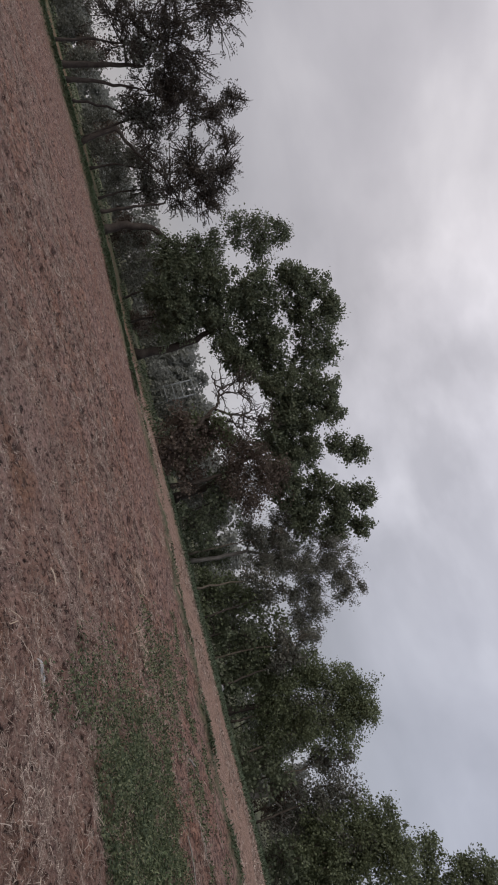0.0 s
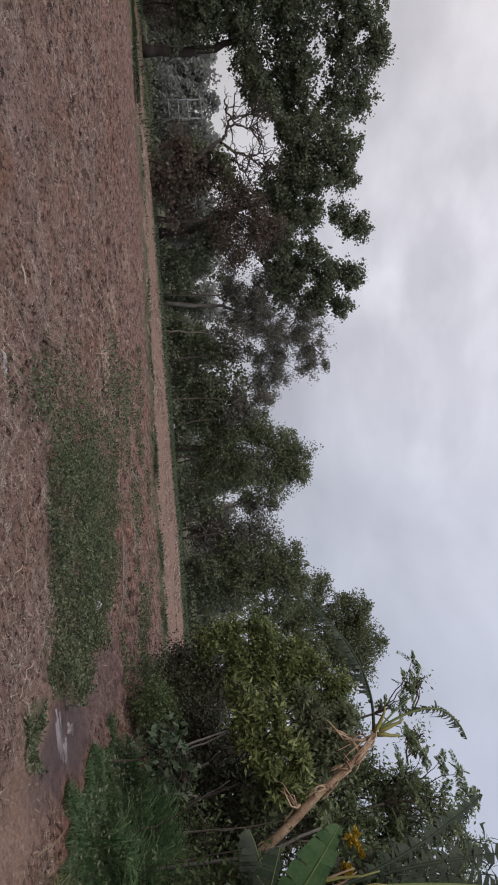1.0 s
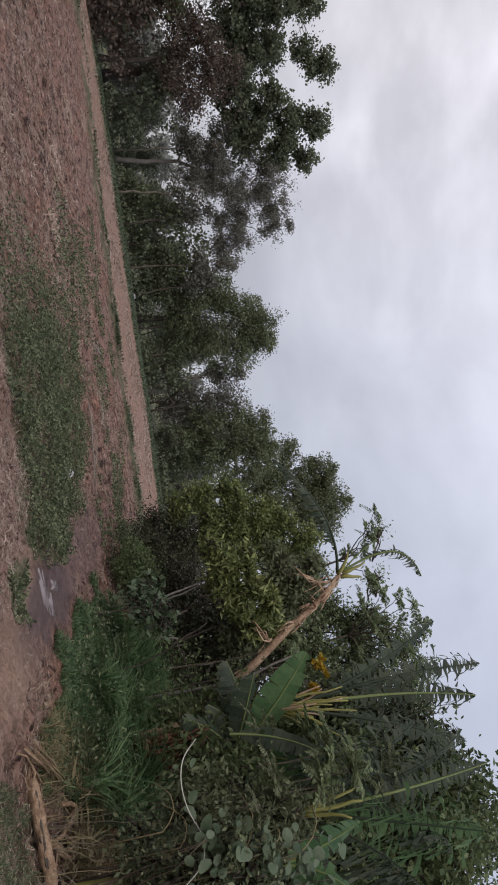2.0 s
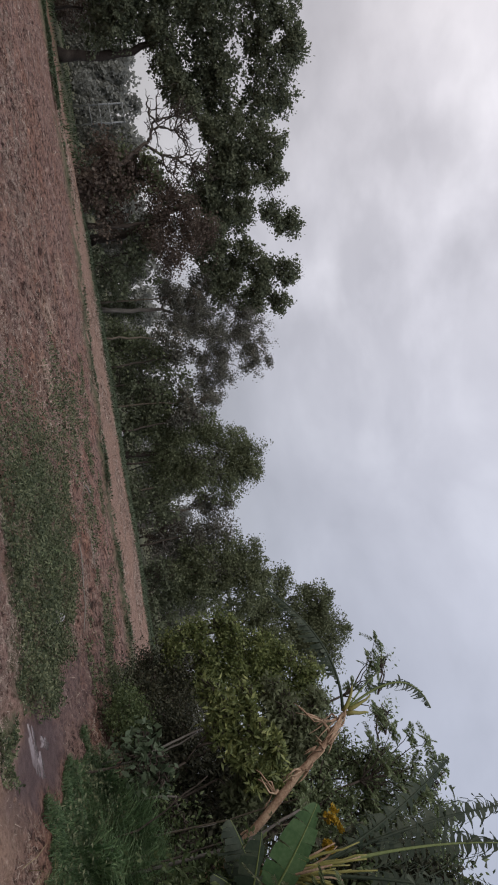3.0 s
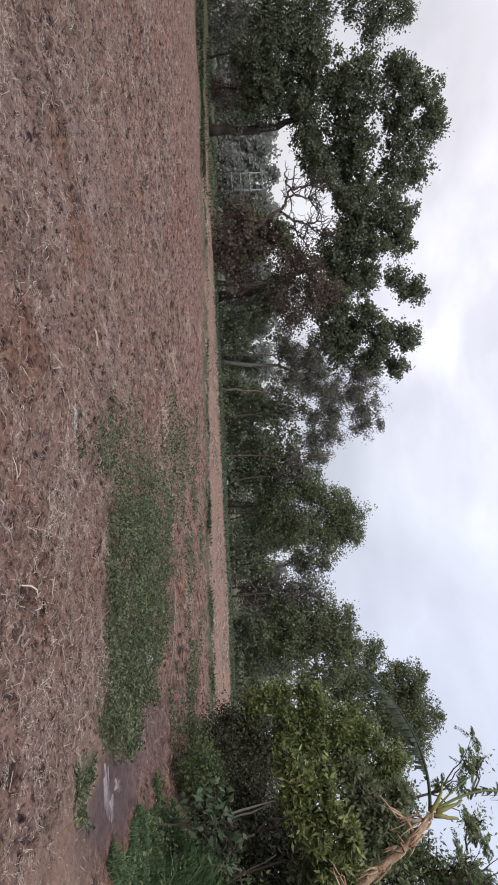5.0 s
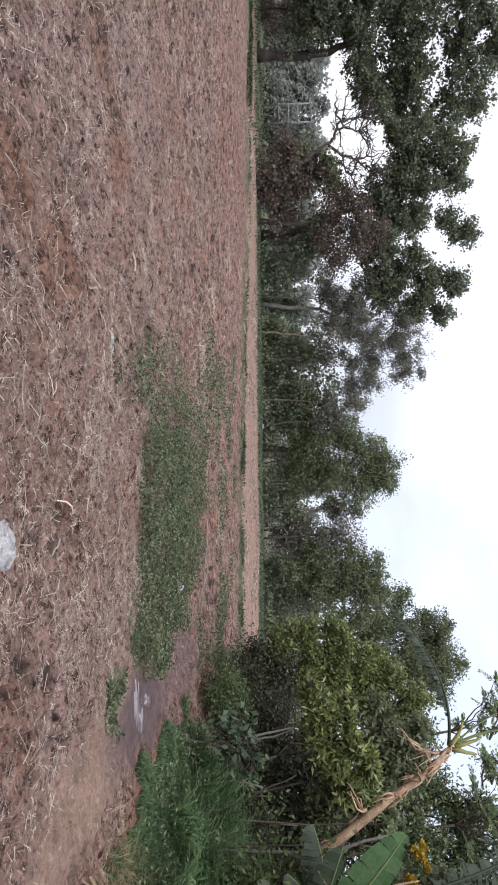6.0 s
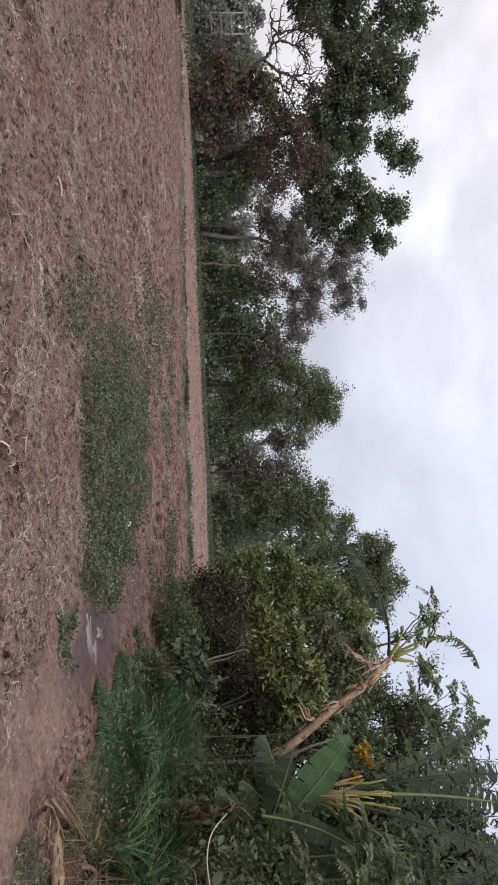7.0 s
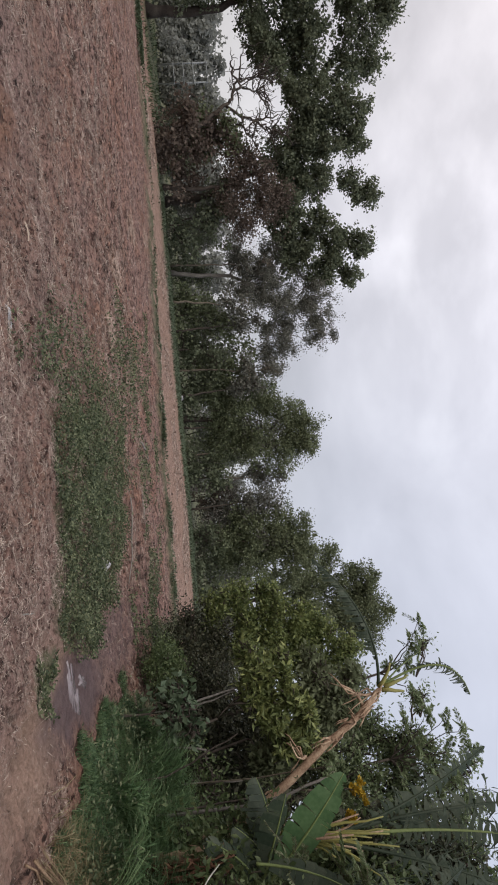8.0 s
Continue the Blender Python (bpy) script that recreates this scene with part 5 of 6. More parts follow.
b4 = banana("tall banana plant with pale midribs and shredded leaves", (5.58, 4.88, 0.84)[:2], [(5.62, 4.83, 1.52), (5.70, 4.74, 2.42)], 0.06, 360, True)
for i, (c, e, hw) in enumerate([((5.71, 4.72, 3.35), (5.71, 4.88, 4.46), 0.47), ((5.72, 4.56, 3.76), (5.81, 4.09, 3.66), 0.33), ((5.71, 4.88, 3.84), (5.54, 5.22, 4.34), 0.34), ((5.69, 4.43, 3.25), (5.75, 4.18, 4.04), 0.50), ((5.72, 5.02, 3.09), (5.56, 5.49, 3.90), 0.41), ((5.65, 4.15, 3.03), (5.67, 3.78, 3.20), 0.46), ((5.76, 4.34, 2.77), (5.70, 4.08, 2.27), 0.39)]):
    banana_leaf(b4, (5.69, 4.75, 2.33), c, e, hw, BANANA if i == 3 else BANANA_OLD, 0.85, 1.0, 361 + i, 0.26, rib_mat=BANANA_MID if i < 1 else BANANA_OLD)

for pa, pb in (((5.61, 4.68, 2.32), (5.55, 4.61, 2.96)), ((5.62, 4.67, 2.32), (5.55, 4.45, 2.80)), ((5.61, 4.69, 2.35), (5.62, 4.84, 2.98))):
    put("stalk", tube(bent(pa, pb, 6, 0.04, 0.01), np.linspace(0.03, 0.01, 6), 6), BANANA_RIB, b4)

b5 = banana("small banana sucker with bright green torn leaf", (5.05, 3.95, 1.02)[:2], [(5.09, 3.89, 1.48), (5.14, 3.84, 1.95)], 0.05, 370, False)
banana_leaf(b5, (5.14, 3.83, 2.00), (5.02, 3.82, 2.43), (4.87, 3.85, 2.70), 0.20, BANANA, 0.5, 0.5, 371, 0.1)
banana_leaf(b5, (5.14, 3.83, 2.00), (5.11, 3.70, 2.39), (5.17, 3.44, 2.55), 0.20, BANANA, 0.5, 0.5, 372, 0.1)

# yellow flower heads
for i, (c, rr) in enumerate([((5.65, 6.87, 3.08), 0.10), ((5.86, 6.57, 2.97), 0.12)]):
    fl = thing("flower_spray", c, "cluster of small yellow flowers in the thicket", "flowers", "yellow flower sprays")
    for k in range(5):
        h = np.array(c) + RNG.normal(0, rr * 0.5, 3)
        put("flower_head", leaf_cloud([(h, rr * 0.45, 1.0)], 70, 0.04, 0.5, 0.012, 0.2, 70, 0.5), FLOWER, fl)
    put("stalk", tube(bent((c[0] + 0.1, c[1] + 0.25, c[2] - 0.7), c, 6, 0.05, 0.01), np.linspace(0.012, 0.006, 6), 5), TWIG, fl)

# bare stems standing in the thicket
for i, (pa, pb, rr, m) in enumerate([((5.83, 9.53, 0.89), (5.66, 9.62, 1.83), 0.02, BARK_GREY), ((5.93, 9.58, 0.91), (5.76, 9.68, 1.77), 0.016, BARK_GREY), ((6.42, 8.42, 0.73), (6.46, 8.39, 1.73), 0.017, BARK_GREY), ((6.24, 9.03, 0.71), (6.31, 8.98, 1.21), 0.022, BARK_GREY), ((5.84, 7.11, 0.76), (5.90, 7.31, 1.97), 0.014, BARK), ((5.86, 7.84, 0.67), (5.50, 8.08, 1.71), 0.012, BARK), ((5.80, 7.01, 1.94), (5.64, 7.13, 2.78), 0.022, BARK_GREY), ((6.58, 9.05, 0.69), (6.63, 9.25, 1.34), 0.014, BARK_GREY)]):
    foot = (pa[0], pa[1], float(height(pa[0], pa[1])) - 0.05)
    st = thing("dead_sapling", foot, "dead bare leaning sapling in the thicket", "sapling", "dead saplings")
    put("stem", tube(np.concatenate([bent(foot, pa, 3, 0, 0.01)[:-1], bent(pa, pb, 7, 0.02, 0.007)]), np.linspace(rr * 1.2, rr * 0.7, 9), 7, 0.2), m, st, shade=True)

# creeping vine and round-leaved plants nearest the walker
def round_leaves(centres, size, rng):
    """Rounded leaves with a shallow cup."""
    vs, ts, n = [], [], 9
    for c in centres:
        nrm = unit(rng.normal(size=3) * 0.55 + np.array([-0.5, -0.7, 0.6]))
        a = unit(np.cross(nrm, rng.normal(size=3)))
        b = np.cross(nrm, a)
        s = size * (0.6 + 0.7 * rng.random())
        ang = np.arange(n) * 2 * math.pi / n
        rim = c + s * (np.cos(ang)[:, None] * a * 1.1 + np.sin(ang)[:, None] * b * 0.9) + nrm * s * 0.18 * np.cos(2 * ang)[:, None]
        v = np.concatenate([c[None], rim])
        vs.append(v), ts.append(np.array([(0, 1 + j, 1 + (j + 1) % n) for j in range(n)]))
    return join(*zip(vs, ts))


rr_ = np.random.default_rng(80)
vine_line = [(4.08, 4.27, 1.43), (4.16, 4.20, 1.31), (4.21, 4.08, 1.27), (4.27, 3.94, 1.27), (4.34, 3.79, 1.31), (4.40, 3.64, 1.40), (4.44, 3.51, 1.40), (4.45, 3.41, 1.36), (4.52, 3.33, 1.20)]
for _ in range(3):
    vine_line = [vine_line[0]] + [tuple(np.array(p) * k + np.array(q) * (1 - k)) for p, q in zip(vine_line[:-1], vine_line[1:]) for k in (0.75, 0.25)] + [vine_line[-1]]
vine = thing("climbing_vine", (vine_line[-1][0] * 1.15, vine_line[-1][1] * 1.15, 0.2), "pale curving vine with small round leaves", "vine")
put("stem", tube(vine_line + [(vine_line[-1][0] * 1.15, vine_line[-1][1] * 1.15, 0.2)], 0.0052, 6), VINE_PALE, vine, shade=True)
put("leaves", round_leaves([np.array(q) + rr_.normal(0, 0.04, 3) for q in ((4.59, 3.88, 1.42), (4.64, 3.83, 1.46), (4.68, 3.77, 1.42), (4.58, 4.05, 1.36), (4.40, 4.39, 1.33), (4.59, 3.88, 1.32), (4.44, 4.35, 1.30), (4.54, 4.24, 1.26), (4.62, 3.85, 1.36), (4.64, 3.67, 1.38))], 0.035, rr_), LEAF_ROUND, vine)
put("leaves", round_leaves([np.array(q) for q in ((4.36, 3.69, 1.44), (4.42, 3.62, 1.46), (4.42, 3.53, 1.47), (4.52, 4.11, 1.34), (4.67, 3.63, 1.36), (4.52, 3.97, 1.31))], 0.075, rr_), LEAF_ROUND, vine)
for i, (c, rad, cnt) in enumerate([((4.57, 3.59, 1.67), 0.3, 70), ((4.56, 3.43, 1.91), 0.28, 60), ((4.46, 3.41, 1.45), 0.25, 50), ((4.69, 3.42, 2.16), 0.3, 60)]):
    foot = np.array([c[0] * 1.16, c[1] * 1.16, float(height(c[0] * 1.16, c[1] * 1.16))])
    pl = thing("round_leaved_plant", tuple(foot), "grey-green plant with rounded leaves", "plant", "round-leaved plants")
    pts = [np.array(c) + unit(rr_.normal(size=3)) * rad * rr_.random() ** 0.5 for _ in range(cnt // 2)]
    put("leaves", round_leaves(pts, 0.045, rr_), LEAF_ROUND, pl)
    put("stem", join(*[tube(bent(foot + rr_.normal(0, 0.1, 3) * np.array([1, 1, 0]), q, 5, 0.05, 0.02, rr_), [0.008, 0.007, 0.006, 0.005, 0.004], 4) for q in pts[::4]]), TWIG, pl)
for i, (pa, pb) in enumerate([((4.54, 3.46, 1.75), (4.58, 3.74, 1.96)), ((4.49, 3.37, 1.57), (4.50, 3.99, 1.75)), ((4.43, 3.76, 1.09), (4.34, 4.16, 1.05)), ((4.51, 3.66, 1.21), (4.46, 4.04, 1.08)), ((4.65, 3.49, 2.09), (4.66, 3.95, 2.28))]):
    foot = (pa[0] * 1.15, pa[1] * 1.15, float(height(pa[0] * 1.15, pa[1] * 1.15)))
    tw = thing("thin_twig", foot, "thin pale arching twig with tiny leaves", "twig", "pale twigs")
    put("stem", tube(np.concatenate([[foot], bent(pa, pb, 7, 0.12, 0.008, rr_)]), np.linspace(0.006, 0.003, 8), 5), GRASS_DRY, tw)

def fern_fronds(c, count, length, leaflet, rng, up=0.5):
    """Arching fronds with paired leaflets, out of one crown: stems and leaflets."""
    stems, cards = [], []
    for _ in range(count):
        d = unit(rng.normal(size=3) * np.array([1, 1, 0.5]) + np.array([-0.35, -0.5, up]))
        l = length * (0.6 + 0.6 * rng.random())
        line = bent(c, np.asarray(c) + d * l, 9, 0.0, 0.006, rng)
        line[:, 2] -= 0.35 * l * np.linspace(0, 1, 9) ** 2
        stems.append(tube(line, np.linspace(0.006, 0.002, 9), 3))
        k = np.linspace(0.18, 0.98, 15)
        p = np.stack([np.interp(k, np.linspace(0, 1, 9), line[:, j]) for j in range(3)], 1)
        t = unit(np.gradient(p, axis=0))
        side = unit(np.cross(t, rng.normal(size=3) * 0.3 + np.array([0.2, 0.2, 1.0])))
        for sg in (-1, 1):
            cards.append(leaf_cards(p, unit(side * sg + t * 0.5 - np.array([0, 0, 0.25])), leaflet * l * (1.15 - 0.6 * k), leaflet * l * 0.13, rng))
    return join(*stems), join(*cards)


for i, (c, n, l, m) in enumerate([((5.37, 5.11, 2.75), 16, 0.42, LEAF_SPRAY), ((5.44, 4.89, 2.93), 16, 0.42, LEAF_SPRAY), ((5.34, 4.69, 2.56), 14, 0.36, LEAF_SPRAY), ((5.21, 4.69, 2.09), 12, 0.36, LEAF_GREEN), ((5.00, 4.32, 1.88), 12, 0.32, LEAF_GREEN), ((4.62, 3.52, 1.66), 10, 0.3, LEAF_SPRAY),
                                 ((5.58, 5.75, 2.12), 12, 0.4, LEAF_GREEN), ((5.89, 5.13, 3.38), 14, 0.5, LEAF_GREEN), ((5.73, 5.74, 2.64), 12, 0.4, LEAF_SHRUB), ((5.31, 4.88, 1.66), 10, 0.34, LEAF_SHRUB), ((5.76, 6.66, 2.48), 12, 0.4, LEAF_GREEN), ((5.90, 7.69, 2.96), 12, 0.4, LEAF_SPRAY)]):
    rf = np.random.default_rng(820 + i)
    foot = (c[0] * 1.12, c[1] * 1.12, float(height(c[0] * 1.12, c[1] * 1.12)))
    fp = thing("feathery_plant", foot, "leafy plant with feathery paired leaflets in the thicket", "plant", "feathery plants")
    fs, fl_ = fern_fronds(c, n, l, 0.24, rf)
    put("stem", join(tube(bent(foot, c, 6, 0.05, 0.02, rf), np.linspace(0.014, 0.008, 6), 5), fs), TWIG, fp)
    put("fronds", fl_, m, fp)

# open branches with rosettes of paired leaves, standing against the sky
rs_ = np.random.default_rng(860)
for foot_s, crotch, sprays in [((8.6, 9.9), (7.75, 10.2, 4.5), [(7.23, 10.37, 5.6), (7.35, 10.29, 5.92), (7.68, 10.05, 5.95), (7.65, 10.07, 5.5), (8.16, 9.68, 5.62), (8.14, 9.69, 5.2), (7.13, 10.44, 5.28), (7.15, 10.43, 4.85), (7.55, 10.15, 4.95), (7.86, 9.92, 5.15), (7.97, 9.83, 4.6)]),
                               ((7.4, 11.2), (6.5, 11.0, 4.6), [(5.67, 11.27, 5.5), (5.95, 11.13, 5.25), (6.14, 11.03, 5.38), (6.31, 10.94, 5.1), (6.84, 10.63, 5.1), (6.3, 11.0, 4.8)])]:
    foot = np.array([*foot_s, float(height(*foot_s))])
    sh = thing("open_shrub", tuple(foot), "tall open shrub with rosettes of long leaves against the sky", "shrub", "thicket beside the track")
    put("stem", tube(bent(foot, crotch, 9, 0.1, 0.04, rs_), np.linspace(0.045, 0.022, 9), 7, 0.2, rs_), BARK, sh, shade=True)
    for c in sprays:
        put("branch", tube(bent(crotch, c, 8, 0.12, 0.025, rs_), np.linspace(0.016, 0.005, 8), 5, 0.2, rs_), BARK, sh)
        fs, fl_ = fern_fronds(c, 7, 0.38, 0.3, rs_, 0.7)
        put("twigs", fs, TWIG, sh)
        put("leaves", fl_, LEAF_SPRAY, sh)

# ---- weeds, grass and litter on the ground ----
def scatter(n, xr, yr, keep, rng):
    """Places over the plan, where keep(x, y) gives a share."""
    x, y = rng.uniform(*xr, n), rng.uniform(*yr, n)
    ok = rng.random(n) < keep(x, y)
    x, y = x[ok], y[ok]
    return np.stack([x, y, height(x, y)], 1)


rg = np.random.default_rng(90)


def mound(x, y):
    """How high the verge growth stands, rising from its front edge to the thicket."""
    return 0.5 * berm(x, y) * (0.6 + 0.8 * vnoise(x * 1.1, y * 1.1, 46))


def patch_keep(poly, edge=0.7, gaps=0.65):
    def keep(x, y):
        jx = (vnoise(x * 2.2, y * 2.2, 31) - 0.5) * edge * 2
        jy = (vnoise(x * 2.2 + 9, y * 2.2, 32) - 0.5) * edge * 2
        return inside(x + jx, y + jy, poly) * (1 - gaps * smooth(0.35, 0.7, 0.5 * vnoise(x * 1.3, y * 1.3, 33) + 0.5 * vnoise(x * 4.3, y * 4.3, 35)))
    return keep


def weed_keep(x, y):
    jx = (vnoise(x * 1.6, y * 1.6, 31) - 0.5) * 0.5 + (vnoise(x * 6, y * 6, 30) - 0.5) * 0.4
    jy = (vnoise(x * 1.6 + 9, y * 1.6, 32) - 0.5) * 0.45 + (vnoise(x * 6 + 9, y * 6, 29) - 0.5) * 0.4
    rows = 0.5 * vnoise(x * 0.9, y * 3.4, 33) + 0.5 * vnoise(x * 4.3, y * 5.3, 35)
    dense = smooth(-0.2, 1.0, x - 0.16 * (y - 7.5))
    loose = smooth(8.2, 11.5, y)
    return inside(x + jx, y + jy, WEED_PATCH) * (1 - (0.35 + 0.6 * np.maximum(loose, 1 - dense)) * smooth(0.36, 0.6, rows)) * (0.28 + 0.72 * dense) * (1 - 0.4 * loose)


def weeds(name, label, poly, n, box, size, tall, material, seed, edge=0.45, aspect=0.3, up=0.25):
    rng = np.random.default_rng(seed)
    p = scatter(n, box[0], box[1], weed_keep if poly is WEED_PATCH else patch_keep(poly, edge), rng)
    if poly is VERGE:
        p = p[rng.random(len(p)) < 0.3 + 0.7 * smooth(4.7, 5.7, p[:, 1])]
        p[:, 2] += mound(p[:, 0], p[:, 1]) * rng.random(len(p)) ** 0.35
    lump = 0.2 + 1.5 * smooth(0.3, 0.75, vnoise(p[:, 0] * 3.6, p[:, 1] * 3.6, 34))
    p[:, 2] += tall * lump * rng.random(len(p)) ** 0.7
    d = unit(rng.normal(size=p.shape) * np.array([1, 1, 0.45]) + np.array([0, 0, up]))
    ob = put(name, leaf_cards(p, d, size * (0.6 + 0.8 * rng.random(len(p))), size * aspect, rng), material)
    return tagged(ob, label, "weeds", kind="stuff")


weeds("weed_patch", "low dense patch of creeping green weeds on the field", WEED_PATCH, 175000, ((-1.2, 4.4), (5.0, 12.8)), 0.038, 0.15, LEAF_WEED, 91)
weeds("weed_patch", "small patch of creeping green weeds by the wheel track", WEED_SMALL, 7000, ((2.2, 3.6), (4.6, 5.9)), 0.045, 0.08, LEAF_WEED, 92, 0.12)
weeds("weed_patch", "brighter yellow-green weeds among the creeping patch", [(1.68, 7.76), (1.78, 8.59), (2.42, 9.19), (2.26, 8.04)], 4200, ((1.2, 3.6), (6.5, 10.5)), 0.07, 0.16, LEAF_SPRAY, 93)
p = scatter(60000, (-1.5, 8), (11, 20), lambda x, y: 0.7 * smooth(0.5, 0.72 + 0.25 * smooth(2.0, -1.0, x), 0.6 * vnoise(x * 0.7, y * 0.7, 36) + 0.4 * vnoise(x * 3, y * 3, 43)) * (y < 0.5 + np.interp(x, [b[0] for b in BUND], [b[1] for b in BUND])), rg)
p[:, 2] += 0.07 * rg.random(len(p))
tagged(put("weed_tufts", leaf_cards(p, unit(rg.normal(size=p.shape) + np.array([0, 0, 0.2])), 0.06, 0.018, rg), LEAF_WEED), "scattered low green weeds on the field", "weeds", kind="stuff")

far = scatter(120000, (3.8, 7.6), (4.2, 10.2), lambda x, y: patch_keep(VERGE, 0.3, 0.4)(x, y) * (0.35 + 0.65 * smooth(4.7, 5.7, y)), rg)
far[:, 2] += 0.8 * mound(far[:, 0], far[:, 1]) * rg.random(len(far)) ** 0.5
hgt = 0.06 + 0.09 * smooth(0.0, 0.5, berm(far[:, 0], far[:, 1])) * (0.25 + 1.2 * vnoise(far[:, 0] * 2.2, far[:, 1] * 2.2, 37))
tagged(put("verge_grass", blades(far, hgt, 1.3, 0.0045, rg, True), GRASS), "fine dark-green grass matted over the verge", "grass", kind="stuff")
weeds("verge_weeds", "small broad-leaved weeds growing through the verge grass", VERGE, 16000, ((3.8, 7.6), (4.2, 10.2)), 0.06, 0.26, LEAF_WEED, 99, 0.35, 0.2)
weeds("grass_mat", "short dark-green grass beside the log", NEAR_GRASS, 60000, ((2.5, 6.5), (2.6, 6)), 0.06, 0.05, LEAF_WEED, 97, 0.25, 0.06, 0.5)
weeds("weed_patch", "low dark weeds at the head of the wheel track", TRACK_GRASS, 30000, ((4, 11), (8, 18)), 0.07, 0.22, LEAF_WEED, 98, 0.3)
# skirt leaves carry the thicket's shade in their colour
weeds("thicket_skirt", "tangled waist-high weeds along the foot of the thicket", [(7.8, 5.0), (8.4, 7.0), (8.3, 9.5), (8.6, 12.0), (8.4, 14.5), (9.8, 15.5), (11.5, 13), (11, 8.5), (9.8, 5.4)], 9000, ((7.2, 12), (4.5, 16)), 0.09, 0.6, LEAF_INNER_SHADE, 96)
p = scatter(60000, (3.2, 6.2), (3.9, 9.5), lambda x, y: patch_keep(VERGE, 0.45, 0.75)(x, y) * (1 - smooth(0.1, 0.5, berm(x, y))) * (np.hypot(x - PUDDLE[0], y - PUDDLE[1]) > 0.75), rg)
tagged(put("verge_grass", blades(p, 0.055, 1.6, 0.004, rg, True), GRASS), "short sparse grass creeping from the verge onto the track", "grass", kind="stuff")
p = scatter(26000, (4.0, 7.2), (3.9, 6.2), lambda x, y: patch_keep(VERGE, 0.3, 0.6)(x, y) * smooth(6.2, 5.0, y), rg)
p[:, 2] += (0.05 + mound(p[:, 0], p[:, 1])) * rg.random(len(p)) ** 0.5
tagged(put("dry_grass", leaf_cards(p, unit(rg.normal(size=p.shape) * np.array([1, 1, 0.35])), 0.16, 0.0035, rg), GRASS_DRY), "thin dry brown grass matted through the verge", "grass", kind="stuff")
for i in range(84):
    c = scatter(60, (4.5, 7.4), (5.0, 9.8), lambda x, y: patch_keep(VERGE, 0.1, 0.2)(x, y) * smooth(0.05, 0.45, berm(x, y)), rg)[:1]
    c[0, 2] += 0.6 * float(mound(c[0, 0], c[0, 1]))
    nb = int(rg.integers(50, 110))
    q = np.repeat(c, nb, 0) + np.concatenate([rg.normal(0, 0.05, (nb, 2)), np.zeros((nb, 1))], 1)
    tf = thing("grass_tuft", tuple(c[0]), "arching tuft of long green grass blades", "grass tuft", "grass tufts")
    put("foliage", blades(q, 0.24 + 0.2 * rg.random(), 1.6, 0.0105, rg), GRASS_TUFT, tf)
for i, (c, n) in enumerate([((6.88, 7.15), 420), ((8.45, 8.36), 420), ((4.53, 4.80), 200), ((9.45, 8.76), 300), ((5.56, 4.94), 300), ((6.23, 5.04), 300)]):
    q = np.array([[c[0], c[1], float(height(*c))]]) + np.concatenate([rg.normal(0, 0.22, (n, 2)), np.zeros((n, 1))], 1)
    tf = thing("dry_grass_tuft", (c[0], c[1], float(height(*c))), "matted tuft of dry brown grass", "grass tuft", "dry grass tufts")
    put("foliage", blades(q, 0.15, 1.5, 0.004, rg), GRASS_DRY, tf)


def along(poly, n, width, rng, xlim):
    pts = []
    seg = [(a, b) for a, b in zip(poly[:-1], poly[1:])]
    w = np.array([math.dist(a, b) for a, b in seg])
    for k in rng.choice(len(seg), n, p=w / w.sum()):
        a, b = np.array(seg[k][0], float), np.array(seg[k][1], float)
        pts.append(a + (b - a) * rng.random())
    pts = np.array(pts)
    wl = width * (1 + 1.4 * smooth(-16, -30, pts[:, 0]))
    pts = pts + rng.normal(size=pts.shape) * wl[:, None]
    pts = pts[(pts[:, 0] > xlim[0]) & (pts[:, 0] < xlim[1])]
    return np.concatenate([pts, height(pts[:, 0], pts[:, 1])[:, None]], 1)


p = along(BUND, 34000, 0.26, rg, (-75, 10))
p = p[rg.random(len(p)) < 0.12 + 0.88 * smooth(0.4, 0.7, 0.6 * vnoise(p[:, 0] * 0.45, p[:, 1] * 0.45, 38) + 0.4 * vnoise(p[:, 0] * 2, p[:, 1] * 2, 39)) + 0.5 * smooth(-12, -20, p[:, 0])]
tagged(put("bund_grass", blades(p, 0.03 + 0.08 * vnoise(p[:, 0] * 0.9, p[:, 1] * 0.9, 47) + 0.06 * smooth(-12, -26, p[:, 0]), 2.6, 0.016, rg, True), GRASS_FAR), "green grass and weeds along the low earth bund", "grass", kind="stuff")
p = along(BUND[:6], 30000, 0.3, rg, (-75, -14))
tagged(put("bund_grass", blades(p, 0.04 + 0.13 * vnoise(p[:, 0] * 0.9, p[:, 1] * 0.9, 48), 2.6, 0.02, rg, True), GRASS_FAR), "thick dark-green grass covering the higher part of the bund", "grass", kind="stuff")
p = along([(-14, 46.5), (-8, 45.5), (0.6, 43.6), (10, 44), (17, 41), (24, 35)], 22000, 1.9, rg, (-13, 25))
tagged(put("far_verge_grass", blades(p, 0.13 * (0.4 + 1.1 * vnoise(p[:, 0] * 0.8, p[:, 1] * 0.8, 40)), 2.4, 0.024, rg, True), GRASS_VERGE), "tall dark-green grass along the foot of the trees", "grass", kind="stuff")


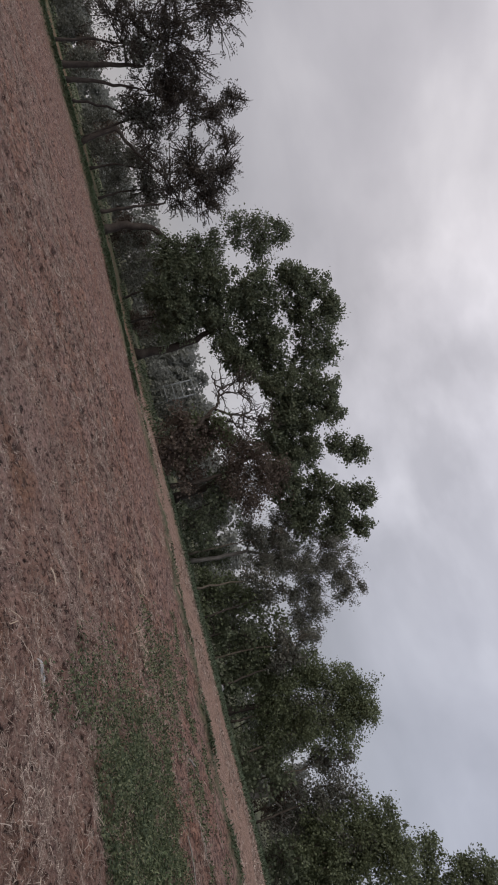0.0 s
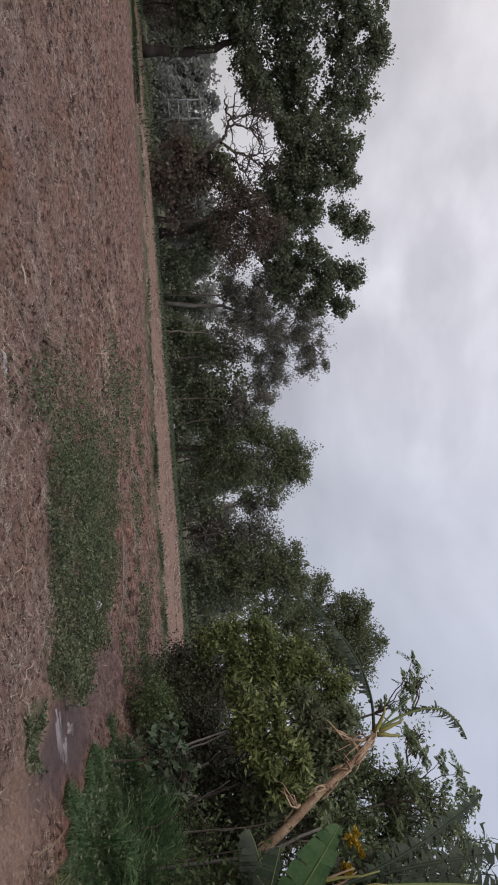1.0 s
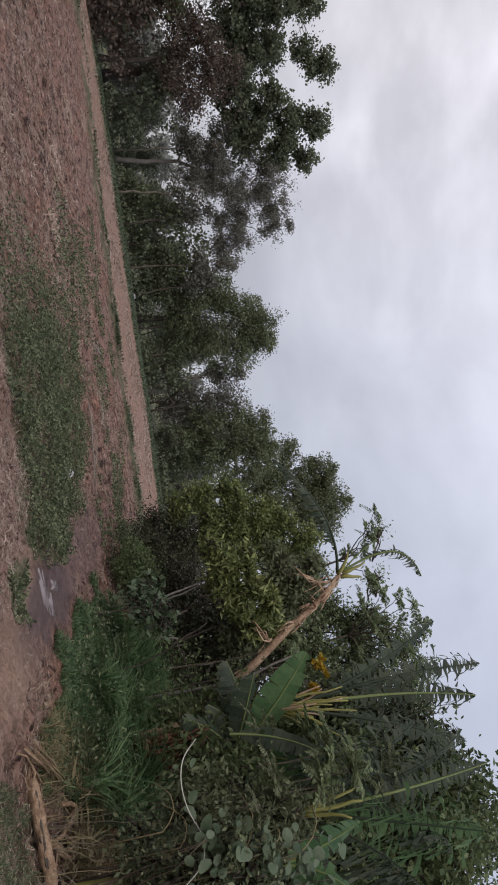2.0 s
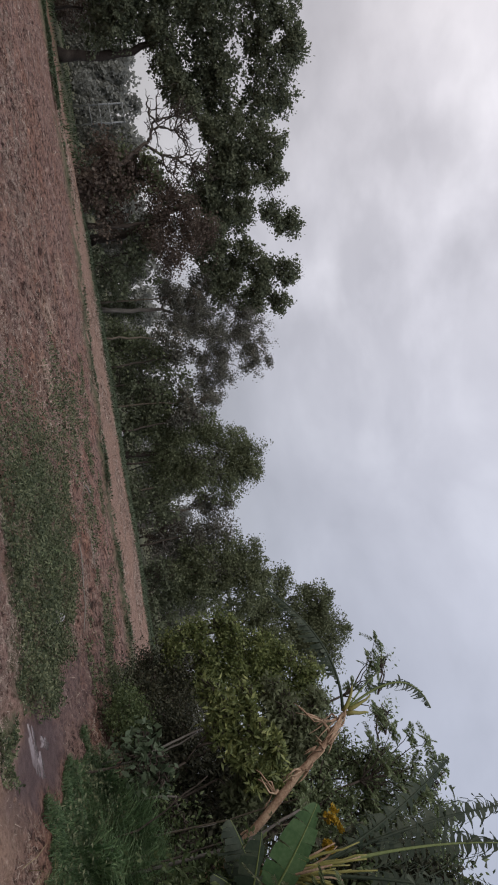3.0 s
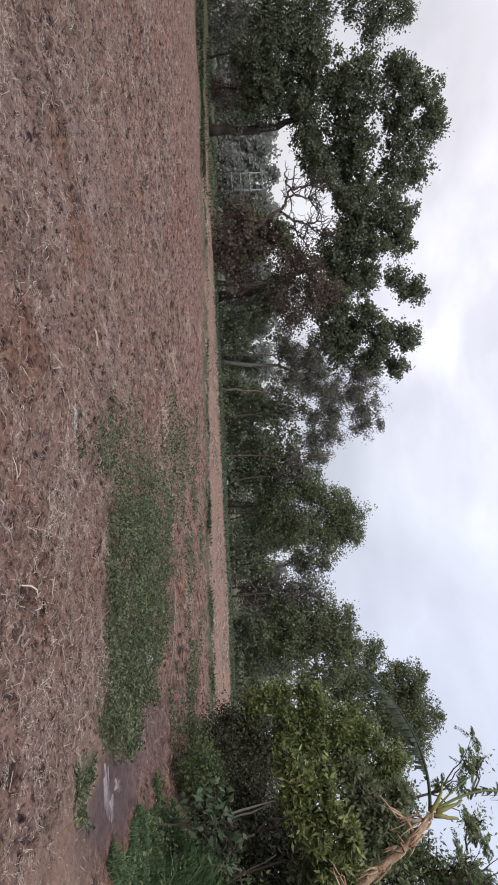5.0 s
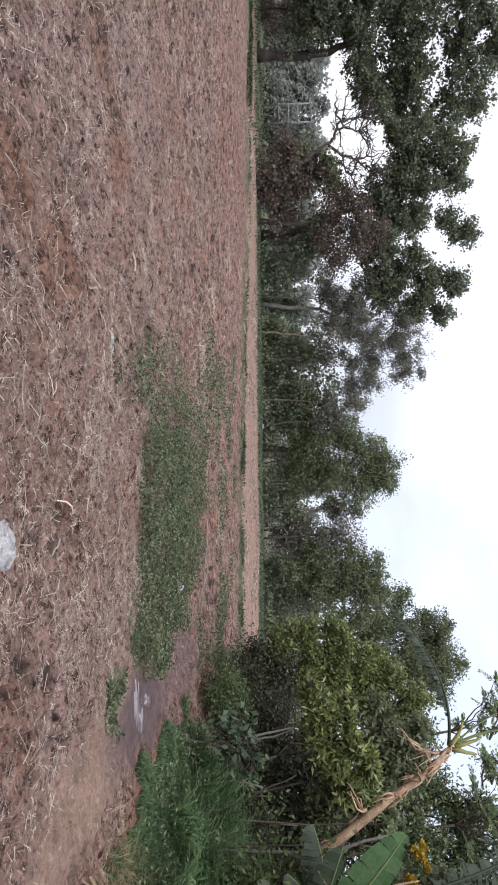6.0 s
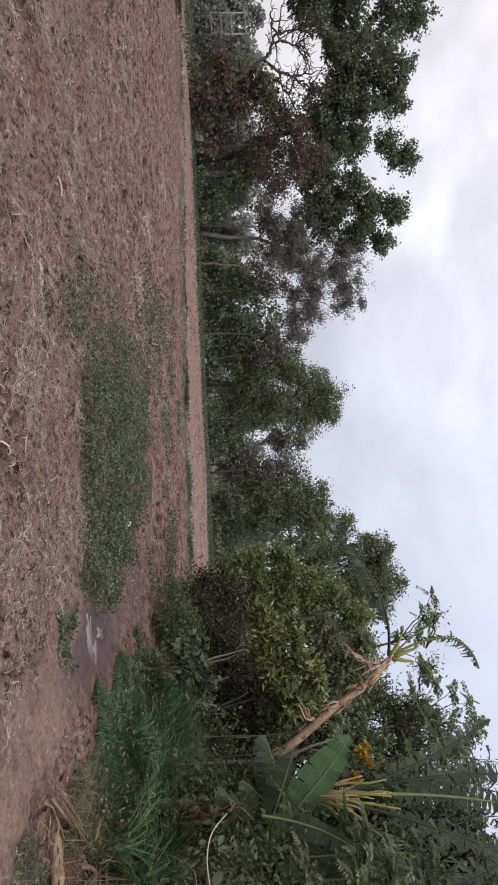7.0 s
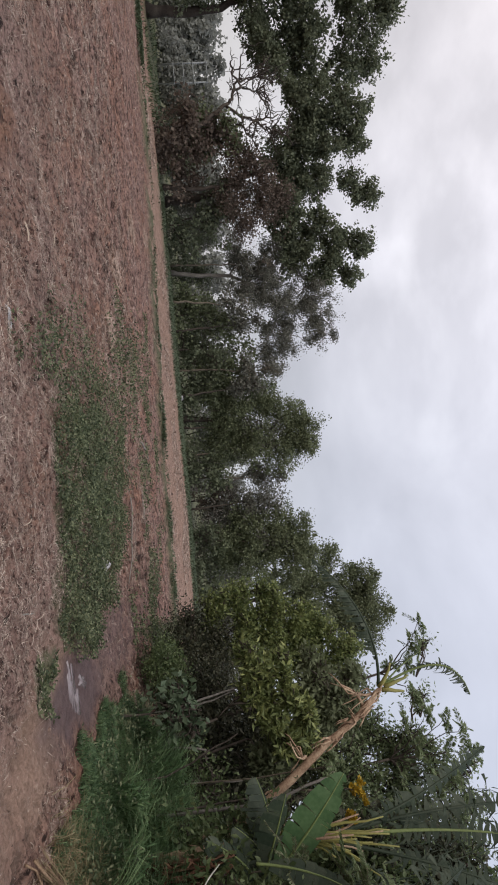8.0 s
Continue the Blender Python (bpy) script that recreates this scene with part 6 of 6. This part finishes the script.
def straws(p, length, width, rng, lift=0.012):
    """Flat bits of stalk and leaf lying on the soil."""
    n = len(p)
    ang = rng.random(n) * 2 * math.pi
    d = np.stack([np.cos(ang), np.sin(ang), rng.normal(0, 0.22, n)], 1)
    s = np.stack([-np.sin(ang), np.cos(ang), rng.normal(0, 0.35, n)], 1)
    l = (length * (0.3 + 0.7 * rng.random(n) + 2.2 * rng.random(n) ** 9))[:, None]
    w = (width * (0.5 + rng.random(n)))[:, None]
    c = p + np.array([0, 0, 1.0]) * (lift + 0.035 * rng.random(n) ** 2)[:, None]
    a, b = c - d * l * 0.5, c + d * l * 0.5
    v = np.stack([a - s * w, a + s * w, b], 1)
    return v.reshape(-1, 3), np.arange(3 * n).reshape(-1, 3)


def field_keep(x, y):
    ang_ok = (x > -1.55 * y - 3) & (x < 0.9 * y + 2.6)
    hollow = np.hypot((x - PUDDLE[0] - 0.35 * (y - PUDDLE[1])) / 0.6, (y - PUDDLE[1]) / 1.3)
    bare = np.maximum(np.maximum(1 - smooth(0.8, 1.2, hollow), 0.75 * (1 - smooth(0.4, 1.0, seg_dist(x, y, TRACK)))), 0.8 * (1 - smooth(0.2, 0.75, seg_dist(x, y, PATH_TAN))))
    in_weeds = inside(x, y, WEED_PATCH) * 0.4 * smooth(0.1, 1.7, x) + inside(x, y, VERGE) * 0.75
    for a, b in RED_SPOTS:
        bare = np.maximum(bare, 0.75 * (1 - smooth(0.2, 0.45, np.hypot((x - a) * 0.9, (y - b) * 0.75))))
    clump = 0.45 + 0.55 * smooth(0.3, 0.62, 0.6 * vnoise(x * 1.3, y * 1.3, 41) + 0.4 * vnoise(x * 4.2, y * 4.2, 42))
    open_soil = smooth(0.36, 0.56, 0.5 * vnoise(x * 2.6, y * 1.7, 43) + 0.5 * vnoise(x * 5.5, y * 3.4, 49))
    clump = clump * (1 - smooth(6, 11, np.hypot(x, y)) * 0.85 * (1 - open_soil))
    return ang_ok * (1 - np.clip(bare + in_weeds, 0, 1)) * clump * (1 - 0.92 * hollows(x, y))


def curved_straws(p, length, width, rng):
    """Long bent stalks lying over the litter."""
    n = len(p)
    ang = rng.random(n) * 2 * math.pi
    turn = rng.normal(0, 0.28, n)
    l = length * (0.4 + 0.9 * rng.random(n) + 1.2 * rng.random(n) ** 6)
    pts, c = [], p + np.array([0, 0, 0.012])
    lift = 0.05 * rng.random(n) ** 2
    for j in range(4):
        pts.append(c + np.array([0, 0, 1.0]) * (lift * math.sin(math.pi * j / 3))[:, None])
        a = ang + turn * j * 0.7
        c = c + np.stack([np.cos(a), np.sin(a), np.zeros(n)], 1) * (l / 3)[:, None]
    w = (width * (0.6 + 0.8 * rng.random(n)))[:, None]
    side = np.stack([-np.sin(ang), np.cos(ang), rng.normal(0, 0.5, n)], 1)
    v = np.stack([q for c in pts for q in (c - side * w, c + side * w)], 1)
    k = np.arange(n)[:, None] * 8
    t = np.concatenate([k + np.array([q]) for j in range(3) for q in ((2 * j, 2 * j + 1, 2 * j + 3), (2 * j, 2 * j + 3, 2 * j + 2))])
    return v.reshape(-1, 3), t


p = scatter(21000, (-11, 8), (2.4, 13), field_keep, rg)
tagged(put("straw_litter", curved_straws(p, 0.14, 0.0017, rg), STRAW), "long bent stalks of straw lying over the field", "straw", kind="stuff")
p = scatter(420000, (-13, 9), (2.4, 8.5), field_keep, rg)
tagged(put("straw_litter", straws(p, 0.058, 0.002, rg), STRAW), "dense pale straw and chopped stalk litter on the soil", "straw", kind="stuff")
p = scatter(260000, (-26, 9), (8.5, 16), field_keep, rg)
tagged(put("straw_litter", straws(p, 0.085, 0.004, rg), STRAW), "pale straw litter farther out on the field", "straw", kind="stuff")
p = scatter(80000, (-58, 10), (16, 35), lambda x, y: field_keep(x, y) * (y < np.interp(x, [b[0] for b in BUND], [b[1] for b in BUND])), rg)
tagged(put("straw_litter", straws(p, 0.16, 0.0095, rg), STRAW), "straw litter thinning towards the bund", "straw", kind="stuff")


STALK_PALE = mat("stalk_pale", [(0.34, 0.265, 0.2), (0.43, 0.345, 0.265), (0.52, 0.43, 0.34)], 3, 20, 0.8, 0, island=0.4)
STRAW_PALE = mat("straw_pale", [(0.27, 0.19, 0.15), (0.36, 0.265, 0.215), (0.45, 0.345, 0.285)], 3, 20, 0.85, 0, island=0.5)
p = scatter(110, (-7, 4), (2.6, 9), field_keep, rg)
tagged(put("straw_stalks", curved_straws(p, 0.16, 0.0038, rg), STALK_PALE), "scattered thick pale stalk ends lying on the litter", "straw", kind="stuff")
for a, b in TAN_SPOTS:
    q = np.array([[a, b]]) + rg.normal(size=(700, 2)) * np.array([0.16, 0.36])
    q = np.concatenate([q, height(q[:, 0], q[:, 1])[:, None]], 1)
    tagged(put("straw_heap", straws(q, 0.15, 0.006, rg, 0.02), STRAW_PALE), "flattened heap of pale dry straw on the field", "straw", "straw heaps", "stuff")
p = scatter(110000, (-32, 12), (20, 47), lambda x, y: 0.8 * smooth(-24, -15, x) * (y > 0.6 + np.interp(x, [b[0] for b in BUND], [b[1] for b in BUND])) * smooth(0.3, 0.65, vnoise(x * 0.5, y * 0.22, 45)), rg)
tagged(put("straw_litter", straws(p, 0.22, 0.015, rg), STRAW), "thin straw litter on the tan strip beyond the bund", "straw", kind="stuff")


def clods(p, size, rng):
    """Small angular lumps of soil, half sunk."""
    ring = np.arange(6) * math.pi / 3
    base = np.concatenate([np.stack([np.cos(ring), np.sin(ring), np.full(6, -0.3)], 1), np.stack([0.75 * np.cos(ring + 0.4), 0.75 * np.sin(ring + 0.4), np.full(6, 0.35)], 1), [[0.05, 0, 0.6]]])
    tri = np.array([q for j in range(6) for q in ((j, (j + 1) % 6, 6 + (j + 1) % 6), (j, 6 + (j + 1) % 6, 6 + j), (6 + j, 6 + (j + 1) % 6, 12))])
    n = len(p)
    s = (size * (0.35 + rng.random(n) ** 4 * 1.3))[:, None, None]
    v = base[None] * s * (0.65 + 0.6 * rng.random((n, 13, 3)))
    a = rng.random(n) * 2 * math.pi
    ca, sa = np.cos(a)[:, None], np.sin(a)[:, None]
    v = np.stack([v[..., 0] * ca - v[..., 1] * sa, v[..., 0] * sa + v[..., 1] * ca, v[..., 2]], -1) + p[:, None, :]
    return v.reshape(-1, 3), (np.arange(n)[:, None, None] * 13 + tri[None]).reshape(-1, 3)


p = scatter(10000, (-9, 9), (2.4, 9), field_keep, rg)
tagged(put("soil_clods", clods(p, 0.026, rg), CLOD), "small reddish-brown clods scattered over the field", "soil", kind="stuff")
p = scatter(6500, (-40, 10), (9, 26), field_keep, rg)
tagged(put("soil_clods", clods(p, 0.05, rg), CLOD), "reddish-brown clods on the farther field", "soil", kind="stuff")

# ---- single things on the ground ----
def on_ground(c, dz=0.0):
    return (c[0], c[1], float(height(c[0], c[1])) + dz)


la, lb = on_ground((4.18, 4.29), 0.05), on_ground((4.78, 3.78), 0.05)
log = thing("split_log", on_ground((4.18, 4.29)), "short split log with a broken pale end", "log")
rl = np.random.default_rng(95)
put("trunk", tube(bent(la, lb, 14, 0.01, 0.004, rl), np.array([0.04, 0.047, 0.05, 0.05, 0.052, 0.05, 0.053, 0.05, 0.05, 0.052, 0.05, 0.05, 0.05, 0.05]), 12, 0.35, rl), LOGWOOD, log)
axis = unit(np.array(la) - np.array(lb))
span = np.linalg.norm(np.array(la) - np.array(lb))
across = unit(np.cross(axis, [0, 0, 1.0]))
for k in range(20):
    ang_k = math.pi * (0.02 + 0.96 * rl.random())
    off = across * math.cos(ang_k) * 0.047 + np.array([0, 0, 1.0]) * math.sin(ang_k) * 0.045
    s0 = rl.random() * 0.6
    s1 = min(0.98, s0 + 0.25 + 0.4 * rl.random())
    put("strip", tube(bent(np.array(la) - axis * span * s0 + off, np.array(la) - axis * span * s1 + off, 7, 0, 0.004, rl), [0.004, 0.011, 0.013, 0.012, 0.013, 0.01, 0.003], 5, 0.5, rl), LOGWOOD if k % 3 else BARK, log)
for k in range(16):
    start = np.array(la) - axis * 0.06 + rl.normal(0, 0.018, 3)
    e = start + axis * (0.1 + 0.13 * rl.random()) + rl.normal(0, 0.02, 3) + np.array([0, 0, 0.012])
    put("splinter", tube(bent(start, e, 4, 0, 0.006, rl), [0.016, 0.014, 0.009, 0.002], 4, 0.4, rl), LOGWOOD, log)
dry = thing("broken_stalk", on_ground((4.70, 4.79)), "splintered bundle of broken dry stalks", "stalk")
for k in range(24):
    e = np.array(on_ground((3.98, 4.37), 0.05)) + rl.normal(0, 0.06, 3) * np.array([1, 1, 0.4])
    put("splinter", tube(bent(np.array(on_ground((4.79, 4.86), 0.04)) + rl.normal(0, 0.025, 3), e, 5, 0.02, 0.008, rl), [0.008, 0.008, 0.006, 0.004, 0.0015], 4, 0.3, rl), LOGWOOD if k % 2 else GRASS_DRY, dry)


def leaf_heap(label, c, spread, n, size, material, seed, rise=0.06):
    rng = np.random.default_rng(seed)
    q = np.array([[c[0], c[1]]]) + rng.normal(size=(n, 2)) * np.array(spread)
    q = np.concatenate([q, (height(q[:, 0], q[:, 1]) + 0.01 + rise * rng.random(n))[:, None]], 1)
    d = unit(rng.normal(size=q.shape) * np.array([1, 1, 0.3]))
    ob = put("leaf_litter", leaf_cards(q, d, size * (0.4 + rng.random(n)), size * 0.07, rng), material)
    return tagged(ob, label, "leaf litter", "heaps of dead leaves", "stuff")


leaf_heap("heap of shredded tan dead leaves beside the log", (5.87, 5.41), (0.18, 0.2), 320, 0.24, GRASS_DRY, 601)
leaf_heap("tangled heap of pale dry stalks beside the log", (5.35, 4.5), (0.18, 0.26), 520, 0.2, GRASS_DRY, 605, 0.12)
leaf_heap("brown dead leaf litter under the thicket edge", (6.41, 5.52), (0.22, 0.2), 320, 0.22, BANANA_DRY, 602)
leaf_heap("dark brown dead leaf litter under the thicket edge", (6.26, 5.01), (0.3, 0.2), 300, 0.2, DEAD_FROND, 603)
leaf_heap("matted dry grass thatch on the verge", (6.51, 6.88), (0.2, 0.35), 420, 0.26, GRASS_DRY, 604, 0.14)
for i, (pa, pb) in enumerate([((5.62, 5.99, 1.54), (5.44, 5.74, 1.04)), ((5.66, 5.95, 1.50), (5.51, 5.68, 1.02)), ((5.71, 5.90, 1.56), (5.63, 5.70, 1.10)), ((5.59, 6.02, 1.48), (5.43, 5.89, 0.99))]):
    for k in range(2):
        frond = thing("dead_frond", (pa[0], pa[1], float(height(pa[0], pa[1]))), "withered red-brown banana frond hanging to the ground", "dead frond", "dead fronds")
        line = np.concatenate([[(pa[0], pa[1], float(height(pa[0], pa[1])))], bent(np.array(pa) + rl.normal(0, 0.06, 3), np.array(pb) + rl.normal(0, 0.12, 3), 7, 0.08, 0.02, rl)])
        put("stem", tube(line, np.linspace(0.016, 0.005, 8), 4, 0.4, rl), DEAD_FROND, frond)
        q = np.repeat(line[2:], 7, 0)
        put("shreds", leaf_cards(q, unit(rl.normal(size=q.shape) * 0.6 + unit(line[-1] - line[1]) - np.array([0, 0, 0.5])), 0.11, 0.01, rl), DEAD_FROND, frond)
for i, (q1, q2, rr) in enumerate([((5.18, 4.90), (4.80, 4.19), 0.034), ((4.86, 4.64), (5.46, 5.04), 0.026), ((4.74, 4.20), (5.26, 4.30), 0.034), ((3.86, 4.29), (4.61, 4.72), 0.012), ((3.97, 4.42), (4.92, 4.88), 0.01), ((3.83, 4.22), (4.52, 4.54), 0.01)]):
    a, b = on_ground(q1, rr), on_ground(q2, rr + 0.02)
    br = thing("broken_branch", on_ground(q1), "broken dry branch lying in the grass", "branch", "broken branches")
    put("stem", join(tube(bent(a, b, 6, 0.04, 0.015, rl), np.linspace(rr, rr * 0.5, 6), 6, 0.3, rl), *[tube(bent(bent(a, b, 6)[j], np.array(bent(a, b, 6)[j]) + rl.normal(0, 0.12, 3) * np.array([1, 1, 0.4]) + np.array([0, 0, 0.06]), 4, 0, 0.01, rl), [rr * 0.5, rr * 0.4, rr * 0.3, rr * 0.15], 4, 0.2, rl) for j in (2, 3, 4)]), LOGWOOD, br)

for i, (q1, q2, rr) in enumerate([((2.07, 15.28), (2.74, 16.89), 0.03), ((1.91, 12.04), (2.65, 12.03), 0.012), ((2.75, 11.97), (4.13, 10.86), 0.014), ((3.12, 14.34), (4.43, 13.81), 0.02), ((0.47, 3.71), (0.65, 3.88), 0.007), ((1.18, 4.03), (1.30, 3.88), 0.009), ((2.14, 4.83), (2.30, 5.24), 0.007)]):
    a, b = on_ground(q1, rr + 0.01), on_ground(q2, rr + 0.01)
    stk = thing("fallen_stick", on_ground(q1), "pale dry stick lying on the field", "stick", "fallen sticks")
    put("stem", tube(bent(a, b, 8, 0.03, 0.02 if rr > 0.01 else 0.006, rl), np.linspace(rr, rr * 0.6, 8), 6, 0.3, rl), BARK_PALE, stk)


def crumpled(name, label, category, c, sx, sy, sz, turn, seed, material):
    """A crumpled piece of sheeting, lying."""
    rng = np.random.default_rng(seed)
    n = 14
    u, v = np.meshgrid(np.linspace(-1, 1, n), np.linspace(-1, 1, n))
    k = np.maximum(np.abs(u), np.abs(v)) + 1e-6
    rad = k / np.hypot(u, v).clip(1e-6)
    u2, v2 = u * rad * (1 + 0.2 * (vnoise(u * 2 + seed, v * 2, 1) - 0.5)), v * rad * (1 + 0.3 * (vnoise(u * 2 + seed, v * 2, 2) - 0.5))
    z = sz * (0.25 + (1 - k ** 2) * (0.4 + 0.9 * vnoise(u * 2.3 + seed, v * 2.3, 3)) + 0.35 * (vnoise(u * 5 + seed, v * 5, 4) - 0.5)) * (k < 0.99)
    ca, sa = math.cos(turn), math.sin(turn)
    x, y = sx * u2 * ca - sy * v2 * sa + c[0], sx * u2 * sa + sy * v2 * ca + c[1]
    pts = np.stack([x, y, z + height(x, y) + 0.004], -1).reshape(-1, 3)
    i = (np.arange(n - 1)[:, None] * n + np.arange(n - 1)[None]).ravel()
    t = np.concatenate([np.stack([i, i + 1, i + n + 1], 1), np.stack([i, i + n + 1, i + n], 1)])
    return tagged(put(name, (pts, t), material, shade=True), label, category)


crumpled("plastic_sack", "crumpled dirty white plastic sack lying on the field", "sack", (1.04, 3.24), 0.17, 0.12, 0.02, 0.4, 3, PLASTIC)
crumpled("plastic_strip", "small white plastic strip caught in the weeds", "litter", (-0.25, 5.55), 0.14, 0.018, 0.02, 0.25, 5, PLASTIC)
# no bag here: white sheeting imitates sky glinting off a small puddle
crumpled("white_sheeting", "white sheet standing in for a sky glint on water among the weeds", "bag", (3.00, 8.58), 0.1, 0.17, 0.06, 0.2, 7, PLASTIC)
crumpled("white_sheeting", "small white bag in the grass under the trees", "bag", (2.73, 47.67), 0.25, 0.2, 0.2, 0.2, 9, PLASTIC)

# shallow water in the wheel track
# sky reflection put into the water as a pale lavender base colour
WATER = mat("water_sky_tint", [(0.13, 0.105, 0.11), (0.19, 0.16, 0.17), (0.26, 0.225, 0.24)], 5, 30, 0.2, 0.1, 20, spec=0.5)
ang = np.arange(48) * 2 * math.pi / 48
for k, (ox, oy, rx, ry) in enumerate(((-0.1, -0.12, 0.3, 0.12), (0.16, 0.02, 0.16, 0.08), (0.05, 0.34, 0.09, 0.16))):
    cx, cy = PUDDLE[0] + ox, PUDDLE[1] + oy
    wob = 1 + 1.3 * (vnoise(np.cos(ang) * 2.2 + 5 + k, np.sin(ang) * 2.2 + 5, 51) - 0.5)
    wx, wy = rx * wob * np.cos(ang), ry * wob * np.sin(ang)
    wz = float(height(cx, cy)) + 0.008
    rim = np.stack([cx + wx + 0.35 * wy, cy + wy, np.full(48, wz)], 1)
    wv = np.concatenate([rim, rim - np.array([0, 0, 0.06]), [[cx, cy, wz]]])
    wtri = [(96, j, (j + 1) % 48) for j in range(48)] + [q for j in range(48) for q in ((j, 48 + j, 48 + (j + 1) % 48), (j, 48 + (j + 1) % 48, (j + 1) % 48))]
    tagged(put("water", (wv, wtri), WATER), "shallow muddy water lying in the wheel track", "puddle", kind="structure")

# ---- leafy foreground of the thicket ----
LEAF_DENSITY, LEAF_SCALE = 2.0, 0.7
bush("sparse dark weed shrub among the banana stems", (6.21, 6.25, 1.01)[:2], [((5.61, 5.58, 1.23), 0.19), ((5.75, 5.29, 1.91), 0.21), ((5.89, 6.00, 1.59), 0.18), ((5.85, 6.32, 1.15), 0.22), ((5.81, 6.49, 1.49), 0.21), ((5.78, 6.65, 1.83), 0.18), ((5.86, 6.71, 0.90), 0.15)],
     LEAF_SHRUB, 2300, 0.12, 401, 0.16, "shrub", "thicket beside the track", 0.24, 0.03)
bush("green weedy shrub at the near end of the thicket", (5.71, 5.04, 0.94)[:2], [((5.28, 4.62, 1.20), 0.23), ((5.33, 4.71, 1.50), 0.24), ((5.33, 4.40, 1.72), 0.24), ((5.18, 4.11, 1.40), 0.24), ((5.48, 4.53, 2.05), 0.26)],
     LEAF_GREEN, 3200, 0.1, 402, 0.11, "shrub", "thicket beside the track", 0.2, 0.03, twigs=9)
bush("low dark-green plant in the thicket edge", (5.49, 4.36, 0.71)[:2], [((4.87, 3.86, 0.88), 0.19), ((4.80, 3.62, 1.14), 0.24), ((4.69, 3.43, 1.56), 0.29), ((4.99, 4.33, 0.80), 0.14)],
     LEAF_WEED, 2600, 0.08, 403, 0.1, "weed_bush", "thicket beside the track", 0.24, 0.02, twigs=8)
rt = np.random.default_rng(610)
tangle_a, tangle_b, tangle_c = np.array((4.69, 4.38, 0.63)), np.array((4.58, 3.57, 0.76)), np.array((4.77, 3.98, 1.14))
for k in range(26):
    u, w = rt.random(), rt.random() * 0.8
    start = tangle_a + (tangle_b - tangle_a) * u
    start[2] = float(height(start[0], start[1]))
    end = start + (tangle_c - (tangle_a + tangle_b) / 2) * (0.5 + w) + rt.normal(0, 0.22, 3)
    tw = thing("dry_twig", tuple(start), "thin dry arching twig tangled at the thicket edge", "twig", "dry twigs")
    put("stem", tube(bent(start, end, 8, 0.25 * rt.random(), 0.008, rt), np.linspace(0.0045, 0.002, 8), 4), GRASS_DRY if k % 3 == 0 else TWIG, tw)
p = scatter(26000, (-80, -15), (30, 62), lambda x, y: smooth(2.5, 6, y - np.interp(x, [b[0] for b in BUND], [b[1] for b in BUND])) * smooth(0.4, 0.7, vnoise(x * 0.35, y * 0.35, 44)), rg)
tagged(put("bank_grass", blades(p, 0.2, 1.4, 0.024, rg, True), GRASS_FAR), "patchy rough grass on the earth bank under the trees", "grass", kind="stuff")
